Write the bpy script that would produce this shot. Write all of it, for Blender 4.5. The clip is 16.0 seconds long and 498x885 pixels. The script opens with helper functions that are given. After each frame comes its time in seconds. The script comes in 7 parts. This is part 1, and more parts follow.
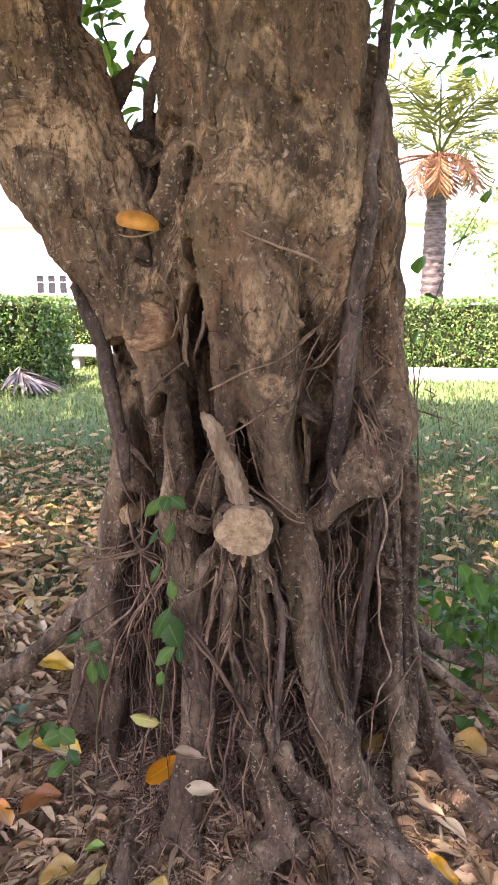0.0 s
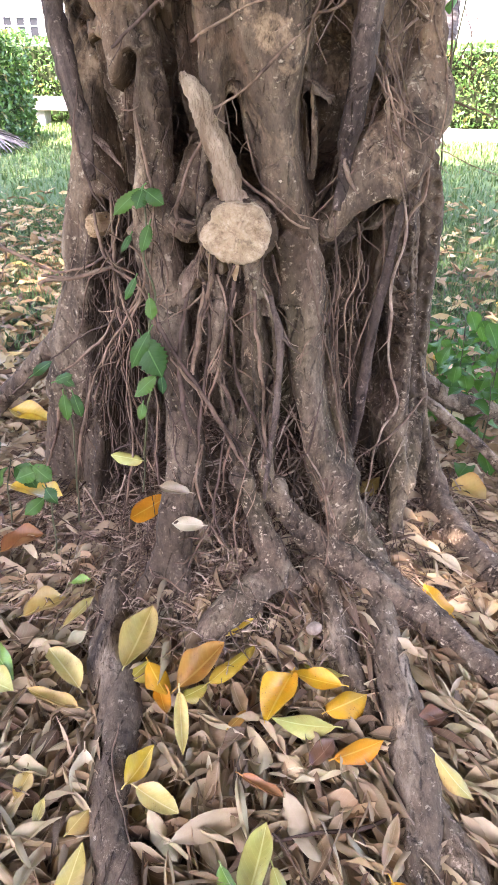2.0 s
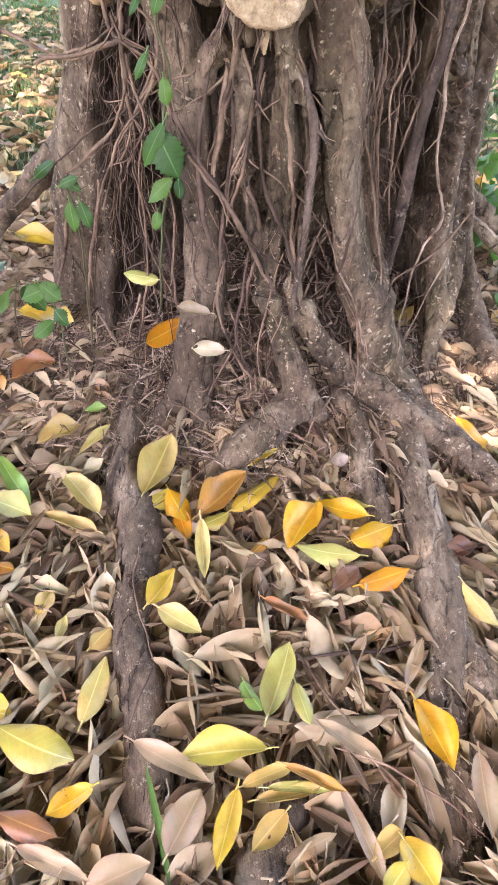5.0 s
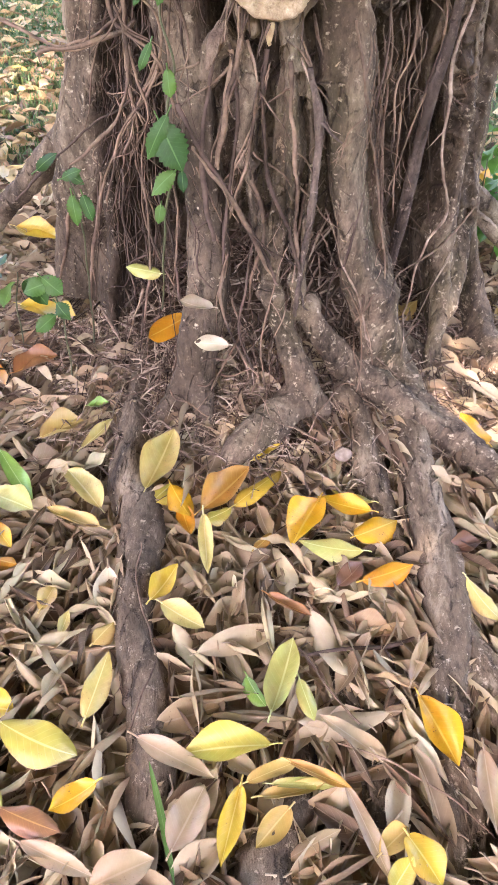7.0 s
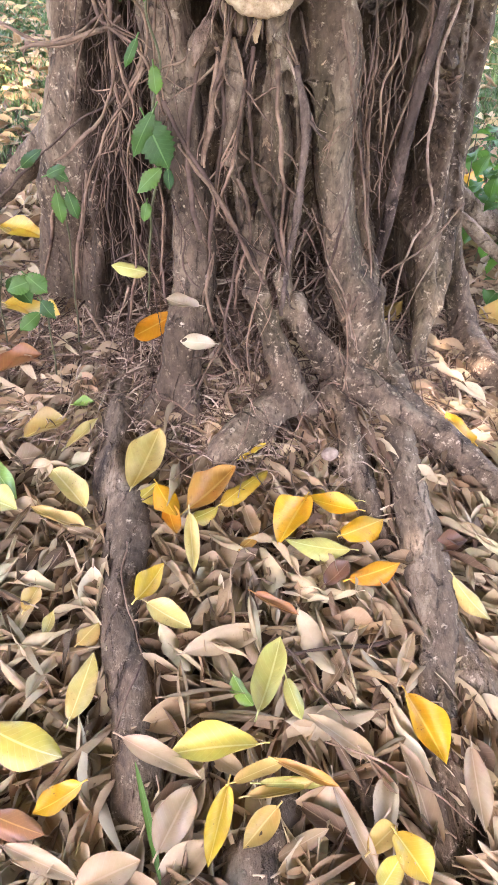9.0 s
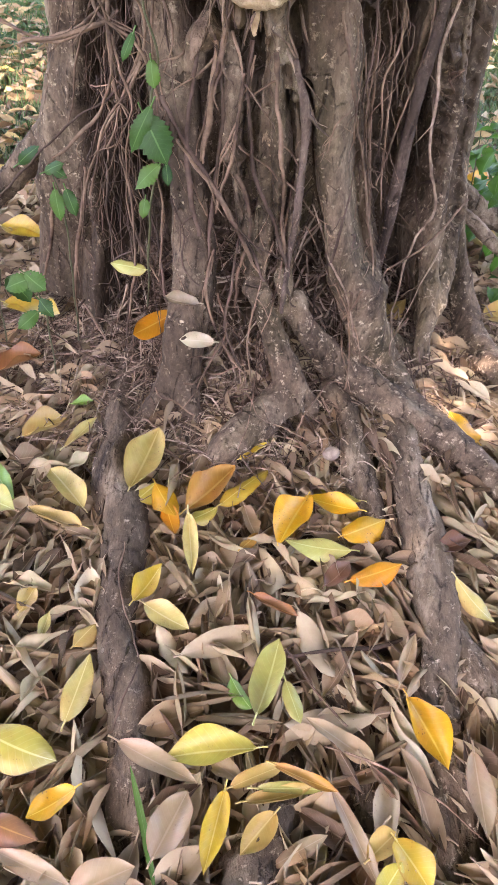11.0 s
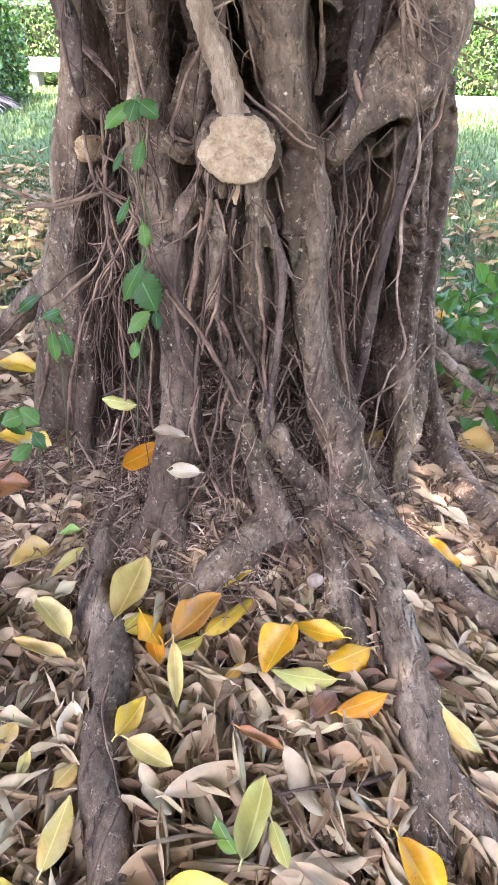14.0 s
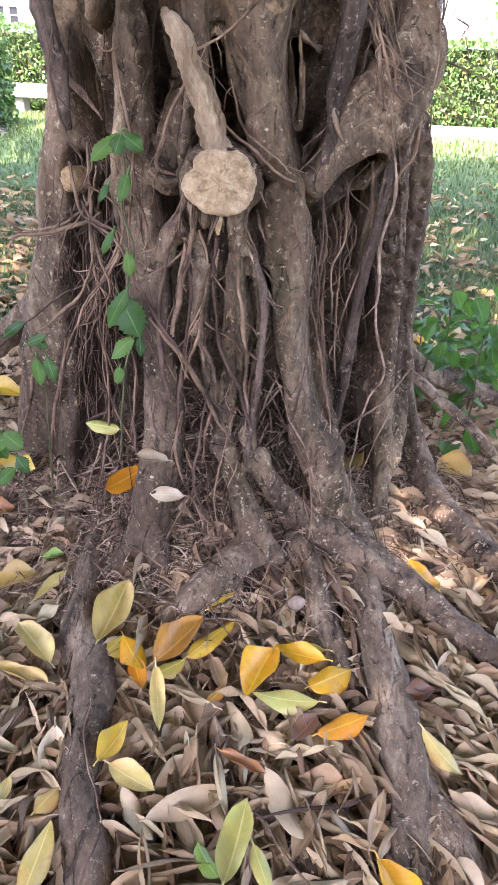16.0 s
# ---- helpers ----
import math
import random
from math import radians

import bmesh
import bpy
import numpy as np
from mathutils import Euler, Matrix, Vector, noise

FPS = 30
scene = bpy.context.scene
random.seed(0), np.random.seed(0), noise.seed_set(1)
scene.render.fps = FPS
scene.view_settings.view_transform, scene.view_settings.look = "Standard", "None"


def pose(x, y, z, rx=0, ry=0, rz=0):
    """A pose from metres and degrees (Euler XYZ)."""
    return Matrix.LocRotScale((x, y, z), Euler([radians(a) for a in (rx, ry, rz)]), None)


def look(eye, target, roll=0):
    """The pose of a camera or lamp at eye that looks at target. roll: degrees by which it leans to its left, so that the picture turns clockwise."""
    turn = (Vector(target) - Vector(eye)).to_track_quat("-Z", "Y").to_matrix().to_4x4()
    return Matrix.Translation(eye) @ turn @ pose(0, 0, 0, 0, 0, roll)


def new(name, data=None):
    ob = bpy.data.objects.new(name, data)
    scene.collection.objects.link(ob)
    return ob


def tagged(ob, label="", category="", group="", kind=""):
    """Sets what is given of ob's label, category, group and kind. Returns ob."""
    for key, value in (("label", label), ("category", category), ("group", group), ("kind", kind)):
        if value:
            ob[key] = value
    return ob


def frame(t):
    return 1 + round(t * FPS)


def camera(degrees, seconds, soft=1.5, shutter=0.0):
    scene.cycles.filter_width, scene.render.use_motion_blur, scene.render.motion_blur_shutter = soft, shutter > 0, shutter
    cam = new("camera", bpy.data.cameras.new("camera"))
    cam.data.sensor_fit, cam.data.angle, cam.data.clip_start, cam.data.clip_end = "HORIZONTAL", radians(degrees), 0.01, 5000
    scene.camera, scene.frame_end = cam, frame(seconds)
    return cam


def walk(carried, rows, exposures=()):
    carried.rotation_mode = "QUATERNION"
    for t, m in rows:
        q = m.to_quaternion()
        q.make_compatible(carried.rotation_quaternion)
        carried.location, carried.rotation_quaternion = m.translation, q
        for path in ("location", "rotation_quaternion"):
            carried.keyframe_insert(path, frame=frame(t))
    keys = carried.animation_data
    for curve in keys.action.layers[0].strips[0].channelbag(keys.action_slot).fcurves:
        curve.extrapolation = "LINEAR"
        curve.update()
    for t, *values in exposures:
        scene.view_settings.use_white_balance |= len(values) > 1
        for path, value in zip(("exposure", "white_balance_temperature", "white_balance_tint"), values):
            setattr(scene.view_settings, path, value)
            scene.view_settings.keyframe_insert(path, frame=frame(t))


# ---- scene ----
cam = camera(39.5, 16.0, 1.0)
PATH = [
    (0, (0.215, -1.874, 1.43), (0.002, 0.068, 0.998), 0.0),
    (0.5, (0.201, -1.821, 1.37), (0.032, 0.088, 0.797), 0.4),
    (1, (0.192, -1.78, 1.314), (0.023, 0.077, 0.592), 0.5),
    (1.5, (0.185, -1.735, 1.249), (0.028, 0.043, 0.348), 0.8),
    (2, (0.18, -1.698, 1.201), (0.035, 0.031, 0.205), 0.8),
    (2.5, (0.174, -1.692, 1.171), (-0.039, -0.021, 0.093), 0.4),
    (3, (0.164, -1.69, 1.149), (0.014, -0.067, -0.009), 2.4),
    (3.5, (0.162, -1.669, 1.117), (-0.008, -0.121, -0.138), 1.2),
    (4, (0.16, -1.654, 1.097), (-0.007, -0.168, -0.231), 0.7),
    (6.5, (0.154, -1.643, 1.09), (0.001, -0.172, -0.256), 0.9),
    (7, (0.15, -1.643, 1.086), (-0.007, -0.174, -0.263), 0.9),
    (7.5, (0.149, -1.644, 1.078), (-0.005, -0.174, -0.27), 1.0),
    (8, (0.146, -1.64, 1.075), (0.01, -0.171, -0.275), 1.5),
    (8.5, (0.145, -1.644, 1.072), (-0.002, -0.171, -0.273), 1.3),
    (9, (0.147, -1.645, 1.076), (0.033, -0.165, -0.265), 2.0),
    (11.3, (0.16, -1.634, 1.051), (0.018, -0.15, -0.283), 1.3),
    (11.5, (0.161, -1.641, 1.046), (-0.005, -0.118, -0.239), 0.9),
    (12, (0.167, -1.647, 1.057), (0.027, -0.083, -0.181), 2.0),
    (12.5, (0.168, -1.653, 1.064), (0.041, -0.05, -0.125), 1.9),
    (13, (0.166, -1.658, 1.077), (0.048, -0.022, -0.067), 2.0),
    (13.5, (0.169, -1.666, 1.085), (0.04, 0.011, 0.003), 1.7),
    (14, (0.17, -1.664, 1.097), (0.043, 0.032, 0.044), 1.5),
    (14.5, (0.167, -1.668, 1.094), (0.063, 0.044, 0.065), 2.2),
    (15, (0.167, -1.667, 1.095), (0.083, 0.044, 0.062), 2.6),
    (15.5, (0.167, -1.669, 1.094), (0.088, 0.045, 0.066), 2.4),
    (16, (0.174, -1.68, 1.113), (0.09, 0.051, 0.115), 2.3),
]

EXPOSURES = ((0.0, 3.64, 6900, 36), (0.5, 4.14, 6850, 33), (1.0, 4.29, 6700, 32), (2.0, 4.42, 6400, 30), (3.0, 4.57, 6220, 27), (4.0, 4.55, 6700, 29), (9.0, 4.7, 6750, 30), (11.0, 4.32, 6700, 30), (11.5, 4.12, 6600, 30), (12.0, 4.54, 6400, 29), (12.5, 4.62, 6220, 28), (14.5, 4.5, 6050, 28), (15.0, 4.52, 6100, 29), (16.0, 4.24, 6200, 31))
walk(cam, [(t, look(eye, target, roll)) for t, eye, target, roll in PATH], EXPOSURES)
SKY_STRENGTH, SUN_STRENGTH = 0.15, 3.6
CROWN_GAP = -0.62

# ---- light ----
SUN_ELEVATION, SUN_AZIMUTH = 62.0, 205.0      # degrees; azimuth counted clockwise from +y
sun_way = Vector((math.sin(radians(SUN_AZIMUTH)) * math.cos(radians(SUN_ELEVATION)),
                  math.cos(radians(SUN_AZIMUTH)) * math.cos(radians(SUN_ELEVATION)),
                  math.sin(radians(SUN_ELEVATION))))
world = bpy.data.worlds.new("sky")
scene.world = world
world.use_nodes = True
sky = world.node_tree.nodes.new("ShaderNodeTexSky")
sky.sky_type, sky.sun_disc = "NISHITA", False
sky.sun_elevation, sky.sun_rotation = radians(SUN_ELEVATION), radians(SUN_AZIMUTH)
sky.dust_density, sky.ozone_density = 3.0, 0.6
back = world.node_tree.nodes["Background"]
back.inputs["Strength"].default_value = SKY_STRENGTH
world.node_tree.links.new(sky.outputs[0], back.inputs[0])
sun = new("sun", bpy.data.lights.new("sun", "SUN"))
sun.data.energy, sun.data.angle, sun.data.color = SUN_STRENGTH, radians(0.6), (1.0, 0.94, 0.84)
sun.matrix_world = look(sun_way * 60, (0, 0, 0))

# ---- materials ----


class Nodes:
    """Short hand for a material's node tree."""

    def __init__(self, name, rough=0.8):
        self.mat = bpy.data.materials.new(name)
        self.mat.use_nodes = True
        self.tree = self.mat.node_tree
        self.bsdf = self.tree.nodes["Principled BSDF"]
        self.bsdf.inputs["Roughness"].default_value = rough
        self.bsdf.inputs["Specular IOR Level"].default_value = 0.5 if rough < 0.5 else 0.3 if rough < 0.75 else 0.1
        self.obj = self.add("ShaderNodeTexCoord").outputs["Object"]

    def add(self, kind, **props):
        node = self.tree.nodes.new(kind)
        for key, value in props.items():
            setattr(node, key, value)
        return node

    def put(self, value, socket):
        if isinstance(value, bpy.types.NodeSocket):
            self.tree.links.new(value, socket)
        else:
            socket.default_value = (*value, 1.0) if isinstance(value, tuple) and len(value) == 3 and len(socket.default_value) == 4 else value

    def scaled(self, size, vector=None):
        node = self.add("ShaderNodeMapping")
        self.put(vector or self.obj, node.inputs["Vector"])
        node.inputs["Scale"].default_value = size
        return node.outputs[0]

    def noise(self, scale, detail=4.0, rough=0.6, size=None, distortion=0.0, vector=None):
        node = self.add("ShaderNodeTexNoise")
        self.put(self.scaled(size, vector) if size else vector or self.obj, node.inputs["Vector"])
        for key, value in (("Scale", scale), ("Detail", detail), ("Roughness", rough), ("Distortion", distortion)):
            node.inputs[key].default_value = value
        return node.outputs["Fac"]

    def cells(self, scale, size=None, feature="F1", vector=None):
        node = self.add("ShaderNodeTexVoronoi", feature=feature)
        self.put(self.scaled(size, vector) if size else vector or self.obj, node.inputs["Vector"])
        node.inputs["Scale"].default_value = scale
        return node.outputs["Distance"]

    def ramp(self, value, *stops, smooth=False):
        node = self.add("ShaderNodeValToRGB")
        if smooth:
            node.color_ramp.interpolation = "EASE"
        parts = node.color_ramp.elements
        while len(parts) < len(stops):
            parts.new(0.5)
        for part_, (at, colour) in zip(parts, stops):
            part_.position = at
            part_.color = (colour, colour, colour, 1) if isinstance(colour, float) else (*colour, 1)
        self.put(value, node.inputs[0])
        return node.outputs[0]

    def mix(self, factor, a, b, how="MIX"):
        node = self.add("ShaderNodeMix", data_type="RGBA", blend_type=how)
        self.put(factor, node.inputs[0])
        self.put(a, node.inputs[6])
        self.put(b, node.inputs[7])
        return node.outputs[2]

    def maths(self, how, a, b=0.0):
        node = self.add("ShaderNodeMath", operation=how)
        self.put(a, node.inputs[0])
        self.put(b, node.inputs[1])
        return node.outputs[0]

    def bump(self, height, strength=0.5, distance=0.01):
        node = self.add("ShaderNodeBump")
        node.inputs["Strength"].default_value, node.inputs["Distance"].default_value = strength, distance
        self.put(height, node.inputs["Height"])
        self.tree.links.new(node.outputs[0], self.bsdf.inputs["Normal"])

    def colour(self, value):
        self.put(value, self.bsdf.inputs["Base Color"])
        return self

    def axis(self, name):
        node = self.add("ShaderNodeSeparateXYZ")
        self.put(self.obj, node.inputs[0])
        return node.outputs[name]


def bark(name, dark, mid, pale, tan=None, run=(1, 1, 0.4), flecks=0.5, relief=0.014):
    """Bark; run stretches its grain along the wood."""
    n = Nodes(name, 0.85)
    warp = n.noise(2.2, 3, 0.5)
    grain = n.noise(11, 8, 0.72, run, 0.4)
    blotch = n.noise(3.0, 6, 0.65, tuple(0.4 + 0.6 * v for v in run), 0.6)
    fine = n.noise(85, 5, 0.75, tuple(0.3 + 0.7 * v for v in run))
    col = n.ramp(grain, (0.34, dark), (0.52, mid), (0.76, pale))
    col = n.mix(n.ramp(blotch, (0.40, 0.9), (0.54, 0.0)), col, n.mix(0.45, dark, mid))
    bare = tan or tuple(v * 1.3 for v in pale)
    flake = n.noise(3.1, 7, 0.70, tuple(0.5 + 0.5 * v for v in run), 1.1)
    worn = n.ramp(fine, (0.35, tuple(v * 0.55 for v in bare)), (0.6, bare))
    if tan:
        rise = n.add("ShaderNodeMapRange")
        n.put(n.axis("Z"), rise.inputs[0])
        rise.inputs[1].default_value, rise.inputs[2].default_value = 0.7, 1.5
        high = n.maths("MULTIPLY", n.ramp(flake, (0.525, 0.0), (0.58, 1.0)), rise.outputs[0])
        col = n.mix(n.maths("MULTIPLY", high, 0.9), col, worn)
        rust = n.ramp(n.noise(7.0, 6, 0.65, run, 0.4), (0.48, 0.0), (0.6, 0.8))
        col = n.mix(n.maths("MULTIPLY", rise.outputs[0], 0.5), col, n.mix(1.0, col, (1.14, 1.0, 0.84), "MULTIPLY"))
        col = n.mix(n.maths("MULTIPLY", rust, rise.outputs[0]), col, (0.20, 0.112, 0.06))
        moss = n.ramp(n.noise(3.4, 5, 0.65, run), (0.56, 0.0), (0.68, 0.5))
        col = n.mix(moss, col, (0.085, 0.068, 0.03))
        stain = n.ramp(n.noise(4.2, 5, 0.6, (1, 1, 0.45), 0.8), (0.50, 0.0), (0.58, 0.62))
        col = n.mix(n.maths("MULTIPLY", stain, rise.outputs[0]), col, (0.062, 0.042, 0.027))
    col = n.mix(n.ramp(n.noise(13, 6, 0.72, tuple(0.3 + 0.7 * v for v in run), 0.6), (0.64, 0.0), (0.67, 0.75)), col, worn)
    col = n.mix(n.ramp(fine, (0.32, 0.6), (0.5, 0.0)), col, dark)
    col = n.mix(n.ramp(fine, (0.58, 0.0), (0.72, 0.4)), col, pale)
    split = n.cells(24, run, "DISTANCE_TO_EDGE", None)
    split = n.maths("ADD", split, n.maths("MULTIPLY", n.maths("SUBTRACT", n.noise(20, 5, 0.7), 0.42), 0.5))
    crack = n.ramp(split, (0.0, 1.0), (0.05, 0.0))
    col = n.mix(n.maths("MULTIPLY", crack, 0.55), col, tuple(v * 0.6 for v in dark))
    bright = tuple(min(1.0, v * 1.4 + 0.03) for v in pale)
    gate = n.ramp(n.noise(24, 5, 0.7), (flecks, 0.0), (flecks + 0.11, 1.0))
    ragged = n.maths("MULTIPLY", n.maths("SUBTRACT", n.noise(190, 4, 0.7), 0.5), 0.9)
    mark = n.maths("MULTIPLY", n.ramp(n.maths("ADD", n.cells(46, (1, 1, 1.7)), ragged), (0.14, 1.0), (0.26, 0.0)), gate)
    gate2 = n.ramp(n.noise(9, 5, 0.7), (0.57, 0.0), (0.66, 1.0))
    mark2 = n.maths("MULTIPLY", n.ramp(n.maths("ADD", n.cells(24, (1, 1, 0.8)), ragged), (0.08, 1.0), (0.22, 0.0)), gate2)
    lichen = n.ramp(n.noise(52, 6, 0.78), (0.57, 0.0), (0.64, 0.6))
    col = n.mix(n.maths("MULTIPLY", mark, 0.7), col, bright)
    col = n.mix(n.maths("MULTIPLY", mark2, 0.6), col, bright)
    col = n.mix(n.maths("MULTIPLY", lichen, n.ramp(warp, (0.4, 0.0), (0.55, 1.0))), col, tuple(min(1.0, v * 1.35 + 0.03) for v in pale))
    n.colour(col)
    height = n.mix(0.5, n.mix(0.45, grain, fine), n.mix(0.5, n.maths("SUBTRACT", 1.0, crack), mark))
    n.bump(height, 1.0, relief)
    return n.mat


def leaf_stuff(name, stops, rib, spots=0.0, rough=0.55, random_of="island", through_light=0.25):
    """A leaf: colour by a random number per leaf or per object, paler midrib and side veins, mottles."""
    n = Nodes(name, rough)
    if random_of == "island":
        chance = n.add("ShaderNodeNewGeometry").outputs["Random Per Island"]
    else:
        chance = n.add("ShaderNodeObjectInfo").outputs["Random"]
    uv = n.add("ShaderNodeUVMap").outputs[0]
    cut = n.add("ShaderNodeSeparateXYZ")
    n.put(uv, cut.inputs[0])
    across = n.maths("ABSOLUTE", n.maths("SUBTRACT", cut.outputs[1], 0.5))
    col = n.ramp(chance, *stops)
    tint = n.noise(35, 4, 0.6)
    col = n.mix(n.ramp(tint, (0.35, 0.0), (0.75, 0.5)), col, n.mix(1.0, col, (0.62, 0.5, 0.42), "MULTIPLY"))
    if random_of == "object":
        stain = n.noise(18, 3, 0.55, None, 0.6)
        col = n.mix(n.ramp(stain, (0.42, 0.55), (0.56, 0.0)), col, n.mix(1.0, col, (0.78, 0.92, 0.8), "MULTIPLY"))
        rim = n.ramp(n.maths("ADD", across, n.maths("MULTIPLY", n.maths("SUBTRACT", stain, 0.5), 0.5)), (0.40, 0.0), (0.52, 0.6))
        col = n.mix(rim, col, n.mix(1.0, col, (0.72, 0.56, 0.5), "MULTIPLY"))
    vein = n.maths("SINE", n.maths("MULTIPLY", n.maths("SUBTRACT", cut.outputs[0], n.maths("MULTIPLY", across, 0.4)), 70.0))
    veins = n.ramp(vein, (0.85, 0.0), (1.0, 0.10))
    col = n.mix(veins, col, rib)
    col = n.mix(n.ramp(across, (0.012, 0.55), (0.034, 0.0)), col, rib)
    if spots:
        dots = n.ramp(n.cells(150), (0.12, 1.0), (0.2, 0.0))
        gate = n.ramp(n.noise(20, 3, 0.6), (0.5, 0.0), (0.62, spots))
        col = n.mix(n.maths("MULTIPLY", dots, gate), col, (0.12, 0.05, 0.02))
        rot = n.ramp(n.noise(14, 5, 0.65, None, 0.4), (0.6, 0.0), (0.72, spots * 0.8))
        col = n.mix(rot, col, (0.16, 0.075, 0.03))
    n.colour(col)
    n.bump(n.mix(0.5, veins, tint), 0.25, 0.002)
    if through_light:
        glow = n.add("ShaderNodeBsdfTranslucent")
        n.put(col, glow.inputs[0])
        blend = n.add("ShaderNodeMixShader")
        blend.inputs[0].default_value = through_light
        n.tree.links.new(n.bsdf.outputs[0], blend.inputs[1])
        n.tree.links.new(glow.outputs[0], blend.inputs[2])
        n.tree.links.new(blend.outputs[0], n.tree.nodes["Material Output"].inputs[0])
    return n.mat


def plain(name, a, b, scale=8.0, rough=0.8, bump=0.3, size=None, depth=0.006):
    n = Nodes(name, rough)
    big = n.noise(scale, 5, 0.6, size)
    small = n.noise(scale * 9, 4, 0.65, size)
    n.colour(n.mix(n.ramp(small, (0.35, 0.0), (0.7, 0.35)), n.ramp(big, (0.35, a), (0.65, b)), a))
    n.bump(n.mix(0.5, big, small), bump, depth)
    return n.mat


BARK = bark("bark", (0.016, 0.0105, 0.007), (0.134, 0.091, 0.057), (0.37, 0.278, 0.176), (0.45, 0.305, 0.18), (1, 1, 0.4), 0.49)
ROOT_BARK = bark("root_bark", (0.026, 0.0175, 0.0125), (0.162, 0.113, 0.069), (0.44, 0.337, 0.226), None, (1, 0.25, 1), 0.53, 0.026)
STEM_BARK = bark("stem_bark", (0.02, 0.0135, 0.010), (0.105, 0.072, 0.052), (0.27, 0.19, 0.135), None, (1, 1, 0.3), 0.54)
THIN_ROOT = plain("thin_root", (0.04, 0.024, 0.016), (0.32, 0.205, 0.13), 11, 0.85, 0.6)
DARK_ROOT = plain("dark_root", (0.03, 0.019, 0.013), (0.15, 0.095, 0.068), 9, 0.85)
TAN_ROOT = plain("tan_root", (0.055, 0.034, 0.023), (0.27, 0.172, 0.108), 16, 0.85, 0.9)
PALE_ROOT = plain("pale_root", (0.11, 0.07, 0.046), (0.42, 0.30, 0.205), 26, 0.85, 0.9)


def sawn():
    n = Nodes("sawn_wood", 0.95)
    a, c = n.noise(45, 6, 0.75), n.noise(11, 5, 0.65)
    col = n.ramp(a, (0.34, (0.19, 0.12, 0.065)), (0.5, (0.43, 0.30, 0.175)), (0.66, (0.62, 0.47, 0.30)))
    col = n.mix(n.ramp(c, (0.42, 0.6), (0.58, 0.0)), col, (0.36, 0.24, 0.13))
    pits = n.ramp(n.noise(75, 5, 0.7), (0.34, 0.5), (0.45, 0.0))
    col = n.mix(pits, col, (0.10, 0.06, 0.038))
    n.colour(col)
    n.bump(n.mix(0.5, a, n.noise(160, 4, 0.7)), 1.0, 0.010)
    return n.mat


SAWN = sawn()
SPLINTER = plain("sawn_splinter", (0.36, 0.225, 0.11), (0.66, 0.47, 0.265), 34, 0.9, 0.9, None, 0.008)
BARE_WOOD = plain("bare_broken_wood", (0.24, 0.155, 0.09), (0.62, 0.45, 0.29), 30, 0.9, 1.0, (1, 1, 0.3), 0.02)
TORN = plain("torn_wood", (0.10, 0.062, 0.042), (0.36, 0.24, 0.155), 26, 0.9, 1.0, (1, 1, 0.35), 0.022)


def old_cut():
    n = Nodes("weathered_cut", 0.95)
    a, c = n.noise(40, 6, 0.75, (1, 1, 1.8)), n.noise(16, 6, 0.7, (1, 1, 2.2), 0.5)
    col = n.ramp(a, (0.32, (0.13, 0.065, 0.032)), (0.52, (0.34, 0.205, 0.11)), (0.7, (0.52, 0.345, 0.205)))
    col = n.mix(n.ramp(c, (0.42, 0.8), (0.55, 0.0)), col, (0.17, 0.085, 0.045))
    n.colour(col)
    n.bump(n.mix(0.5, a, c), 1.0, 0.014)
    return n.mat


OLD_CUT = old_cut()
DRY_LEAF = leaf_stuff("dry_leaf", ((0.0, (0.105, 0.062, 0.033)), (0.14, (0.201, 0.130, 0.069)), (0.36, (0.356, 0.258, 0.146)), (0.58, (0.445, 0.347, 0.206)), (0.72, (0.294, 0.178, 0.090)), (0.88, (0.399, 0.299, 0.159)), (1.0, (0.528, 0.437, 0.273))), (0.428, 0.307, 0.195), 0.4, 0.6, "island", 0.1)
DRY_LEAF_PIECE = leaf_stuff("dry_leaf_piece", ((0.0, (0.105, 0.062, 0.033)), (0.14, (0.201, 0.130, 0.069)), (0.36, (0.356, 0.258, 0.146)), (0.58, (0.445, 0.347, 0.206)), (0.72, (0.294, 0.178, 0.090)), (0.88, (0.399, 0.299, 0.159)), (1.0, (0.528, 0.437, 0.273))), (0.428, 0.307, 0.195), 0.4, 0.6, "object", 0.1)
FAR_LEAF = leaf_stuff("far_litter_leaf", ((0.0, (0.18, 0.10, 0.04)), (0.55, (0.40, 0.25, 0.105)), (0.8, (0.48, 0.34, 0.15)), (0.95, (0.44, 0.31, 0.11)), (1.0, (0.56, 0.38, 0.07))), (0.4, 0.3, 0.2), 0.0, 0.6, "island", 0.1)
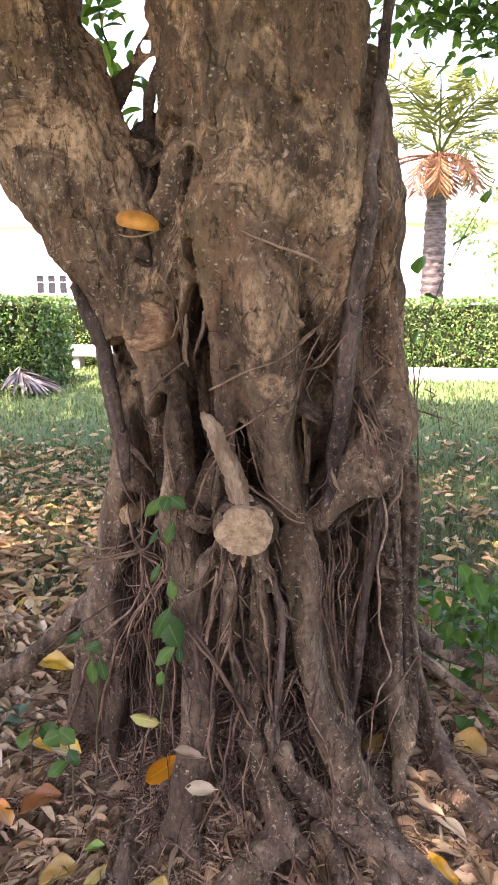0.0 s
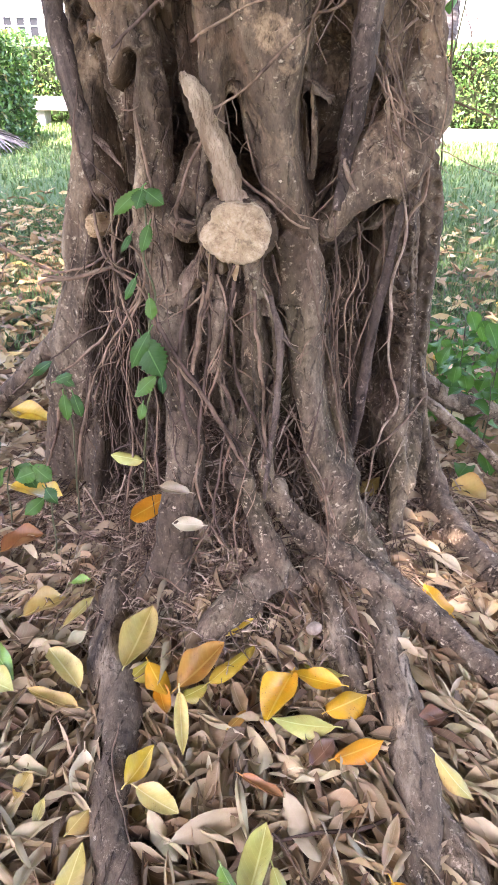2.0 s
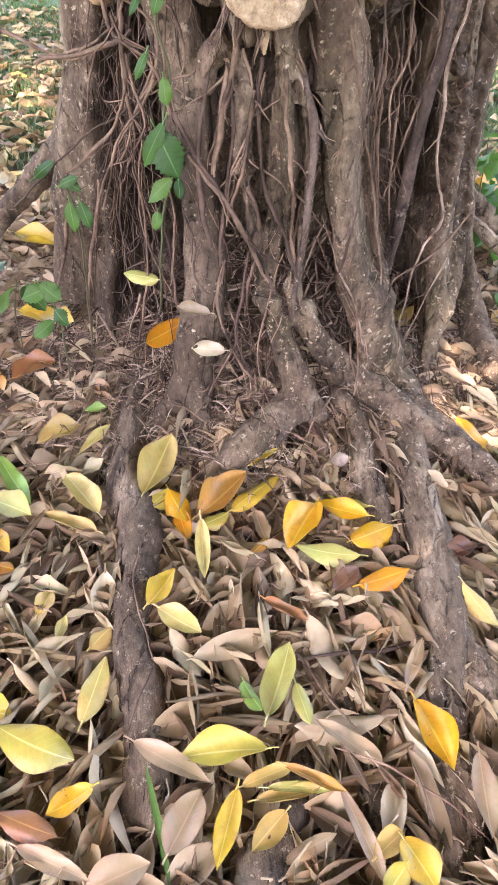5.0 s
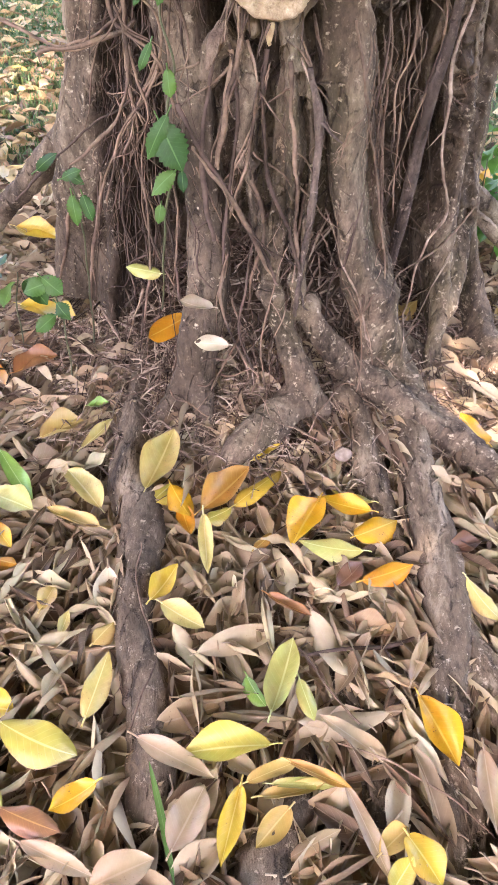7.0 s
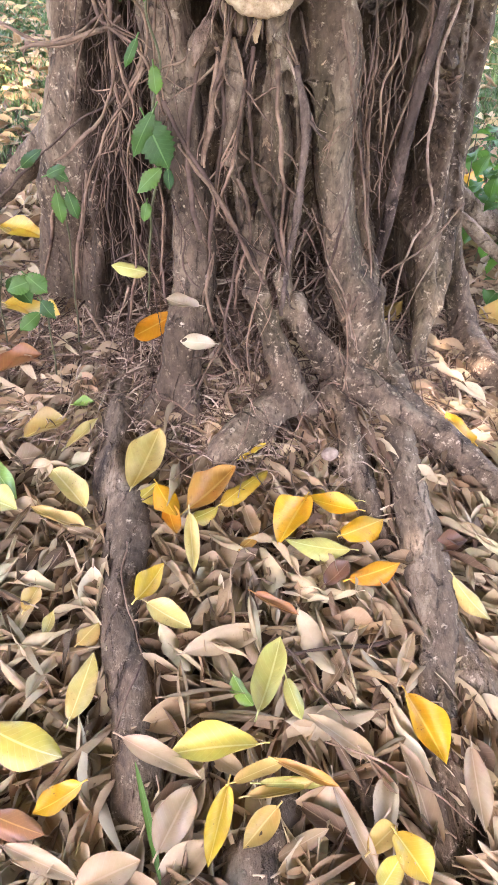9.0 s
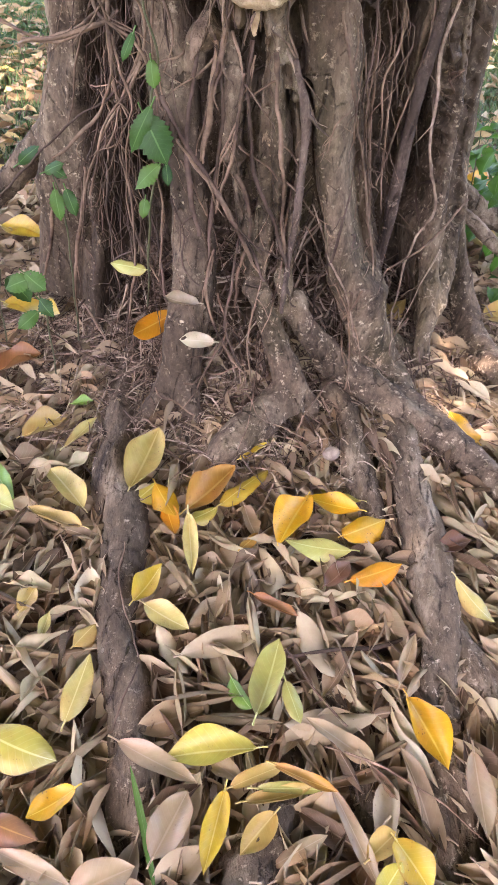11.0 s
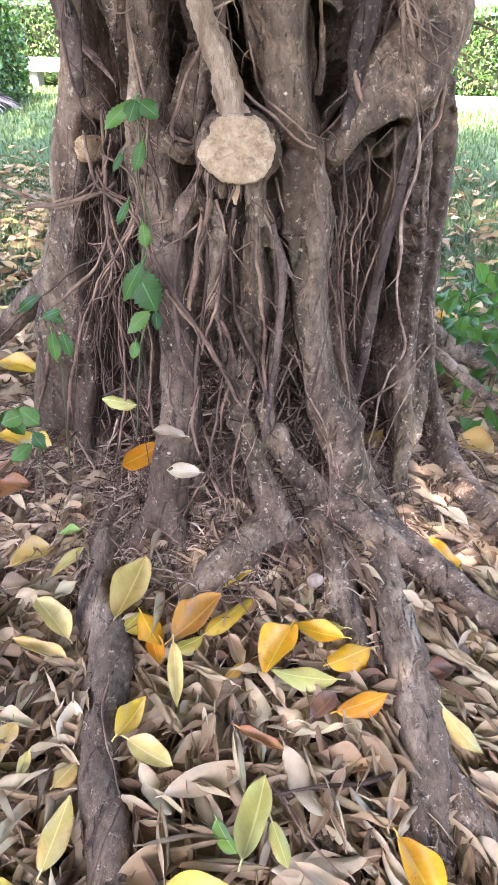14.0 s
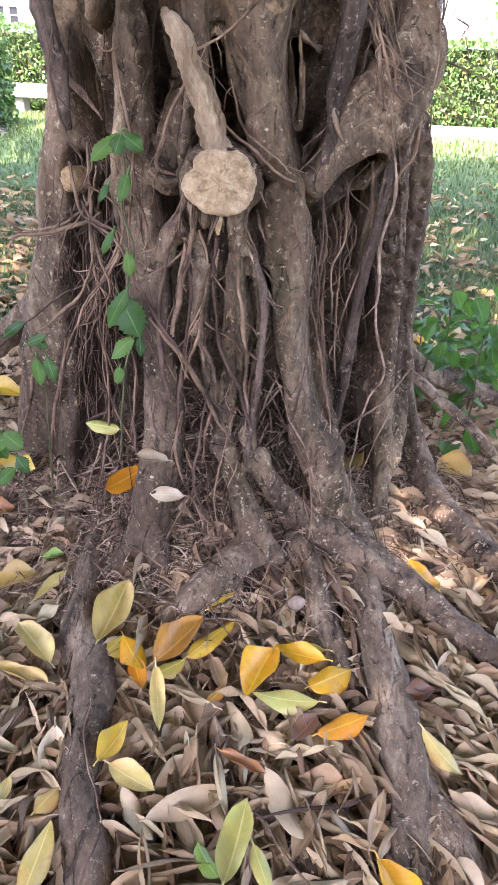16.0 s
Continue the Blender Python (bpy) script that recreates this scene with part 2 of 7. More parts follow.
TONES = {
    "yellow": ((0.576, 0.365, 0.03), (0.681, 0.534, 0.184), 0.52),
    "lemon": ((0.486, 0.374, 0.06), (0.681, 0.598, 0.248), 0.39),
    "pale": ((0.54, 0.4, 0.12), (0.681, 0.57, 0.294), 0.52),
    "gold": ((0.63, 0.313, 0.008), (0.718, 0.506, 0.11), 0.78),
    "orange": ((0.594, 0.226, 0.008), (0.699, 0.423, 0.092), 0.52),
    "ochre": ((0.468, 0.296, 0.08), (0.607, 0.46, 0.184), 0.39),
    "mottled": ((0.522, 0.374, 0.1), (0.699, 0.57, 0.239), 0.72),
    "spotted": ((0.504, 0.235, 0.04), (0.662, 0.442, 0.129), 1.0),
    "rust": ((0.306, 0.122, 0.04), (0.552, 0.276, 0.074), 1.0),
    "lime": ((0.423, 0.374, 0.1), (0.589, 0.57, 0.239), 0.45),
    "green": ((0.2, 0.32, 0.05), (0.45, 0.55, 0.2), 0.15),
    "tan": ((0.37, 0.24, 0.13), (0.48, 0.34, 0.21), 0.35),
    "mauve": ((0.17, 0.078, 0.042), (0.28, 0.16, 0.1), 0.5),
    "white": ((0.46, 0.36, 0.23), (0.54, 0.44, 0.3), 0.4),
    "grey": ((0.29, 0.205, 0.12), (0.38, 0.29, 0.19), 0.5),
}
TONE_MATS = {}
for tone, (base, rib, spots) in TONES.items():
    paler = tuple(min(1, v * 1.12) for v in base)
    TONE_MATS[tone] = leaf_stuff(tone + "_leaf", ((0.0, tuple(v * 0.9 for v in base)), (1.0, paler)), rib, spots, 0.42, "object", 0.2)
GREEN_LEAF = leaf_stuff("green_leaf", ((0.0, (0.024, 0.065, 0.014)), (0.6, (0.05, 0.115, 0.02)), (1.0, (0.10, 0.18, 0.028))), (0.13, 0.24, 0.06), 0.0, 0.55, "object", 0.3)
CROWN_LEAF = leaf_stuff("crown_leaf", ((0.0, (0.04, 0.11, 0.016)), (0.6, (0.08, 0.19, 0.025)), (1.0, (0.18, 0.30, 0.04))), (0.15, 0.25, 0.06), 0.0, 0.4, "island", 0.55)
SAPLING_LEAF = leaf_stuff("sapling_leaf", ((0.0, (0.05, 0.13, 0.02)), (1.0, (0.10, 0.22, 0.03))), (0.15, 0.28, 0.06), 0.0, 0.5, "object", 0.5)
HEDGE_LEAF = leaf_stuff("hedge_leaf", ((0.0, (0.03, 0.08, 0.015)), (0.6, (0.07, 0.16, 0.03)), (0.92, (0.14, 0.24, 0.05)), (1.0, (0.3, 0.2, 0.06))), (0.2, 0.3, 0.1), 0.0, 0.4, "island", 0.3)
PALE_TREE_LEAF = leaf_stuff("pale_tree_leaf", ((0.0, (0.1, 0.17, 0.05)), (1.0, (0.2, 0.3, 0.1))), (0.3, 0.4, 0.2), 0.0, 0.5, "island", 0.3)
PALM_LEAF = leaf_stuff("palm_leaf", ((0.0, (0.07, 0.10, 0.02)), (1.0, (0.17, 0.19, 0.05))), (0.4, 0.4, 0.1), 0.0, 0.4, "island", 0.3)
DEAD_PALM = leaf_stuff("dead_palm_leaf", ((0.0, (0.15, 0.06, 0.025)), (1.0, (0.36, 0.19, 0.08))), (0.5, 0.35, 0.2), 0.0, 0.6, "island", 0.3)
GREY_PALM = leaf_stuff("grey_palm_leaf", ((0.0, (0.07, 0.06, 0.055)), (1.0, (0.19, 0.175, 0.16))), (0.28, 0.27, 0.25), 0.0, 0.7, "island", 0.1)
GRASS = leaf_stuff("grass_blade", ((0.0, (0.04, 0.085, 0.02)), (0.6, (0.075, 0.13, 0.03)), (1.0, (0.18, 0.18, 0.07))), (0.25, 0.38, 0.1), 0.0, 0.5, "island", 0.3)
STEM = plain("green_stem", (0.05, 0.055, 0.02), (0.11, 0.105, 0.045), 20, 0.6)
PALM_BARK = plain("palm_bark", (0.045, 0.037, 0.033), (0.13, 0.11, 0.095), 6, 0.9, 0.8, (1, 1, 4), 0.03)
HEDGE_CORE = plain("hedge_inside", (0.015, 0.02, 0.008), (0.04, 0.05, 0.02), 12, 0.9)
WHITE_PAINT = plain("white_plaster", (0.74, 0.72, 0.68), (0.82, 0.80, 0.77), 1.5, 0.85, 0.15)
EAVE_PAINT = plain("eave_paint", (0.62, 0.50, 0.44), (0.70, 0.58, 0.5), 2.0, 0.8, 0.1)
CONCRETE = plain("concrete", (0.34, 0.31, 0.29), (0.48, 0.44, 0.42), 3.0, 0.9, 0.4)
DARK_GLASS = plain("dark_glass", (0.006, 0.006, 0.007), (0.012, 0.012, 0.014), 1.0, 0.5, 0.0)
FUNGUS = plain("bracket_rind", (0.30, 0.11, 0.02), (0.62, 0.28, 0.04), 16, 0.6, 0.3)
FUNGUS_RIM = plain("bracket_rim", (0.2, 0.13, 0.08), (0.4, 0.28, 0.17), 22, 0.7, 0.3)
YELLOW_POST = plain("yellow_painted_post", (0.55, 0.32, 0.06), (0.65, 0.42, 0.12), 6, 0.7)


def soil_material():
    n = Nodes("ground_soil", 0.95)
    big = n.noise(0.7, 5, 0.65)
    mid = n.noise(9, 5, 0.65)
    fine = n.noise(70, 5, 0.7)
    soil = n.ramp(mid, (0.3, (0.065, 0.042, 0.024)), (0.6, (0.15, 0.10, 0.06)), (0.8, (0.25, 0.175, 0.11)))
    turf = n.ramp(fine, (0.3, (0.04, 0.06, 0.02)), (0.55, (0.07, 0.105, 0.035)), (0.8, (0.14, 0.15, 0.065)))
    reach = n.add("ShaderNodeVectorMath", operation="LENGTH")
    n.put(n.obj, reach.inputs[0])
    far = n.add("ShaderNodeMapRange")
    n.put(n.maths("ADD", reach.outputs["Value"], n.maths("MULTIPLY", n.maths("SUBTRACT", big, 0.5), 4.0)), far.inputs[0])
    far.inputs[1].default_value, far.inputs[2].default_value = 2.0, 4.0
    n.colour(n.mix(far.outputs[0], soil, turf))
    n.bump(n.mix(0.5, mid, fine), 0.8, 0.02)
    return n.mat


SOIL = soil_material()

# ---- helpers for shapes ----
from mathutils.bvhtree import BVHTree

rng = np.random.default_rng(7)


def part(name, bm, material, parent=None, label="", smooth=True):
    """Links a bmesh as one mesh object, under parent if given."""
    mesh = bpy.data.meshes.new(name)
    bm.to_mesh(mesh)
    bm.free()
    return mesh_part(name, mesh, material, parent, label, smooth)


def mesh_part(name, mesh, material, parent=None, label="", smooth=True):
    if material and not mesh.materials:
        mesh.materials.append(material)
    if smooth:
        mesh.polygons.foreach_set("use_smooth", np.ones(len(mesh.polygons), bool))
    ob = new(name, mesh)
    if parent:
        ob.parent = parent
    if label:
        tagged(ob, label)
    return ob


def empty(name, place, label, category, group="", kind=""):
    ob = new(name)
    ob.location = place
    return tagged(ob, label, category, group, kind)


def mesh_from(name, verts, faces, uvs=None, material=None):
    mesh = bpy.data.meshes.new(name)
    mesh.from_pydata(verts, [], faces)
    if uvs is not None:
        layer = mesh.uv_layers.new(name="UVMap")
        loops = np.empty(len(mesh.loops), np.int32)
        mesh.loops.foreach_get("vertex_index", loops)
        layer.data.foreach_set("uv", np.asarray(uvs, np.float32)[loops].ravel())
    if material:
        mesh.materials.append(material)
    return mesh


def glide(points, steps):
    """Catmull-Rom through rows of (x, y, z, r)."""
    p = np.array(points, float)
    p = np.vstack([2 * p[0] - p[1], p, 2 * p[-1] - p[-2]])
    out = []
    for i in range(1, len(p) - 2):
        a, b, c, d = p[i - 1:i + 3]
        for s in np.linspace(0, 1, steps, endpoint=False):
            out.append(0.5 * (2 * b + (c - a) * s + (2 * a - 5 * b + 4 * c - d) * s * s + (3 * b - a - 3 * c + d) * s ** 3))
    out.append(p[-2])
    out = np.array(out)
    out[:, 3] = np.maximum(out[:, 3], 0.0006)
    return out


def tube(bm, points, sides=12, steps=5, rough=0.0, flute=0.0, seed=0.0, wander=0.0, ridge=0.0, hug=None):
    """A closed tube along the points, with uneven radius and shallow flutes."""
    line = glide(points, steps)
    if wander:
        for row in line[1:-1]:
            shift = noise.noise_vector(Vector(row[:3]) * 14 + Vector((seed, seed, 0)))
            row[:3] += np.array(shift) * wander + np.array(noise.noise_vector(Vector(row[:3]) * 60)) * wander * 0.25
    if hug:
        fronts = []
        for row in line:
            hit = hug.ray_cast(Vector((row[0], row[1] - 0.35, row[2])), Vector((0, 1, 0)), 0.5)[0]
            fronts.append(min(row[1], hit.y - 0.6 * row[3]) if hit else row[1])
        fronts = np.array(fronts)
        eased = np.convolve(np.pad(fronts, 2, mode="edge"), np.ones(5) / 5, "valid")
        line[:, 1] = np.minimum(fronts + 0.002, eased)
    ways = np.gradient(line[:, :3], axis=0)
    side = Vector((0.3, 0.9, 0.2))
    rings = []
    for row, way in zip(line, ways):
        ahead = Vector(way).normalized()
        side = (side - ahead * side.dot(ahead)).normalized()
        over = ahead.cross(side)
        ring = []
        for k in range(sides):
            turn = 2 * math.pi * k / sides
            spoke = side * math.cos(turn) + over * math.sin(turn)
            r = row[3]
            if rough:
                place = Vector(row[:3]) + spoke * r
                r *= 1 + rough * noise.noise(place * 9 + Vector((seed, 0, 0))) + 0.5 * rough * noise.noise(place * 28)
            if ridge:
                r *= 1 + ridge * (0.4 - abs(noise.noise(Vector((math.cos(turn) * 3.4 + seed, math.sin(turn) * 3.4, row[0] * 5 + row[1] * 5 + row[2] * 5))))) + 0.35 * ridge * noise.noise(place * 70)
            if flute:
                r *= 1 + flute * math.sin(turn * 3 + seed + row[2] * 3) * 0.6 + flute * math.sin(turn * 5 + seed * 2) * 0.4
            ring.append(bm.verts.new(Vector(row[:3]) + spoke * r))
        rings.append(ring)
    for a, b in zip(rings, rings[1:]):
        for k in range(sides):
            bm.faces.new((a[k], a[(k + 1) % sides], b[(k + 1) % sides], b[k]))
    bm.faces.new(rings[0][::-1])
    bm.faces.new(rings[-1])
    return rings


def box(bm, lo, hi, bevel=0.0):
    made = bmesh.ops.create_cube(bm, size=1, matrix=Matrix.LocRotScale((Vector(lo) + Vector(hi)) / 2, None, Vector(hi) - Vector(lo)))
    if bevel:
        edges = list({e for v in made["verts"] for e in v.link_edges})
        bmesh.ops.bevel(bm, geom=edges, offset=bevel, segments=2, affect="EDGES", profile=0.6)


def leaf_shape(length, width, along=8, across=4, cup=0.5, bend=0.4, twist=0.0, wave=0.0, tip=1.0, stalk=0.0, seed=0, tooth=0.0):
    """Vertices, faces and uv of one leaf that lies along +x about its middle, tip at +x."""
    verts, uvs, faces = [], [], []
    for i in range(along + 1):
        s = i / along
        half = width / 2 * max(0.015, math.sin(math.pi * s ** 0.95)) ** (0.62 if s < 0.6 else 0.62 + 0.5 * tip * ((s - 0.6) / 0.4) ** 2)
        half *= 1 + tooth * ((s * 9) % 1.0 - 0.5)
        ang = bend * (s - 0.5)
        cx = length * (math.sin(ang) / bend if abs(bend) > 1e-3 else s - 0.5)
        cz = length * ((math.cos(ang) - 1) / bend if abs(bend) > 1e-3 else 0)
        for j in range(across + 1):
            u = 2 * j / across - 1
            phi = cup * u
            y = half * (math.sin(phi) / cup if abs(cup) > 1e-3 else u)
            z = half * ((1 - math.cos(phi)) / cup if abs(cup) > 1e-3 else 0) + abs(u) * half * 0.12
            z += wave * half * math.sin(7 * s + seed) * u * abs(u)
            roll = twist * (s - 0.5)
            verts.append((cx + z * math.sin(ang) * 0.5, y * math.cos(roll) - z * math.sin(roll), cz + y * math.sin(roll) + z * math.cos(roll)))
            uvs.append((s, j / across))
    for i in range(along):
        for j in range(across):
            a = i * (across + 1) + j
            faces.append((a, a + across + 1, a + across + 2, a + 1))
    if stalk:
        a = len(verts)
        x0, z0 = verts[across // 2][0], verts[across // 2][2]
        for x, w, z in ((x0 + 0.004, 0.0016, z0 + 0.001), (x0 - stalk * 0.5, 0.0013, z0 + 0.003), (x0 - stalk, 0.0017, z0 + 0.002)):
            for dy, dz in ((-w, 0), (0, w), (w, 0), (0, -w)):
                verts.append((x, dy, z + dz))
                uvs.append((0.0, 0.5))
        for i in range(2):
            for k in range(4):
                faces.append((a + 4 * i + k, a + 4 * i + (k + 1) % 4, a + 4 * i + 4 + (k + 1) % 4, a + 4 * i + 4 + k))
    return np.array(verts), faces, np.array(uvs)


def gather(name, shapes, matrices, picks, material):
    """One mesh out of many placed copies of a few shapes."""
    verts, uvs, faces, count = [], [], [], 0
    for m, k in zip(matrices, picks):
        v, f, uv = shapes[k]
        verts.append(v @ m[:3, :3].T + m[:3, 3])
        uvs.append(uv)
        faces.extend(tuple(i + count for i in face) for face in f)
        count += len(v)
    return mesh_from(name, np.concatenate(verts), faces, np.concatenate(uvs), material)


def turned(place, rx=0.0, ry=0.0, rz=0.0, scale=1.0):
    return np.array(Matrix.LocRotScale(Vector(place), Euler((rx, ry, rz)), (scale,) * 3))


MOUND = (0.02, 0.05, 0.20, 0.42)


def ground_height(x, y):
    near = MOUND[2] * math.exp(-((x - MOUND[0]) ** 2 + (y - MOUND[1]) ** 2) / MOUND[3] ** 2)
    reach = math.hypot(x, y)
    rough = 0.012 * noise.noise(Vector((x * 3, y * 3, 0))) * min(1, 6 / (1 + reach))
    return near + rough


# ---- ground ----


def ground_sheet():
    steps = sorted({round(s * v, 4) for s in (-1, 1) for v in
                    [0.05 * k for k in range(50)] + [2.5 * 1.22 ** k for k in range(36)]})
    grid = [[(x, y, ground_height(x, y) - 0.012) for x in steps] for y in steps]
    n = len(steps)
    faces = [(j * n + i, j * n + i + 1, (j + 1) * n + i + 1, (j + 1) * n + i) for j in range(n - 1) for i in range(n - 1)]
    mesh = mesh_from("ground", [v for row in grid for v in row], faces, None, SOIL)
    return tagged(mesh_part("ground", mesh, None), "dark soil ground turning into lawn, sheeted with fallen leaves", "ground", kind="structure")


ground_sheet()

# ---- the fig tree ----
tree = empty("fig_tree", (0, 0, 0), "old fig tree with fused trunk, hanging aerial roots and cut stubs", "tree")
ENVELOPE = ((-0.1, .02, .56, .03, .58), (0.1, .02, .51, .03, .50), (0.3, .015, .475, .03, .43), (0.55, 0.0, .445, .03, .37),
            (0.85, .008, .425, .03, .345), (1.15, .018, .402, .03, .34), (1.45, .012, .382, .03, .345), (1.7, .052, .325, .03, .34),
            (1.85, .075, .28, .03, .33), (2.1, .01, .255, .03, .32), (2.6, .0, .24, .03, .30), (4.5, 0., .2, .03, .2))
trunk_bm = bmesh.new()
ROOT_LINES = []
SKIN = None


def trunk_front(x, z, out=0.0):
    """y of the trunk's front surface."""
    table = np.array(ENVELOPE)
    cx, a, cy, b = (np.interp(z, table[:, 0], table[:, k]) for k in range(1, 5))
    q = min(0.98, abs((x - cx) / (a + out)))
    return cy - (b + out) * (1 - q ** 1.6) ** (1 / 1.6)


def core():
    """The inner trunk: full above, drawn in behind the hanging legs below."""
    table = np.array(ENVELOPE)
    rings = []
    sides = 96
    for z in np.arange(-0.1, 4.4, 0.03):
        cx, a, cy, b = (np.interp(z, table[:, 0], table[:, k]) for k in range(1, 5))
        hollow = np.interp(z, [0.8, 1.05, 1.3, 1.6], [1.0, 0.62, 0.22, 0.0])
        ring = []
        for k in range(sides):
            turn = 2 * math.pi * k / sides
            c, s = math.cos(turn), math.sin(turn)
            r = (abs(c) ** 1.6 + abs(s) ** 1.6) ** (-1 / 1.6)
            open_front = hollow * min(1.0, max(0.0, ((0.93 if c > 0 else 0.84) - abs(c)) / 0.08))
            depth = b * (1 - open_front) - 0.2 * open_front if s < 0 else b
            place = Vector((cx + c * r * (a - 0.03 * hollow), cy + s * r * depth, z))
            swell = 0.035 * noise.noise(Vector((place.x * 5, place.y * 5, z * 1.6))) + 0.015 * noise.noise(place * 13)
            place += Vector((c, s, 0)) * swell
            ring.append(trunk_bm.verts.new(place))
        rings.append(ring)
    for a, b in zip(rings, rings[1:]):
        for k in range(sides):
            trunk_bm.faces.new((a[k], a[(k + 1) % sides], b[(k + 1) % sides], b[k]))
    trunk_bm.faces.new(rings[0][::-1])
    trunk_bm.faces.new(rings[-1])


core()
mass_count = 0


def mass(points):
    """A limb, leg or swelling that is fused with the trunk."""
    global mass_count
    mass_count += 1
    lying = [p for p in points if p[2] < 0.16]
    if len(lying) > 1:
        ROOT_LINES.append(glide(lying, 6))
    tube(trunk_bm, points, 18, 7, 0.13, 0.06, mass_count * 1.7)


BROKEN = [(-0.054, -0.35, 1.151, 0.009), (-0.038, -0.352, 1.126, 0.015), (-0.013, -0.349, 1.068, 0.017), (0.009, -0.34, 1.006, 0.018), (0.031, -0.333, 0.937, 0.021), (0.04, -0.293, 0.875, 0.022)]
# trunk masses, limbs and legs: centre line and radius in metres
mass([(0.117, -0.294, 1.371, 0.021), (0.124, -0.288, 1.269, 0.023), (0.145, -0.281, 1.164, 0.022), (0.162, -0.278, 1.056, 0.021), (0.168, -0.274, 0.972, 0.016)])
mass([(0.017, -0.314, 1.271, 0.018), (0.003, -0.31, 1.166, 0.02), (-0.004, -0.312, 1.06, 0.017), (-0.012, -0.31, 0.977, 0.015)])
mass([(-0.121, -0.233, 1.695, 0.03), (-0.15, -0.229, 1.623, 0.036), (-0.135, -0.255, 1.546, 0.032), (-0.121, -0.269, 1.483, 0.024)])
mass([(0.042, -0.31, 1.646, 0.023), (-0.008, -0.305, 1.542, 0.026), (-0.034, -0.305, 1.445, 0.023), (-0.043, -0.301, 1.346, 0.019)])
mass([(-0.251, -0.199, 1.242, 0.017), (-0.229, -0.215, 1.146, 0.016), (-0.188, -0.248, 1.04, 0.014), (-0.182, -0.256, 0.956, 0.013)])
mass([(0.384, -0.107, 1.365, 0.014), (0.411, -0.088, 1.195, 0.016), (0.405, -0.111, 1.053, 0.018), (0.388, -0.147, 0.883, 0.016), (0.382, -0.157, 0.733, 0.015)])
mass([(-0.273, -0.137, 1.307, 0.088), (-0.298, -0.13, 1.475, 0.126), (-0.393, -0.14, 1.676, 0.151), (-0.547, -0.08, 1.95, 0.186), (-0.698, -0.02, 2.216, 0.243), (-0.873, 0.05, 2.505, 0.28)])
mass([(-0.179, 0.12, 1.825, 0.054), (-0.195, 0.16, 2.048, 0.056), (-0.211, 0.2, 2.283, 0.067), (-0.228, 0.22, 2.545, 0.079)])
mass([(-0.037, -0.273, 1.05, 0.035), (-0.029, -0.254, 1.211, 0.065), (-0.02, -0.232, 1.368, 0.101), (0.003, -0.199, 1.549, 0.152), (0.013, -0.166, 1.765, 0.171), (0.024, -0.15, 1.995, 0.201), (0.028, -0.126, 2.242, 0.221)])
mass([(0.228, -0.096, 1.237, 0.026), (0.215, -0.143, 1.366, 0.085), (0.199, -0.156, 1.577, 0.126), (0.181, -0.17, 1.821, 0.121), (0.149, -0.097, 2.078, 0.139), (0.133, -0.085, 2.256, 0.145)])
mass([(0.045, -0.215, 1.598, 0.075), (0.053, -0.235, 1.497, 0.089), (0.063, -0.262, 1.37, 0.092), (0.077, -0.262, 1.213, 0.082), (0.104, -0.259, 1.078, 0.07), (0.126, -0.265, 0.982, 0.049), (0.141, -0.272, 0.914, 0.03)])
mass([(-0.261, -0.1, 1.719, 0.068), (-0.254, 0.02, 1.79, 0.061), (-0.242, 0.1, 1.822, 0.057)])
mass([(-0.112, -0.217, 1.661, 0.062), (-0.124, -0.238, 1.51, 0.054), (-0.154, -0.231, 1.42, 0.055)])
mass([(-0.191, -0.211, 1.486, 0.063), (-0.215, -0.201, 1.366, 0.073), (-0.186, -0.225, 1.232, 0.05), (-0.157, -0.244, 1.097, 0.043), (-0.146, -0.256, 0.957, 0.042), (-0.132, -0.269, 0.83, 0.047), (-0.11, -0.294, 0.676, 0.043), (-0.084, -0.327, 0.511, 0.04), (-0.079, -0.369, 0.349, 0.043), (-0.095, -0.407, 0.217, 0.044), (-0.106, -0.425, 0.10, 0.042), (-0.112, -0.44, 0.0, 0.042)])
mass([(-0.098, -0.41, 0.20, 0.03), (-0.14, -0.455, 0.10, 0.028), (-0.185, -0.51, 0.05, 0.022), (-0.215, -0.57, 0.01, 0.015)])
mass([(-0.098, -0.42, 0.19, 0.028), (-0.075, -0.48, 0.09, 0.025), (-0.055, -0.545, 0.05, 0.02), (-0.06, -0.61, 0.0, 0.013)])
mass([(0.002, -0.3, 1.32, 0.047), (-0.018, -0.297, 1.217, 0.034), (-0.026, -0.297, 1.083, 0.033), (-0.056, -0.289, 0.955, 0.041), (-0.086, -0.285, 0.867, 0.039)])
mass([(-0.083, -0.282, 1.483, 0.029), (-0.091, -0.283, 1.395, 0.024), (-0.095, -0.279, 1.318, 0.013)])
mass([(-0.318, -0.073, 1.242, 0.0252), (-0.297, -0.095, 1.125, 0.0468), (-0.300, -0.108, 0.957, 0.0585), (-0.329, -0.098, 0.792, 0.0648), (-0.352, -0.099, 0.64, 0.0711), (-0.391, -0.079, 0.471, 0.0783), (-0.449, -0.015, 0.266, 0.0846), (-0.469, -0.031, 0.119, 0.0783)])
mass([(-0.394, -0.098, 0.587, 0.034), (-0.504, -0.03, 0.477, 0.0306), (-0.627, -0.03, 0.359, 0.0314), (-0.801, -0.03, 0.223, 0.0374), (-1.027, -0.05, 0.091, 0.0433)])
mass([(0.01, -0.211, 0.89, 0.072), (0.028, -0.281, 0.877, 0.077), (0.043, -0.35, 0.883, 0.072)])
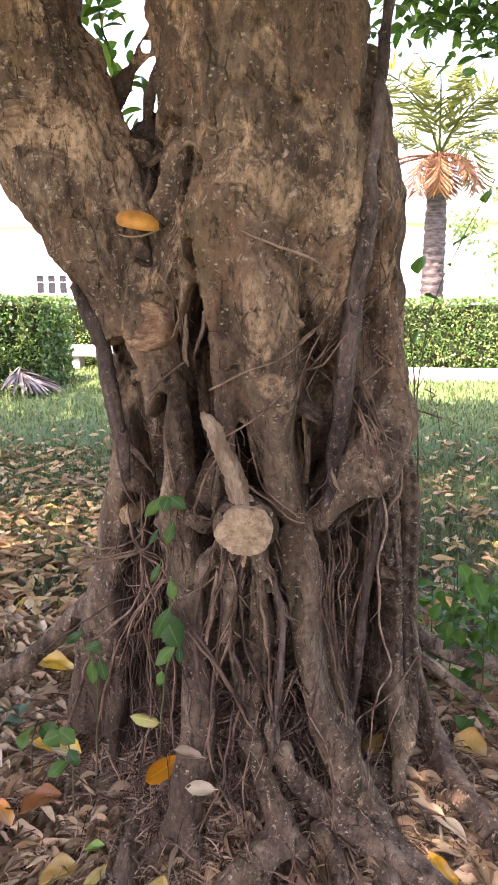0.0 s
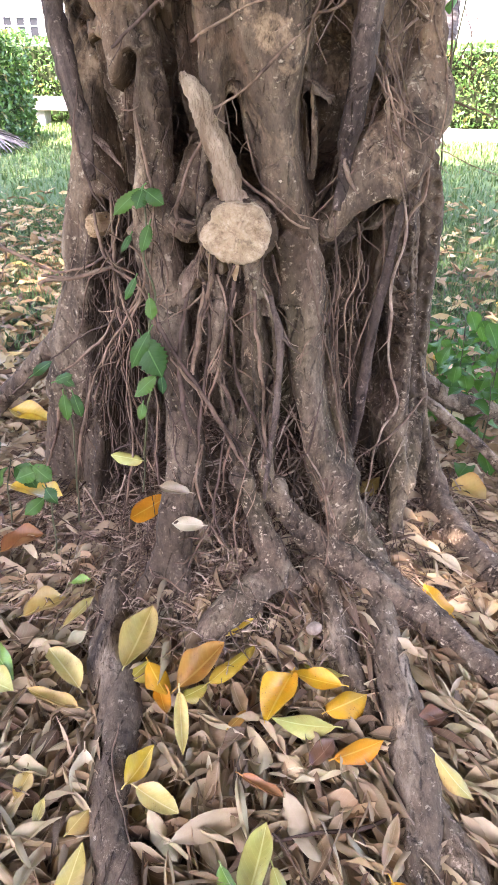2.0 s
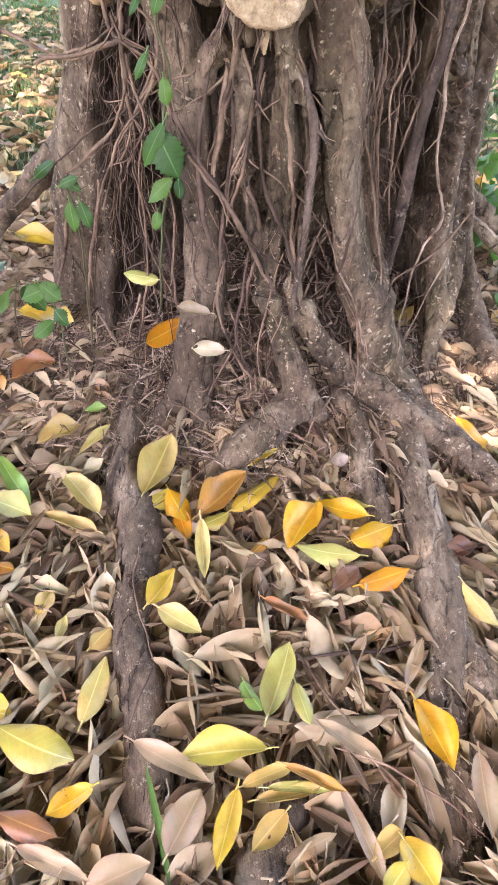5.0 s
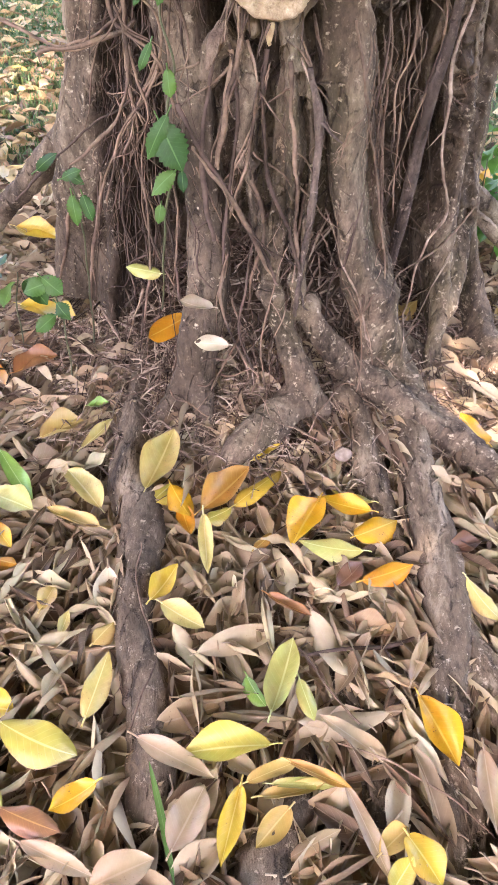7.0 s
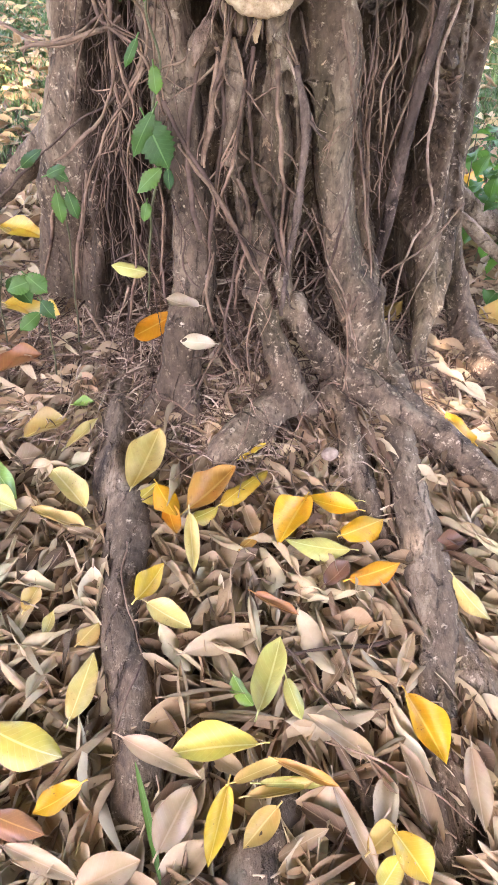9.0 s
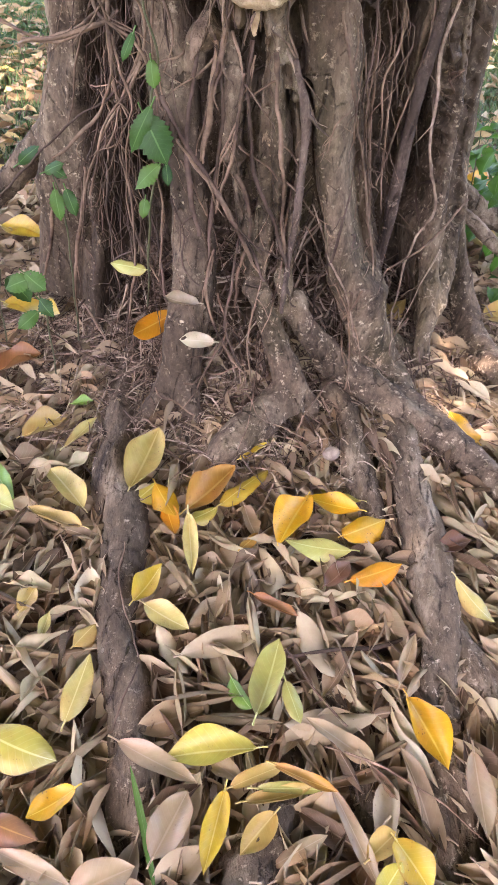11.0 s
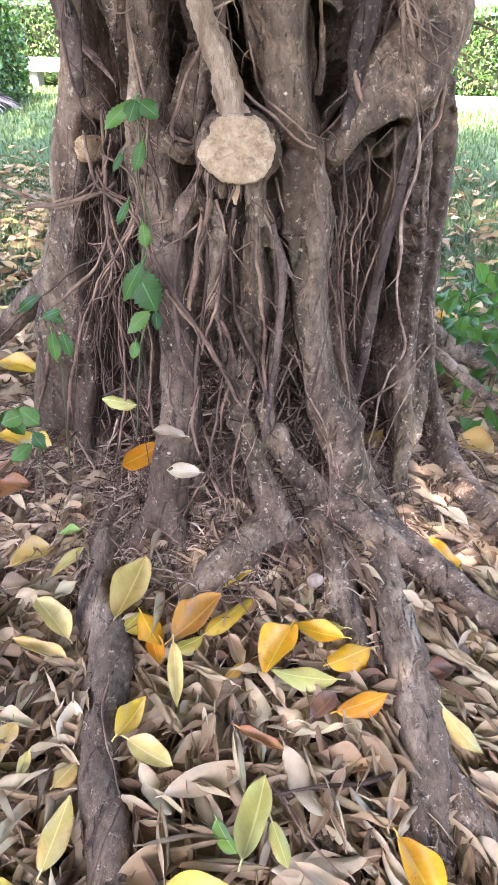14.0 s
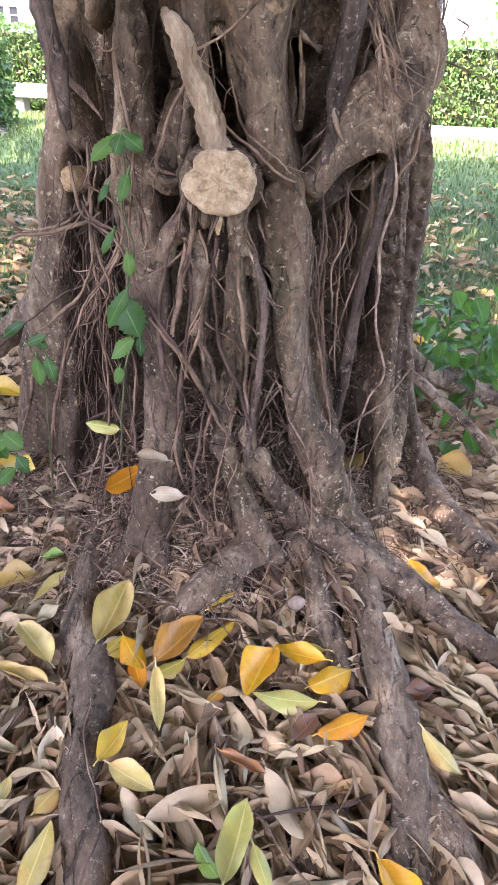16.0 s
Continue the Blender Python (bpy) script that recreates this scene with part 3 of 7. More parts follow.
mass([(0.12, -0.289, 1.003, 0.046), (0.14, -0.295, 0.936, 0.038), (0.157, -0.288, 0.877, 0.026), (0.155, -0.284, 0.83, 0.011)])
mass([(0.122, -0.298, 0.879, 0.027), (0.152, -0.29, 0.849, 0.023), (0.16, -0.286, 0.884, 0.023), (0.175, -0.275, 0.916, 0.016)])
mass([(-0.032, -0.322, 0.803, 0.022), (-0.065, -0.312, 0.776, 0.017), (-0.074, -0.314, 0.725, 0.013)])
mass([(0.144, -0.28, 0.866, 0.043), (0.16, -0.281, 0.758, 0.045), (0.178, -0.282, 0.637, 0.048), (0.206, -0.283, 0.51, 0.05), (0.241, -0.298, 0.386, 0.049), (0.281, -0.312, 0.261, 0.046), (0.346, -0.28, 0.124, 0.044), (0.405, -0.387, 0.089, 0.038), (0.482, -0.473, 0.071, 0.036), (0.558, -0.555, 0.058, 0.034), (0.649, -0.643, 0.044, 0.031), (0.741, -0.74, 0.028, 0.027)])
mass([(0.063, -0.31, 0.828, 0.022), (0.067, -0.316, 0.727, 0.023), (0.067, -0.325, 0.614, 0.024), (0.063, -0.339, 0.513, 0.023), (0.055, -0.365, 0.431, 0.021), (0.051, -0.39, 0.343, 0.017)])
mass([(-0.011, -0.319, 0.794, 0.01), (-0.004, -0.33, 0.671, 0.011), (0.003, -0.341, 0.542, 0.01), (0.031, -0.371, 0.432, 0.014), (0.064, -0.395, 0.334, 0.02), (0.099, -0.415, 0.254, 0.026), (0.134, -0.439, 0.171, 0.034), (0.133, -0.452, 0.103, 0.038)])
mass([(0.082, -0.315, 0.797, 0.01), (0.106, -0.313, 0.7, 0.009), (0.118, -0.318, 0.605, 0.009), (0.118, -0.333, 0.502, 0.009), (0.111, -0.366, 0.398, 0.008), (0.108, -0.396, 0.298, 0.007)])
mass([(0.141, -0.414, 0.138, 0.035), (0.081, -0.502, 0.107, 0.039), (0.027, -0.561, 0.088, 0.036), (-0.017, -0.596, 0.057, 0.026)])
mass([(-0.076, -0.348, 0.461, 0.026), (-0.084, -0.384, 0.328, 0.035), (-0.098, -0.42, 0.21, 0.036), (-0.125, -0.41, 0.078, 0.036), (-0.14, -0.42, 0.0, 0.036)])
mass([(-0.099, -0.413, 0.234, 0.022), (-0.123, -0.43, 0.169, 0.02), (-0.17, -0.407, 0.067, 0.016)])
mass([(0.139, -0.431, 0.181, 0.022), (0.182, -0.443, 0.101, 0.02), (0.214, -0.494, 0.05, 0.016)])
mass([(0.278, -0.316, 0.285, 0.025), (0.28, -0.342, 0.222, 0.023), (0.283, -0.279, 0.1, 0.019)])
mass([(0.293, -0.316, 0.264, 0.025), (0.392, -0.191, 0.115, 0.023), (0.468, -0.194, 0.074, 0.017)])
mass([(0.12, -0.374, 0.326, 0.019), (0.167, -0.382, 0.252, 0.027), (0.251, -0.35, 0.149, 0.034), (0.357, -0.398, 0.109, 0.036), (0.444, -0.46, 0.08, 0.035)])
mass([(0.196, -0.235, 0.882, 0.037), (0.256, -0.22, 0.931, 0.059), (0.325, -0.18, 0.997, 0.071), (0.376, -0.13, 1.068, 0.064), (0.387, -0.077, 1.164, 0.051)])
mass([(0.202, -0.173, 0.839, 0.053), (0.258, -0.155, 0.896, 0.065), (0.33, -0.099, 0.973, 0.075), (0.39, -0.04, 1.053, 0.058), (0.388, -0.069, 1.163, 0.048), (0.366, -0.088, 1.309, 0.047), (0.336, -0.106, 1.474, 0.052), (0.321, -0.12, 1.63, 0.052), (0.299, -0.147, 1.739, 0.037)])
mass([(0.312, -0.04, 1.157, 0.06), (0.306, -0.056, 1.306, 0.067), (0.297, -0.082, 1.515, 0.066), (0.29, -0.085, 1.712, 0.074), (0.272, 0.016, 1.99, 0.064)])
mass([(0.387, -0.042, 1.248, 0.0162), (0.409, -0.023, 1.066, 0.0225), (0.452, 0.026, 0.864, 0.0297), (0.462, 0.022, 0.664, 0.0306), (0.467, 0.027, 0.487, 0.0342), (0.465, -0.054, 0.353, 0.0378), (0.457, -0.136, 0.228, 0.0279), (0.431, -0.212, 0.159, 0.0126), (0.431, -0.222, 0.08, 0.018), (0.431, -0.227, 0.02, 0.02)])
mass([(0.388, -0.056, 1.072, 0.0243), (0.402, -0.058, 0.887, 0.0279), (0.408, -0.062, 0.696, 0.0288), (0.411, -0.073, 0.534, 0.027), (0.427, -0.118, 0.354, 0.0261), (0.441, -0.173, 0.2, 0.0198), (0.445, -0.205, 0.137, 0.0126), (0.445, -0.215, 0.08, 0.018), (0.445, -0.220, 0.02, 0.02)])
mass([(0.462, 0.0, 0.52, 0.018), (0.482, -0.01, 0.40, 0.022), (0.51, -0.01, 0.29, 0.026), (0.54, -0.01, 0.19, 0.032), (0.565, -0.03, 0.12, 0.036), (0.593, -0.10, 0.08, 0.04), (0.629, -0.219, 0.075, 0.041), (0.702, -0.356, 0.054, 0.04), (0.799, -0.496, 0.039, 0.033)])
mass([(0.382, -0.09, 1.252, 0.029), (0.366, -0.097, 1.365, 0.035), (0.351, -0.104, 1.501, 0.038), (0.337, -0.117, 1.63, 0.038), (0.318, -0.138, 1.728, 0.029)])


def fused_strands():
    """Thin stems that have grown into the trunk's face."""
    dice = random.Random(77)
    for k in range(30):
        x, z = dice.uniform(-0.26, 0.34), dice.uniform(1.35, 2.1)
        length, r = dice.uniform(0.15, 0.5), dice.uniform(0.006, 0.016)
        lean, swing = dice.gauss(0, 0.25), dice.gauss(0, 0.02)
        points = []
        for i in range(5):
            zz = z - length * i / 4
            xx = x + lean * length * i / 4 + swing * math.sin(i * 1.7)
            inset = np.interp(zz, [0.0, 0.8, 1.1, 1.45, 1.75], [0.1, 0.08, 0.05, 0.01, 0.0])
            points.append((xx, trunk_front(xx, zz, -inset) + 0.2 * r, zz, r * (0.6 + 0.4 * math.sin(math.pi * i / 4))))
        tube(trunk_bm, points, 10, 6, 0.3, 0, k)


CREASES = []


def crease(points, depth):
    """A slot or furrow in the trunk."""
    CREASES.append((glide(points, 5), depth))


crease([(-0.076, -0.292, 1.421, 0.012), (-0.077, -0.291, 1.345, 0.021), (-0.076, -0.288, 1.267, 0.029), (-0.072, -0.29, 1.162, 0.029), (-0.067, -0.294, 1.054, 0.026), (-0.077, -0.293, 0.942, 0.018)], 0.24)
crease([(-0.235, -0.202, 1.187, 0.014), (-0.227, -0.213, 1.089, 0.03), (-0.218, -0.226, 1.005, 0.037), (-0.223, -0.227, 0.917, 0.025)], 0.22)
crease([(0.161, -0.274, 1.32, 0.013), (0.184, -0.261, 1.241, 0.029), (0.197, -0.258, 1.148, 0.043), (0.199, -0.257, 1.052, 0.041), (0.195, -0.262, 0.97, 0.027)], 0.22)
crease([(0.261, -0.236, 0.744, 0.029), (0.271, -0.236, 0.684, 0.047), (0.288, -0.23, 0.589, 0.06), (0.31, -0.245, 0.44, 0.053)], 0.2)
crease([(-0.279, -0.191, 0.873, 0.021), (-0.279, -0.211, 0.725, 0.027), (-0.297, -0.222, 0.568, 0.031), (-0.282, -0.26, 0.426, 0.029)], 0.14)
crease([(0.045, -0.315, 0.782, 0.014), (0.036, -0.329, 0.641, 0.026), (0.046, -0.347, 0.5, 0.026), (0.056, -0.375, 0.395, 0.021)], 0.14)
crease([(-0.011, -0.338, 0.567, 0.012), (-0, -0.366, 0.448, 0.015), (-0.004, -0.395, 0.343, 0.015)], 0.05)
crease([(0.124, -0.302, 0.707, 0.01), (0.133, -0.309, 0.56, 0.022), (0.157, -0.331, 0.436, 0.022), (0.173, -0.347, 0.354, 0.021)], 0.12)
crease([(-0.153, -0.129, 1.851, 0.018), (-0.176, -0.158, 1.746, 0.02), (-0.177, -0.193, 1.653, 0.017)], 0.05)
crease([(0.417, -0.057, 1.22, 0.007), (0.443, -0.041, 1.039, 0.009), (0.462, -0.039, 0.851, 0.009), (0.467, -0.046, 0.607, 0.012), (0.481, -0.073, 0.399, 0.012)], 0.03)
crease([(-0.029, -0.287, 1.674, 0.009), (-0.073, -0.28, 1.556, 0.012), (-0.086, -0.286, 1.47, 0.012)], 0.035)
crease([(0.236, -0.23, 1.421, 0.008), (0.254, -0.216, 1.571, 0.011), (0.283, -0.185, 1.791, 0.011), (0.291, -0.106, 1.965, 0.012)], 0.03)
crease([(-0.335, -0.105, 1.304, 0.011), (-0.266, -0.18, 1.197, 0.012), (-0.24, -0.203, 1.115, 0.011)], 0.04)
crease([(-0.257, -0.135, 1.582, 0.012), (-0.276, -0.155, 1.474, 0.01), (-0.321, -0.119, 1.363, 0.01)], 0.03)
crease([(-0.106, -0.242, 1.694, 0.008), (-0.094, -0.234, 1.754, 0.014), (-0.063, -0.265, 1.707, 0.011)], 0.03)
crease([(0.374, -0.145, 0.882, 0.01), (0.396, -0.132, 0.723, 0.015), (0.404, -0.137, 0.532, 0.016), (0.399, -0.18, 0.39, 0.013)], 0.05)
crease([(0.112, -0.312, 0.623, 0.007), (0.124, -0.317, 0.541, 0.01), (0.143, -0.336, 0.447, 0.012), (0.157, -0.355, 0.358, 0.012)], 0.05)
crease([(-0.48, 0.001, 0.7, 0.014), (-0.479, -0.02, 0.566, 0.014), (-0.497, -0.017, 0.417, 0.015)], 0.03)
crease([(-0.184, -0.236, 1.288, 0.007), (-0.139, -0.263, 1.183, 0.008), (-0.111, -0.279, 1.049, 0.008), (-0.099, -0.286, 0.91, 0.008)], 0.025)
crease([(-0.169, -0.240, 1.175, 0.0096), (-0.181, -0.240, 1.108, 0.0132), (-0.188, -0.240, 1.038, 0.0168), (-0.195, -0.240, 0.963, 0.0169), (-0.190, -0.240, 0.894, 0.0145)], 0.2)
crease([(-0.048, -0.300, 1.112, 0.0101), (-0.052, -0.300, 1.062, 0.0158), (-0.061, -0.300, 1.001, 0.0170), (-0.068, -0.300, 0.936, 0.0148), (-0.063, -0.300, 0.908, 0.0103)], 0.22)
crease([(0.033, -0.330, 0.834, 0.0100), (0.031, -0.330, 0.767, 0.0147), (0.030, -0.330, 0.690, 0.0160), (0.025, -0.330, 0.609, 0.0140)], 0.16)
crease([(0.086, -0.330, 0.738, 0.0068), (0.102, -0.330, 0.638, 0.0104), (0.098, -0.330, 0.541, 0.0118), (0.108, -0.330, 0.438, 0.0146), (0.149, -0.330, 0.351, 0.0150)], 0.14)
crease([(0.193, -0.240, 1.202, 0.0203), (0.184, -0.240, 1.137, 0.0303), (0.181, -0.240, 1.069, 0.0338), (0.183, -0.240, 1.007, 0.0305), (0.187, -0.240, 0.931, 0.0238)], 0.22)
crease([(0.328, -0.220, 0.920, 0.0119), (0.280, -0.220, 0.872, 0.0215), (0.250, -0.220, 0.797, 0.0313), (0.254, -0.220, 0.695, 0.0368), (0.265, -0.220, 0.585, 0.0376), (0.285, -0.220, 0.454, 0.0336), (0.300, -0.220, 0.370, 0.0212)], 0.25)
crease([(0.361, -0.150, 0.810, 0.0101), (0.360, -0.150, 0.718, 0.0180), (0.364, -0.150, 0.619, 0.0235), (0.366, -0.150, 0.527, 0.0292), (0.372, -0.150, 0.443, 0.0271)], 0.2)
crease([(0.416, -0.100, 0.815, 0.0039), (0.428, -0.100, 0.709, 0.0053), (0.440, -0.100, 0.608, 0.0054)], 0.03)
crease([(-0.222, -0.260, 0.702, 0.0172), (-0.236, -0.260, 0.593, 0.0252), (-0.250, -0.260, 0.489, 0.0310), (-0.245, -0.260, 0.378, 0.0292)], 0.16)
crease([(-0.086, -0.280, 1.711, 0.0121), (-0.095, -0.280, 1.621, 0.0107), (-0.084, -0.280, 1.519, 0.0119), (-0.069, -0.280, 1.435, 0.0105)], 0.05)
crease([(-0.065, -0.280, 1.696, 0.0107), (-0.063, -0.280, 1.683, 0.0120)], 0.07)
crease([(-0.136, -0.250, 1.785, 0.0166), (-0.171, -0.250, 1.718, 0.0152), (-0.188, -0.250, 1.647, 0.0124)], 0.05)
crease([(0.138, -0.290, 1.814, 0.0106), (0.088, -0.290, 1.744, 0.0132), (0.037, -0.290, 1.678, 0.0131), (-0.011, -0.290, 1.589, 0.0105)], 0.022)
crease([(0.195, -0.240, 1.886, 0.0152), (0.183, -0.240, 1.791, 0.0136), (0.201, -0.240, 1.693, 0.0108)], 0.022)
crease([(-0.030, -0.290, 1.785, 0.0120), (0.011, -0.290, 1.831, 0.0161), (0.088, -0.290, 1.825, 0.0133), (0.130, -0.290, 1.814, 0.0093)], 0.022)
crease([(-0.044, -0.290, 1.477, 0.0105), (-0.007, -0.290, 1.414, 0.0156), (-0.013, -0.290, 1.339, 0.0131)], 0.022)


def finish_trunk():
    """Fuses the masses into one skin, then carves furrows and bark into it."""
    fused_strands()
    mesh = bpy.data.meshes.new("trunk")
    trunk_bm.to_mesh(mesh)
    trunk_bm.free()
    raw = new("trunk", mesh)
    fuse = raw.modifiers.new("fuse", "REMESH")
    fuse.mode, fuse.voxel_size = "VOXEL", 0.0055
    soften = raw.modifiers.new("soften", "SMOOTH")
    soften.factor, soften.iterations = 0.5, 1
    skin = bpy.data.meshes.new_from_object(raw.evaluated_get(bpy.context.evaluated_depsgraph_get()))
    bpy.data.objects.remove(raw)
    count = len(skin.vertices)
    co, no = np.empty(count * 3), np.empty(count * 3)
    skin.vertices.foreach_get("co", co)
    skin.vertices.foreach_get("normal", no)
    co, no = co.reshape(-1, 3), no.reshape(-1, 3)
    push = np.zeros((count, 3))
    for line, depth in CREASES:
        near = np.full(count, 9.0)
        for x, y, z, r in line:
            gap = np.sqrt((co[:, 0] - x) ** 2 + ((co[:, 2] - z) * 0.8) ** 2 + ((co[:, 1] - y) * 0.25) ** 2) / r
            near = np.minimum(near, gap)
        dent = depth * np.exp(-(near / 1.05) ** 3) * (no[:, 1] < 0.35)
        push[:, 1] += dent
        push += no * (0.10 * min(depth, 0.08) * np.exp(-((near - 1.9) / 0.5) ** 2) * (no[:, 1] < 0.35))[:, None]
    low = co[:, 2] < 2.5
    bumps = np.zeros(count)
    for k in np.nonzero(low)[0]:
        x, y, z = co[k]
        high = min(1.0, max(0.0, (z - 0.9) / 0.5))
        bumps[k] = ((0.010 + 0.010 * high) * noise.noise(Vector((x * 9, y * 9, z * 5)))
                    + (0.007 + 0.008 * high) * (0.30 - abs(noise.noise(Vector((x * 22, y * 22, z * 5 + 3)))))
                    + (0.0035 + 0.004 * high) * noise.noise(Vector((x * 48, y * 48, z * 26)))
                    + 0.0022 * noise.noise(Vector((x * 110, y * 110, z * 80))))
    co = co + push + no * bumps[:, None]
    skin.vertices.foreach_set("co", co.ravel())
    skin.name = "trunk"
    global SKIN
    SKIN = BVHTree.FromPolygons([tuple(v) for v in co], [tuple(p.vertices) for p in skin.polygons])
    return mesh_part("trunk", skin, BARK, tree, "fused brown-grey fig trunk with tan bare patches")


finish_trunk()
root_count = 0


def surface_root(points):
    """A thick root that runs out over the ground."""
    global root_count
    root_count += 1
    ROOT_LINES.append(glide(points, 6))
    bm = bmesh.new()
    tube(bm, points, 36, 22, 0.16, 0.07, root_count * 2.3, 0.004, 0.3)
    part("surface_root", bm, ROOT_BARK, tree, "grey-brown root lying over the litter")


surface_root([(-0.252, -0.235, 0.101, 0.026), (-0.245, -0.4, 0.07, 0.032), (-0.233, -0.522, 0.056, 0.036), (-0.198, -0.669, 0.047, 0.04), (-0.153, -0.782, 0.043, 0.041), (-0.129, -0.911, 0.04, 0.036), (-0.112, -1.011, 0.034, 0.032), (-0.067, -1.105, 0.027, 0.034), (-0.039, -1.2, 0.023, 0.034), (-0.022, -1.289, 0.008, 0.036), (-0.017, -1.345, -0.022, 0.03)])
surface_root([(0.349, -0.348, 0.093, 0.029), (0.38, -0.453, 0.066, 0.036), (0.398, -0.595, 0.052, 0.037), (0.419, -0.739, 0.045, 0.039), (0.429, -0.868, 0.043, 0.039), (0.425, -0.98, 0.039, 0.036), (0.417, -1.057, 0.029, 0.034), (0.427, -1.138, 0.008, 0.03), (0.441, -1.229, -0.008, 0.029), (0.451, -1.331, -0.022, 0.029)])
surface_root([(0.438, -0.893, 0.027, 0.026), (0.467, -0.979, 0.027, 0.033), (0.497, -1.052, 0.018, 0.035), (0.534, -1.122, -0.001, 0.031)])
surface_root([(0.217, -0.367, 0.11, 0.026), (0.266, -0.445, 0.08, 0.033), (0.297, -0.57, 0.047, 0.033), (0.323, -0.665, 0.031, 0.028), (0.356, -0.762, 0.011, 0.025), (0.398, -0.847, -0.01, 0.022)])
surface_root([(0.211, -0.964, 0.005, 0.012), (0.251, -1.059, 0.013, 0.017), (0.288, -1.146, 0.009, 0.019), (0.308, -1.232, 0.002, 0.021), (0.329, -1.306, -0.016, 0.019)])
surface_root([(0.193, -1.157, -0.013, 0.019), (0.19, -1.255, 0.003, 0.03), (0.156, -1.334, 0.011, 0.047), (0.14, -1.398, -0.002, 0.054)])
surface_root([(0.403, -1.152, -0.008, 0.016), (0.404, -1.213, 0.002, 0.023), (0.413, -1.286, -0.001, 0.025), (0.426, -1.348, -0.02, 0.025)])
surface_root([(0.50, 0.2, 0.38, 0.022), (0.60, 0.26, 0.28, 0.026), (0.72, 0.31, 0.215, 0.03), (0.90, 0.4, 0.14, 0.032), (1.12, 0.5, 0.05, 0.034)])
surface_root([(0.50, 0.08, 0.36, 0.014), (0.61, 0.1, 0.27, 0.015), (0.70, 0.1, 0.20, 0.015), (0.80, 0.1, 0.10, 0.014)])

aerial_count = 0


def climbing_stem(points):
    bm = bmesh.new()
    tube(bm, points, 18, 16, 0.25, 0.08, points[0][0] * 40, 0.008, 0.4, SKIN)
    part("climbing_stem", bm, STEM_BARK, tree, "dark woody stem clinging to the trunk")


def hanging_stem(points):
    bm = bmesh.new()
    tube(bm, points, 16, 12, 0.08, 0.03, 4.0, 0.003, 0.12)
    part("hanging_stem", bm, STEM_BARK, tree, "straight grey aerial root standing before a dark hollow")


def torn_strip(points):
    """A shred of bare wood or lifted bark."""
    bm = bmesh.new()
    tube(bm, points, 16, 9, 0.55, 0.15, points[0][0] * 70, 0.006, 0.6, SKIN)
    part("torn_bark", bm, TORN, tree, "torn strip of bare tan wood")


def aerial_root(points, material=None, stout=1.3):
    global aerial_count
    aerial_count += 1
    bm = bmesh.new()
    line = [(x, y, z, r * (stout if r < 0.0035 else 1.0)) for x, y, z, r in points]
    tube(bm, line, 8, 12, 0.6, 0.0, aerial_count * 1.3, 0.006, 0.0, SKIN)
    dice = random.Random(aerial_count)
    for k in range(dice.choice((1, 2, 3)) if len(points) > 3 else dice.choice((0, 1))):
        i, f = dice.randrange(len(line) - 1), dice.random()
        x, y, z, r = (np.array(line[i]) * (1 - f) + np.array(line[i + 1]) * f).tolist()
        length, lean = dice.uniform(0.02, 0.09), dice.gauss(0, 0.8)
        twig = [(x, y, z, r * 0.6)]
        for j in (1, 2, 3):
            twig.append((x + lean * length * j / 3 + dice.gauss(0, 0.004), y - 0.004 * j, z - length * j / 3 + dice.gauss(0, 0.004), r * (0.6 - 0.13 * j)))
        tube(bm, twig, 6, 5, 0.4, 0.0, aerial_count + k, 0.005, 0.0, SKIN)
    part("aerial_root", bm, material or dice.choice((THIN_ROOT, THIN_ROOT, TAN_ROOT, DARK_ROOT)), tree)


climbing_stem([(-0.402, -0.1, 1.441, 0.014), (-0.37, -0.15, 1.385, 0.016), (-0.335, -0.2, 1.297, 0.017), (-0.307, -0.23, 1.189, 0.018), (-0.286, -0.23, 1.077, 0.017), (-0.282, -0.2, 0.952, 0.009)])
climbing_stem([(0.352, 0.0, 2.21, 0.0125), (0.325, -0.165, 1.9, 0.0125), (0.305, -0.215, 1.655, 0.015), (0.291, -0.217, 1.509, 0.019), (0.273, -0.232, 1.357, 0.021), (0.253, -0.236, 1.186, 0.02), (0.245, -0.23, 1.047, 0.019), (0.226, -0.193, 0.921, 0.007)])
torn_strip([(-0.34, -0.125, 1.057, 0.0045), (-0.291, -0.177, 1.043, 0.0065), (-0.254, -0.206, 1.02, 0.006), (-0.224, -0.225, 0.997, 0.0035), (-0.205, -0.235, 0.974, 0.0015)])
torn_strip([(-0.235, -0.104, 1.718, 0.004), (-0.199, -0.152, 1.729, 0.006), (-0.161, -0.176, 1.752, 0.003)])
torn_strip([(-0.119, -0.228, 1.72, 0.003), (-0.089, -0.246, 1.738, 0.005), (-0.06, -0.267, 1.722, 0.002)])
aerial_root([(-0.033, -0.317, 0.794, 0.00216), (-0.017, -0.334, 0.671, 0.00279), (-0.037, -0.347, 0.526, 0.00279), (-0.045, -0.378, 0.405, 0.00216)])
aerial_root([(0.03, -0.325, 0.785, 0.00279), (0.024, -0.336, 0.674, 0.0031), (0.046, -0.341, 0.557, 0.00279), (0.089, -0.356, 0.463, 0.00279), (0.118, -0.37, 0.381, 0.00216)])
aerial_root([(-0.061, -0.315, 0.777, 0.00216), (-0.083, -0.319, 0.66, 0.00279), (-0.079, -0.334, 0.546, 0.00341), (-0.061, -0.362, 0.456, 0.00279)])
aerial_root([(-0.159, -0.304, 0.571, 0.00189), (-0.141, -0.33, 0.478, 0.00189), (-0.153, -0.358, 0.352, 0.00189)])
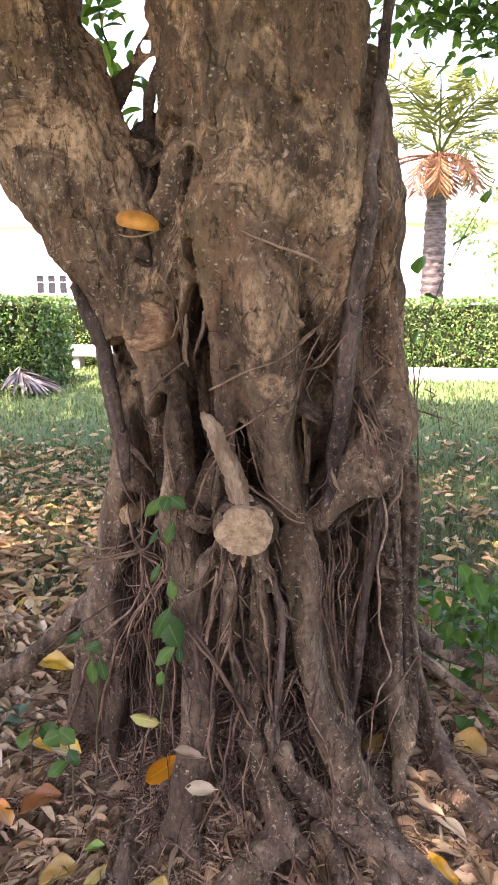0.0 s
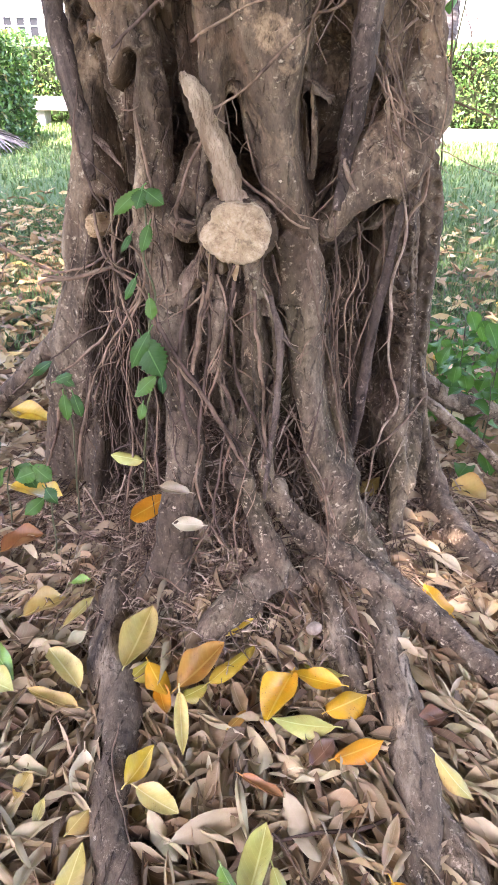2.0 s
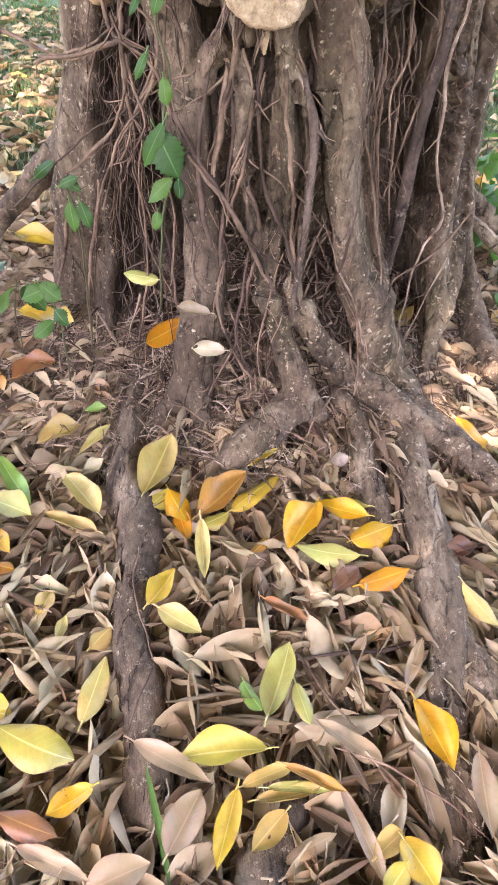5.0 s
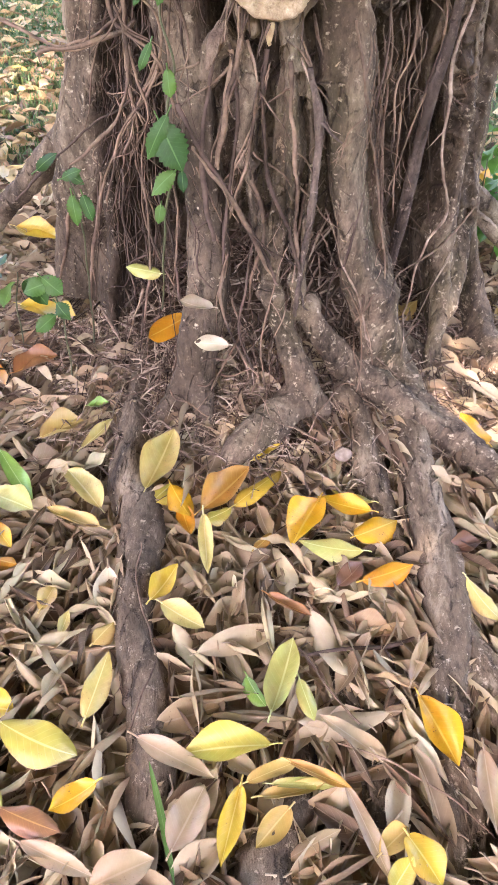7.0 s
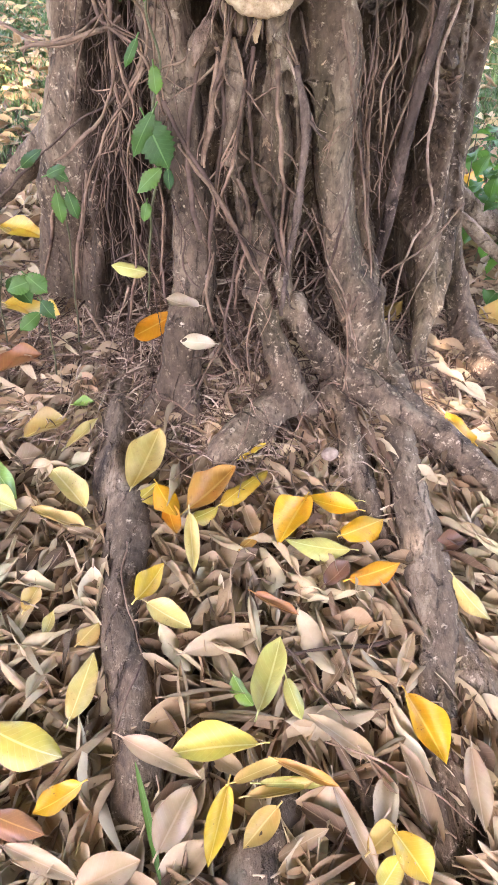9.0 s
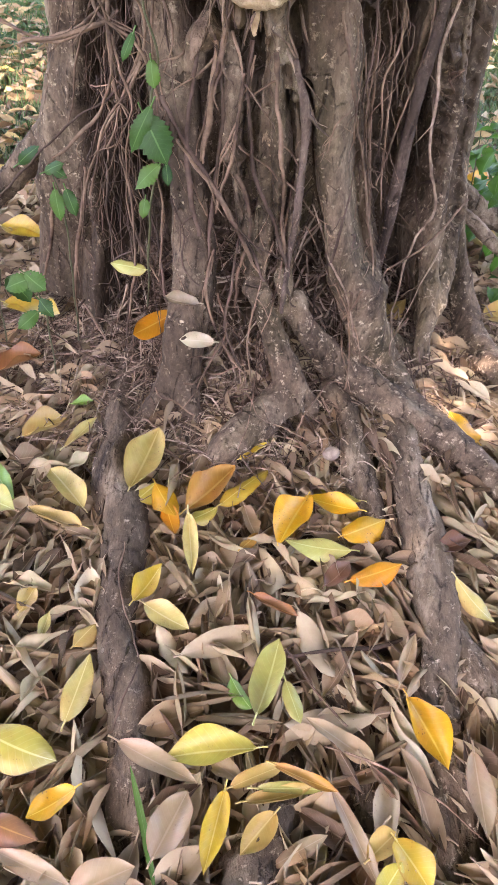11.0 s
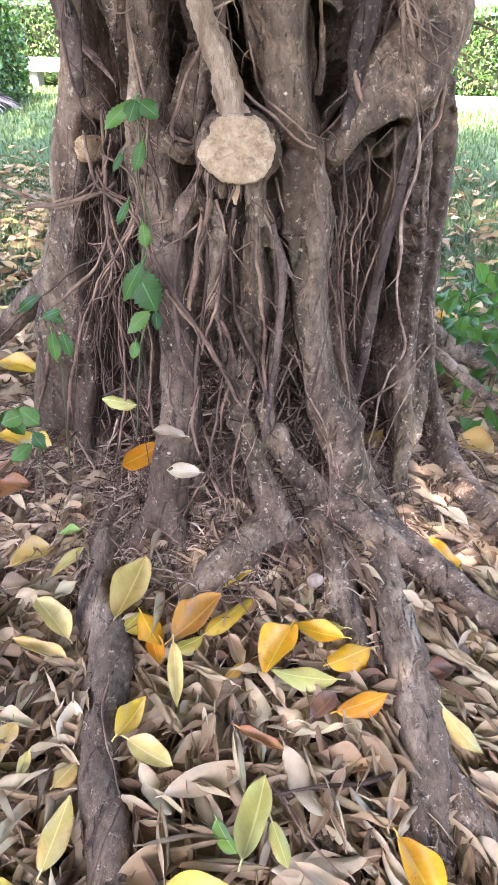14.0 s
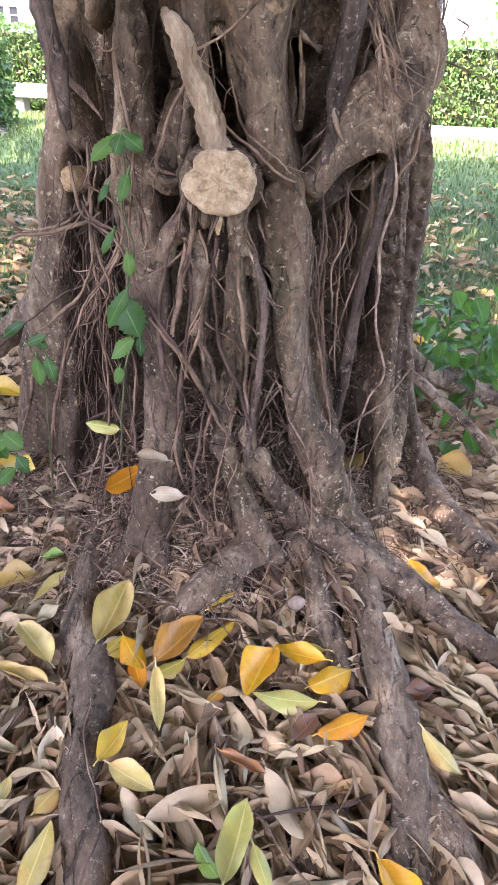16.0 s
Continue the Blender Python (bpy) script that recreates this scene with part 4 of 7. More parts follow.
aerial_root([(0.071, -0.322, 0.772, 0.0031), (0.085, -0.325, 0.657, 0.00341), (0.094, -0.339, 0.529, 0.00372), (0.104, -0.363, 0.422, 0.00279)])
aerial_root([(-0.235, -0.267, 0.563, 0.00189), (-0.206, -0.306, 0.459, 0.00189), (-0.215, -0.331, 0.328, 0.00216), (-0.23, -0.354, 0.229, 0.00162)])
aerial_root([(-0.269, -0.254, 0.538, 0.00189), (-0.271, -0.28, 0.406, 0.00216), (-0.252, -0.321, 0.286, 0.00216)])
aerial_root([(-0.184, -0.278, 0.68, 0.00189), (-0.192, -0.293, 0.547, 0.00189), (-0.155, -0.338, 0.418, 0.00189), (-0.135, -0.379, 0.304, 0.00189)])
aerial_root([(0.176, -0.279, 0.832, 0.00189), (0.214, -0.271, 0.683, 0.00189), (0.253, -0.266, 0.528, 0.00189), (0.277, -0.28, 0.412, 0.00162)])
aerial_root([(0.222, -0.255, 0.911, 0.00162), (0.239, -0.251, 0.78, 0.00162), (0.228, -0.264, 0.68, 0.00162)])
aerial_root([(0.274, -0.229, 0.891, 0.00162), (0.285, -0.224, 0.786, 0.00162), (0.262, -0.245, 0.703, 0.00162), (0.273, -0.243, 0.58, 0.00135)])
aerial_root([(-0.327, -0.218, 0.515, 0.00216), (-0.354, -0.223, 0.382, 0.00279), (-0.384, -0.227, 0.244, 0.0031), (-0.389, -0.252, 0.137, 0.00216)])
aerial_root([(-0.429, -0.137, 0.431, 0.0031), (-0.498, -0.066, 0.238, 0.0031), (-0.563, -0.014, 0.062, 0.0031)])
aerial_root([(-0.033, -0.375, 0.429, 0.00189), (-0.049, -0.396, 0.338, 0.00279), (-0.021, -0.424, 0.263, 0.00279), (0.018, -0.45, 0.212, 0.00216)])
aerial_root([(0.017, -0.37, 0.454, 0.00162), (0.004, -0.395, 0.367, 0.00189), (-0.004, -0.422, 0.277, 0.00189), (0.031, -0.452, 0.201, 0.00162)])
aerial_root([(0.083, -0.358, 0.441, 0.00162), (0.056, -0.393, 0.345, 0.00162), (0.044, -0.426, 0.256, 0.00162), (0.057, -0.462, 0.165, 0.00135)])
aerial_root([(-0.183, -0.241, 0.176, 0.00189), (-0.143, -0.354, 0.128, 0.00189), (-0.061, -0.417, 0.103, 0.00162)])
aerial_root([(-0.09, -0.39, 0.159, 0.00162), (-0.024, -0.408, 0.148, 0.00189), (0.038, -0.402, 0.18, 0.00162)])
aerial_root([(0.014, -0.42, 0.277, 0.00162), (-0.019, -0.441, 0.217, 0.00162), (-0.082, -0.427, 0.216, 0.00135)])
aerial_root([(0.351, -0.18, 0.824, 0.00189), (0.333, -0.195, 0.756, 0.00189), (0.311, -0.217, 0.674, 0.00162), (0.292, -0.231, 0.595, 0.00135), (0.274, -0.251, 0.524, 0.0011)])
aerial_root([(0.501, -0.043, 0.428, 0.00162), (0.408, -0.187, 0.381, 0.00189), (0.335, -0.258, 0.359, 0.00135), (0.289, -0.293, 0.334, 0.0011)])
aerial_root([(0.062, -0.329, 0.811, 0.0011), (0.103, -0.323, 0.757, 0.0011), (0.127, -0.318, 0.694, 0.0011), (0.148, -0.312, 0.659, 0.0011)])
aerial_root([(0.141, -0.338, 0.471, 0.0011), (0.202, -0.342, 0.367, 0.0011), (0.262, -0.342, 0.264, 0.0011), (0.286, -0.36, 0.175, 0.0011)])
aerial_root([(-0.033, -0.324, 0.785, 0.0031), (-0.043, -0.326, 0.715, 0.0031), (-0.053, -0.333, 0.64, 0.0031), (-0.061, -0.333, 0.584, 0.00216)])
aerial_root([(0.035, -0.326, 0.763, 0.00162), (0.022, -0.33, 0.701, 0.00162), (-0.001, -0.334, 0.644, 0.00162), (-0.027, -0.337, 0.582, 0.00162), (-0.032, -0.354, 0.501, 0.00135)])
aerial_root([(0.01, -0.338, 0.616, 0.00135), (0.052, -0.332, 0.585, 0.00135), (0.085, -0.328, 0.559, 0.0011)])
aerial_root([(-0.135, -0.278, 0.856, 0.00162), (-0.106, -0.297, 0.794, 0.00162), (-0.124, -0.298, 0.731, 0.00162)])
aerial_root([(-0.089, -0.313, 0.763, 0.00162), (-0.138, -0.299, 0.74, 0.00162), (-0.186, -0.28, 0.705, 0.00135), (-0.29, -0.223, 0.675, 0.00135)])
aerial_root([(-0.632, -0.034, 0.79, 0.00279), (-0.428, -0.097, 0.725, 0.0031), (-0.258, -0.232, 0.804, 0.00189), (-0.219, -0.246, 0.893, 0.00189)])
aerial_root([(-0.233, -0.241, 0.935, 0.0031), (-0.24, -0.245, 0.802, 0.00279), (-0.235, -0.265, 0.688, 0.00279), (-0.21, -0.28, 0.634, 0.00162)])
aerial_root([(-0.285, -0.204, 0.892, 0.00189), (-0.257, -0.238, 0.798, 0.00279), (-0.172, -0.288, 0.761, 0.00279), (-0.219, -0.273, 0.661, 0.00189), (-0.259, -0.259, 0.573, 0.00162)])
aerial_root([(-0.158, -0.279, 0.818, 0.00189), (-0.224, -0.262, 0.687, 0.00189), (-0.378, -0.172, 0.572, 0.00216), (-0.603, -0.047, 0.371, 0.00189)])
aerial_root([(-0.225, -0.263, 0.656, 0.00189), (-0.288, -0.237, 0.561, 0.00216), (-0.335, -0.224, 0.451, 0.00189), (-0.354, -0.229, 0.351, 0.00189)])
aerial_root([(-0.127, -0.306, 0.696, 0.0031), (-0.089, -0.328, 0.618, 0.0031), (-0.03, -0.353, 0.529, 0.0031), (0.036, -0.376, 0.441, 0.00279), (0.071, -0.385, 0.372, 0.00189)])
aerial_root([(-0.004, -0.324, 0.798, 0.00189), (0.017, -0.333, 0.701, 0.00189), (-0.017, -0.34, 0.599, 0.00189), (-0.05, -0.339, 0.551, 0.00162)])
aerial_root([(0.084, -0.323, 0.809, 0.00135), (0.114, -0.319, 0.729, 0.00162), (0.133, -0.32, 0.642, 0.00162), (0.143, -0.316, 0.622, 0.0011)])
aerial_root([(0.303, -0.2, 1.195, 0.00135), (0.334, -0.175, 1.136, 0.00135), (0.362, -0.152, 1.075, 0.0011)])
aerial_root([(0.354, -0.17, 0.978, 0.00162), (0.387, -0.146, 0.898, 0.00162), (0.379, -0.163, 0.797, 0.00162), (0.36, -0.182, 0.742, 0.00162), (0.371, -0.178, 0.615, 0.00162)])
aerial_root([(-0.048, -0.303, 1.204, 0.00189), (0.055, -0.311, 1.258, 0.00162), (0.143, -0.289, 1.295, 0.00162), (0.218, -0.247, 1.37, 0.00135), (0.254, -0.222, 1.459, 0.00135)])
aerial_root([(-0.01, -0.312, 1.1, 0.00189), (0.068, -0.31, 1.148, 0.00162), (0.144, -0.285, 1.218, 0.00189), (0.22, -0.247, 1.293, 0.00135), (0.297, -0.189, 1.368, 0.0011)])
aerial_root([(0.144, -0.287, 1.205, 0.00135), (0.194, -0.262, 1.268, 0.00135), (0.245, -0.233, 1.331, 0.00135), (0.31, -0.181, 1.394, 0.00162), (0.366, -0.116, 1.447, 0.0011)])
aerial_root([(0.17, -0.274, 1.203, 0.0011), (0.207, -0.254, 1.267, 0.0011), (0.232, -0.238, 1.318, 0.0011), (0.298, -0.189, 1.355, 0.0011)])
aerial_root([(0.302, -0.206, 1.209, 0.00216), (0.344, -0.169, 1.239, 0.00216), (0.358, -0.149, 1.247, 0.00162)])
aerial_root([(0.289, -0.216, 1.197, 0.00135), (0.326, -0.19, 1.139, 0.00162), (0.365, -0.163, 1.063, 0.00162)])
aerial_root([(0.317, -0.197, 1.195, 0.00162), (0.348, -0.174, 1.122, 0.00162), (0.382, -0.143, 1.03, 0.0011)])
aerial_root([(-0.161, -0.253, 1.471, 0.0011), (-0.125, -0.274, 1.395, 0.0011), (-0.12, -0.275, 1.331, 0.0011), (-0.107, -0.282, 1.266, 0.0011)])
aerial_root([(-0.199, -0.242, 1.193, 0.00189), (-0.15, -0.27, 1.238, 0.00189), (-0.105, -0.29, 1.267, 0.00135)])
aerial_root([(-0.023, -0.319, 1.061, 0.00216), (-0.066, -0.31, 0.975, 0.00216), (-0.087, -0.309, 0.911, 0.0031), (-0.049, -0.317, 0.894, 0.00189)])
aerial_root([(0.044, -0.326, 0.983, 0.00216), (0.096, -0.317, 0.941, 0.00216), (0.136, -0.303, 0.91, 0.00216), (0.176, -0.287, 0.892, 0.00189)])
aerial_root([(0.188, -0.285, 0.948, 0.00135), (0.227, -0.262, 0.985, 0.00135), (0.253, -0.244, 1.023, 0.0011)])
aerial_root([(-0.152, -0.362, 0.339, 0.00162), (-0.204, -0.317, 0.417, 0.00162), (-0.224, -0.285, 0.509, 0.00162), (-0.209, -0.272, 0.63, 0.00162)])
aerial_root([(-0.392, -0.1, 1.405, 0.00372), (-0.373, -0.12, 1.363, 0.00465), (-0.35, -0.12, 1.276, 0.0062), (-0.322, -0.14, 1.177, 0.00558)])
aerial_root([(0.39, -0.103, 1.254, 0.00162), (0.426, -0.061, 1.163, 0.00162), (0.423, -0.085, 1.033, 0.00162), (0.386, -0.137, 0.955, 0.00162)])
aerial_root([(0.418, -0.05, 1.363, 0.00162), (0.446, -0.005, 1.245, 0.00162), (0.456, -0.006, 1.124, 0.00162)])
aerial_root([(0.478, 0.1, 1.099, 0.00189), (0.542, 0.1, 1.076, 0.00189), (0.598, 0.1, 1.053, 0.00135)])
aerial_root([(0.474, 0.15, 1.148, 0.00135), (0.511, 0.15, 1.197, 0.00135), (0.523, 0.15, 1.262, 0.0011)])
aerial_root([(-0.42, -0.2, 0.742, 0.00162), (-0.335, -0.22, 0.748, 0.00216), (-0.243, -0.25, 0.787, 0.00189)])
aerial_root([(0.252, -0.313, 0.138, 0.00135), (0.181, -0.483, 0.134, 0.0011), (0.149, -0.51, 0.089, 0.0011), (0.083, -0.487, 0.157, 0.0011)])
aerial_root([(0.04, -0.477, 0.16, 0.0011), (0.112, -0.515, 0.121, 0.0011), (0.188, -0.524, 0.074, 0.0011)])
aerial_root([(-0.18, -0.341, 0.115, 0.00135), (-0.11, -0.437, 0.097, 0.00135), (-0.057, -0.449, 0.096, 0.0011)])
aerial_root([(-0.131, -0.847, 0.089, 0.0011), (-0.114, -0.955, 0.085, 0.0011), (-0.076, -1.025, 0.079, 0.0011), (-0.058, -1.068, 0.069, 0.0011)])
aerial_root([(-0.052, -1.073, 0.079, 0.0011), (-0.064, -1.139, 0.073, 0.0011), (-0.073, -1.191, 0.069, 0.0011)])
aerial_root([(0.191, -1.014, 0.039, 0.00135), (0.285, -0.997, 0.038, 0.00162), (0.379, -0.958, 0.028, 0.0011)])
aerial_root([(0.24, -1.162, 0.049, 0.0011), (0.323, -1.185, 0.05, 0.00135), (0.403, -1.221, 0.042, 0.0011), (0.454, -1.258, 0.038, 0.0011)])
aerial_root([(0.171, -1.013, 0.058, 0.0011), (0.22, -1.078, 0.059, 0.0011), (0.274, -1.132, 0.05, 0.0011)])
hanging_stem([(0.362, -0.200, 0.924, 0.0085), (0.353, -0.200, 0.831, 0.0098), (0.336, -0.200, 0.706, 0.0112), (0.325, -0.200, 0.608, 0.0120), (0.320, -0.200, 0.503, 0.0129), (0.312, -0.200, 0.390, 0.0120), (0.308, -0.200, 0.330, 0.0081)])
aerial_root([(0.345, -0.220, 0.970, 0.0017), (0.369, -0.220, 0.907, 0.0026), (0.371, -0.220, 0.846, 0.0035), (0.360, -0.220, 0.769, 0.0031), (0.364, -0.220, 0.678, 0.0031), (0.371, -0.220, 0.592, 0.0027), (0.396, -0.220, 0.516, 0.0027), (0.400, -0.220, 0.462, 0.0028), (0.374, -0.220, 0.404, 0.0024), (0.360, -0.220, 0.330, 0.0024), (0.355, -0.220, 0.236, 0.0024), (0.353, -0.220, 0.171, 0.0020)], PALE_ROOT, 1.0)
aerial_root([(0.403, -0.170, 1.094, 0.0020), (0.409, -0.170, 1.049, 0.0026), (0.410, -0.170, 0.992, 0.0026), (0.408, -0.170, 0.933, 0.0026), (0.386, -0.170, 0.896, 0.0028), (0.358, -0.170, 0.820, 0.0030), (0.336, -0.170, 0.745, 0.0026)], TAN_ROOT, 1.0)
aerial_root([(0.284, -0.240, 1.157, 0.0023), (0.307, -0.240, 1.108, 0.0033), (0.317, -0.240, 1.074, 0.0033), (0.325, -0.240, 1.031, 0.0028)], TAN_ROOT, 1.0)
aerial_root([(0.306, -0.220, 1.138, 0.0024), (0.330, -0.220, 1.118, 0.0026), (0.345, -0.220, 1.084, 0.0026), (0.350, -0.220, 1.040, 0.0024)], TAN_ROOT, 1.0)
aerial_root([(0.322, -0.220, 1.142, 0.0019), (0.331, -0.220, 1.126, 0.0019), (0.348, -0.220, 1.097, 0.0021), (0.344, -0.220, 1.075, 0.0019)], TAN_ROOT, 1.0)
aerial_root([(-0.390, -0.300, 0.754, 0.0030), (-0.354, -0.300, 0.764, 0.0039), (-0.297, -0.300, 0.775, 0.0043), (-0.228, -0.300, 0.797, 0.0042), (-0.204, -0.300, 0.816, 0.0028)], TAN_ROOT, 1.0)
aerial_root([(-0.218, -0.330, 0.871, 0.0027), (-0.185, -0.330, 0.858, 0.0027), (-0.161, -0.330, 0.834, 0.0027), (-0.152, -0.330, 0.794, 0.0027), (-0.166, -0.330, 0.740, 0.0028), (-0.193, -0.330, 0.700, 0.0018)], TAN_ROOT, 1.0)
aerial_root([(-0.229, -0.330, 0.841, 0.0037), (-0.216, -0.330, 0.811, 0.0037), (-0.216, -0.330, 0.753, 0.0033), (-0.227, -0.330, 0.698, 0.0028), (-0.254, -0.330, 0.651, 0.0029), (-0.318, -0.330, 0.594, 0.0030), (-0.350, -0.330, 0.571, 0.0020)], TAN_ROOT, 1.0)
aerial_root([(-0.219, -0.330, 0.806, 0.0028), (-0.188, -0.330, 0.784, 0.0028), (-0.157, -0.330, 0.756, 0.0028), (-0.142, -0.330, 0.714, 0.0023), (-0.127, -0.330, 0.670, 0.0018)], TAN_ROOT, 1.0)
aerial_root([(-0.204, -0.350, 0.790, 0.0023), (-0.197, -0.350, 0.738, 0.0023), (-0.185, -0.350, 0.673, 0.0023), (-0.210, -0.350, 0.625, 0.0023), (-0.224, -0.350, 0.595, 0.0019)], TAN_ROOT, 1.0)
aerial_root([(-0.160, -0.340, 0.748, 0.0027), (-0.191, -0.340, 0.697, 0.0028), (-0.235, -0.340, 0.644, 0.0029), (-0.258, -0.340, 0.571, 0.0024), (-0.282, -0.340, 0.507, 0.0020)], TAN_ROOT, 1.0)
aerial_root([(0.003, -0.340, 0.854, 0.0033), (-0.007, -0.352, 0.819, 0.0052), (-0.019, -0.358, 0.770, 0.0054), (-0.033, -0.360, 0.716, 0.0052), (-0.042, -0.360, 0.660, 0.0045), (-0.054, -0.355, 0.587, 0.0018)], TAN_ROOT, 1.0)
aerial_root([(0.022, -0.360, 0.742, 0.0031), (0.016, -0.360, 0.687, 0.0034), (-0.004, -0.360, 0.595, 0.0033), (-0.024, -0.360, 0.533, 0.0028), (-0.031, -0.360, 0.494, 0.0019)], TAN_ROOT, 1.0)
aerial_root([(0.012, -0.370, 0.576, 0.0027), (0.032, -0.370, 0.528, 0.0034), (0.039, -0.370, 0.478, 0.0032), (0.028, -0.370, 0.425, 0.0030), (0.016, -0.370, 0.363, 0.0030), (0.008, -0.370, 0.298, 0.0024)], TAN_ROOT, 1.0)
aerial_root([(0.090, -0.350, 0.780, 0.0021), (0.109, -0.350, 0.744, 0.0022), (0.126, -0.350, 0.707, 0.0022), (0.151, -0.350, 0.657, 0.0021)], PALE_ROOT, 1.0)
aerial_root([(0.106, -0.355, 0.766, 0.0053), (0.122, -0.355, 0.703, 0.0071), (0.132, -0.355, 0.637, 0.0077), (0.129, -0.355, 0.565, 0.0074), (0.125, -0.355, 0.490, 0.0070), (0.114, -0.355, 0.397, 0.0068), (0.109, -0.355, 0.312, 0.0060)], STEM_BARK, 1.0)
aerial_root([(0.152, -0.300, 0.500, 0.0018), (0.183, -0.300, 0.432, 0.0020), (0.223, -0.300, 0.369, 0.0022), (0.252, -0.300, 0.301, 0.0023), (0.270, -0.300, 0.244, 0.0019)], PALE_ROOT, 1.0)
aerial_root([(-0.095, -0.385, 0.638, 0.0027), (-0.063, -0.385, 0.594, 0.0032), (-0.024, -0.385, 0.543, 0.0037), (0.011, -0.385, 0.483, 0.0038), (0.041, -0.385, 0.420, 0.0034), (0.060, -0.385, 0.388, 0.0023)], TAN_ROOT, 1.0)
aerial_root([(0.050, -0.300, 1.057, 0.0018), (0.077, -0.300, 0.979, 0.0022), (0.114, -0.300, 0.949, 0.0027), (0.146, -0.300, 0.927, 0.0027), (0.166, -0.300, 0.907, 0.0022)], None, 1.0)
aerial_root([(-0.160, -0.300, 1.091, 0.0018), (-0.153, -0.300, 1.050, 0.0027), (-0.142, -0.300, 0.997, 0.0027), (-0.134, -0.300, 0.952, 0.0027), (-0.135, -0.300, 0.895, 0.0024), (-0.143, -0.300, 0.824, 0.0022), (-0.141, -0.300, 0.750, 0.0019)], None, 1.0)
aerial_root([(-0.184, -0.300, 1.095, 0.0023), (-0.165, -0.300, 1.093, 0.0027), (-0.150, -0.300, 1.102, 0.0018)], None, 1.0)
aerial_root([(-0.268, -0.300, 1.137, 0.0018), (-0.273, -0.300, 1.071, 0.0023), (-0.270, -0.300, 1.010, 0.0023), (-0.257, -0.300, 0.956, 0.0023), (-0.229, -0.300, 0.910, 0.0018)], None, 1.0)
aerial_root([(0.181, -0.270, 0.903, 0.0022), (0.217, -0.270, 0.941, 0.0024), (0.240, -0.270, 0.970, 0.0024), (0.262, -0.270, 1.003, 0.0017)], None, 1.0)
torn_strip([(0.238, -0.280, 1.016, 0.0019), (0.244, -0.280, 0.998, 0.0043), (0.252, -0.280, 0.976, 0.0037), (0.267, -0.280, 0.953, 0.0013)])
aerial_root([(0.196, -0.210, 0.825, 0.0015), (0.205, -0.210, 0.785, 0.0022), (0.201, -0.210, 0.744, 0.0022), (0.210, -0.210, 0.701, 0.0016)], None, 1.0)
aerial_root([(0.211, -0.210, 0.814, 0.0015), (0.219, -0.210, 0.749, 0.0022), (0.213, -0.210, 0.679, 0.0022), (0.223, -0.210, 0.605, 0.0016)], None, 1.0)
aerial_root([(0.227, -0.210, 0.804, 0.0015), (0.245, -0.210, 0.712, 0.0022), (0.252, -0.210, 0.613, 0.0022), (0.273, -0.210, 0.504, 0.0017)], None, 1.0)
aerial_root([(0.237, -0.210, 0.827, 0.0015), (0.246, -0.210, 0.743, 0.0022), (0.239, -0.210, 0.653, 0.0022), (0.249, -0.210, 0.555, 0.0016)], None, 1.0)
aerial_root([(0.254, -0.210, 0.817, 0.0015), (0.267, -0.210, 0.766, 0.0022), (0.268, -0.210, 0.714, 0.0022), (0.282, -0.210, 0.658, 0.0016)], None, 1.0)
aerial_root([(0.263, -0.210, 0.849, 0.0015), (0.279, -0.210, 0.730, 0.0022), (0.280, -0.210, 0.598, 0.0022), (0.297, -0.210, 0.450, 0.0017)], None, 1.0)
aerial_root([(0.279, -0.210, 0.839, 0.0015), (0.290, -0.210, 0.804, 0.0022), (0.288, -0.210, 0.768, 0.0022), (0.299, -0.210, 0.730, 0.0016)], None, 1.0)
aerial_root([(0.212, -0.210, 0.725, 0.0016), (0.235, -0.210, 0.639, 0.0022), (0.249, -0.210, 0.548, 0.0022), (0.275, -0.210, 0.449, 0.0017)], None, 1.0)
aerial_root([(0.226, -0.210, 0.749, 0.0016), (0.249, -0.210, 0.632, 0.0022), (0.261, -0.210, 0.506, 0.0022), (0.288, -0.210, 0.364, 0.0017)], None, 1.0)
aerial_root([(0.301, -0.210, 0.797, 0.0015), (0.303, -0.210, 0.757, 0.0022), (0.290, -0.210, 0.715, 0.0022), (0.293, -0.210, 0.670, 0.0016)], None, 1.0)
aerial_root([(0.022, -0.320, 1.560, 0.0018), (0.111, -0.320, 1.521, 0.0026), (0.184, -0.320, 1.489, 0.0026), (0.243, -0.320, 1.453, 0.0018)], None, 1.0)
aerial_root([(0.243, -0.270, 1.453, 0.0019), (0.223, -0.270, 1.402, 0.0025), (0.199, -0.270, 1.359, 0.0020)], None, 1.0)
aerial_root([(0.260, -0.270, 1.411, 0.0019), (0.227, -0.270, 1.372, 0.0025), (0.181, -0.270, 1.337, 0.0025), (0.148, -0.270, 1.305, 0.0020)], None, 1.0)
aerial_root([(0.262, -0.280, 1.332, 0.0018), (0.213, -0.280, 1.264, 0.0024), (0.165, -0.280, 1.244, 0.0024), (0.138, -0.280, 1.228, 0.0018)], None, 1.0)
aerial_root([(0.204, -0.290, 1.336, 0.0017), (0.178, -0.290, 1.283, 0.0024), (0.161, -0.290, 1.237, 0.0024), (0.151, -0.290, 1.185, 0.0018)], None, 1.0)
aerial_root([(0.363, -0.220, 1.460, 0.0019), (0.324, -0.220, 1.410, 0.0026), (0.287, -0.220, 1.363, 0.0019)], None, 1.0)
aerial_root([(0.277, -0.250, 1.188, 0.0020), (0.308, -0.250, 1.140, 0.0031), (0.327, -0.250, 1.090, 0.0032), (0.338, -0.250, 1.044, 0.0020)], None, 1.0)
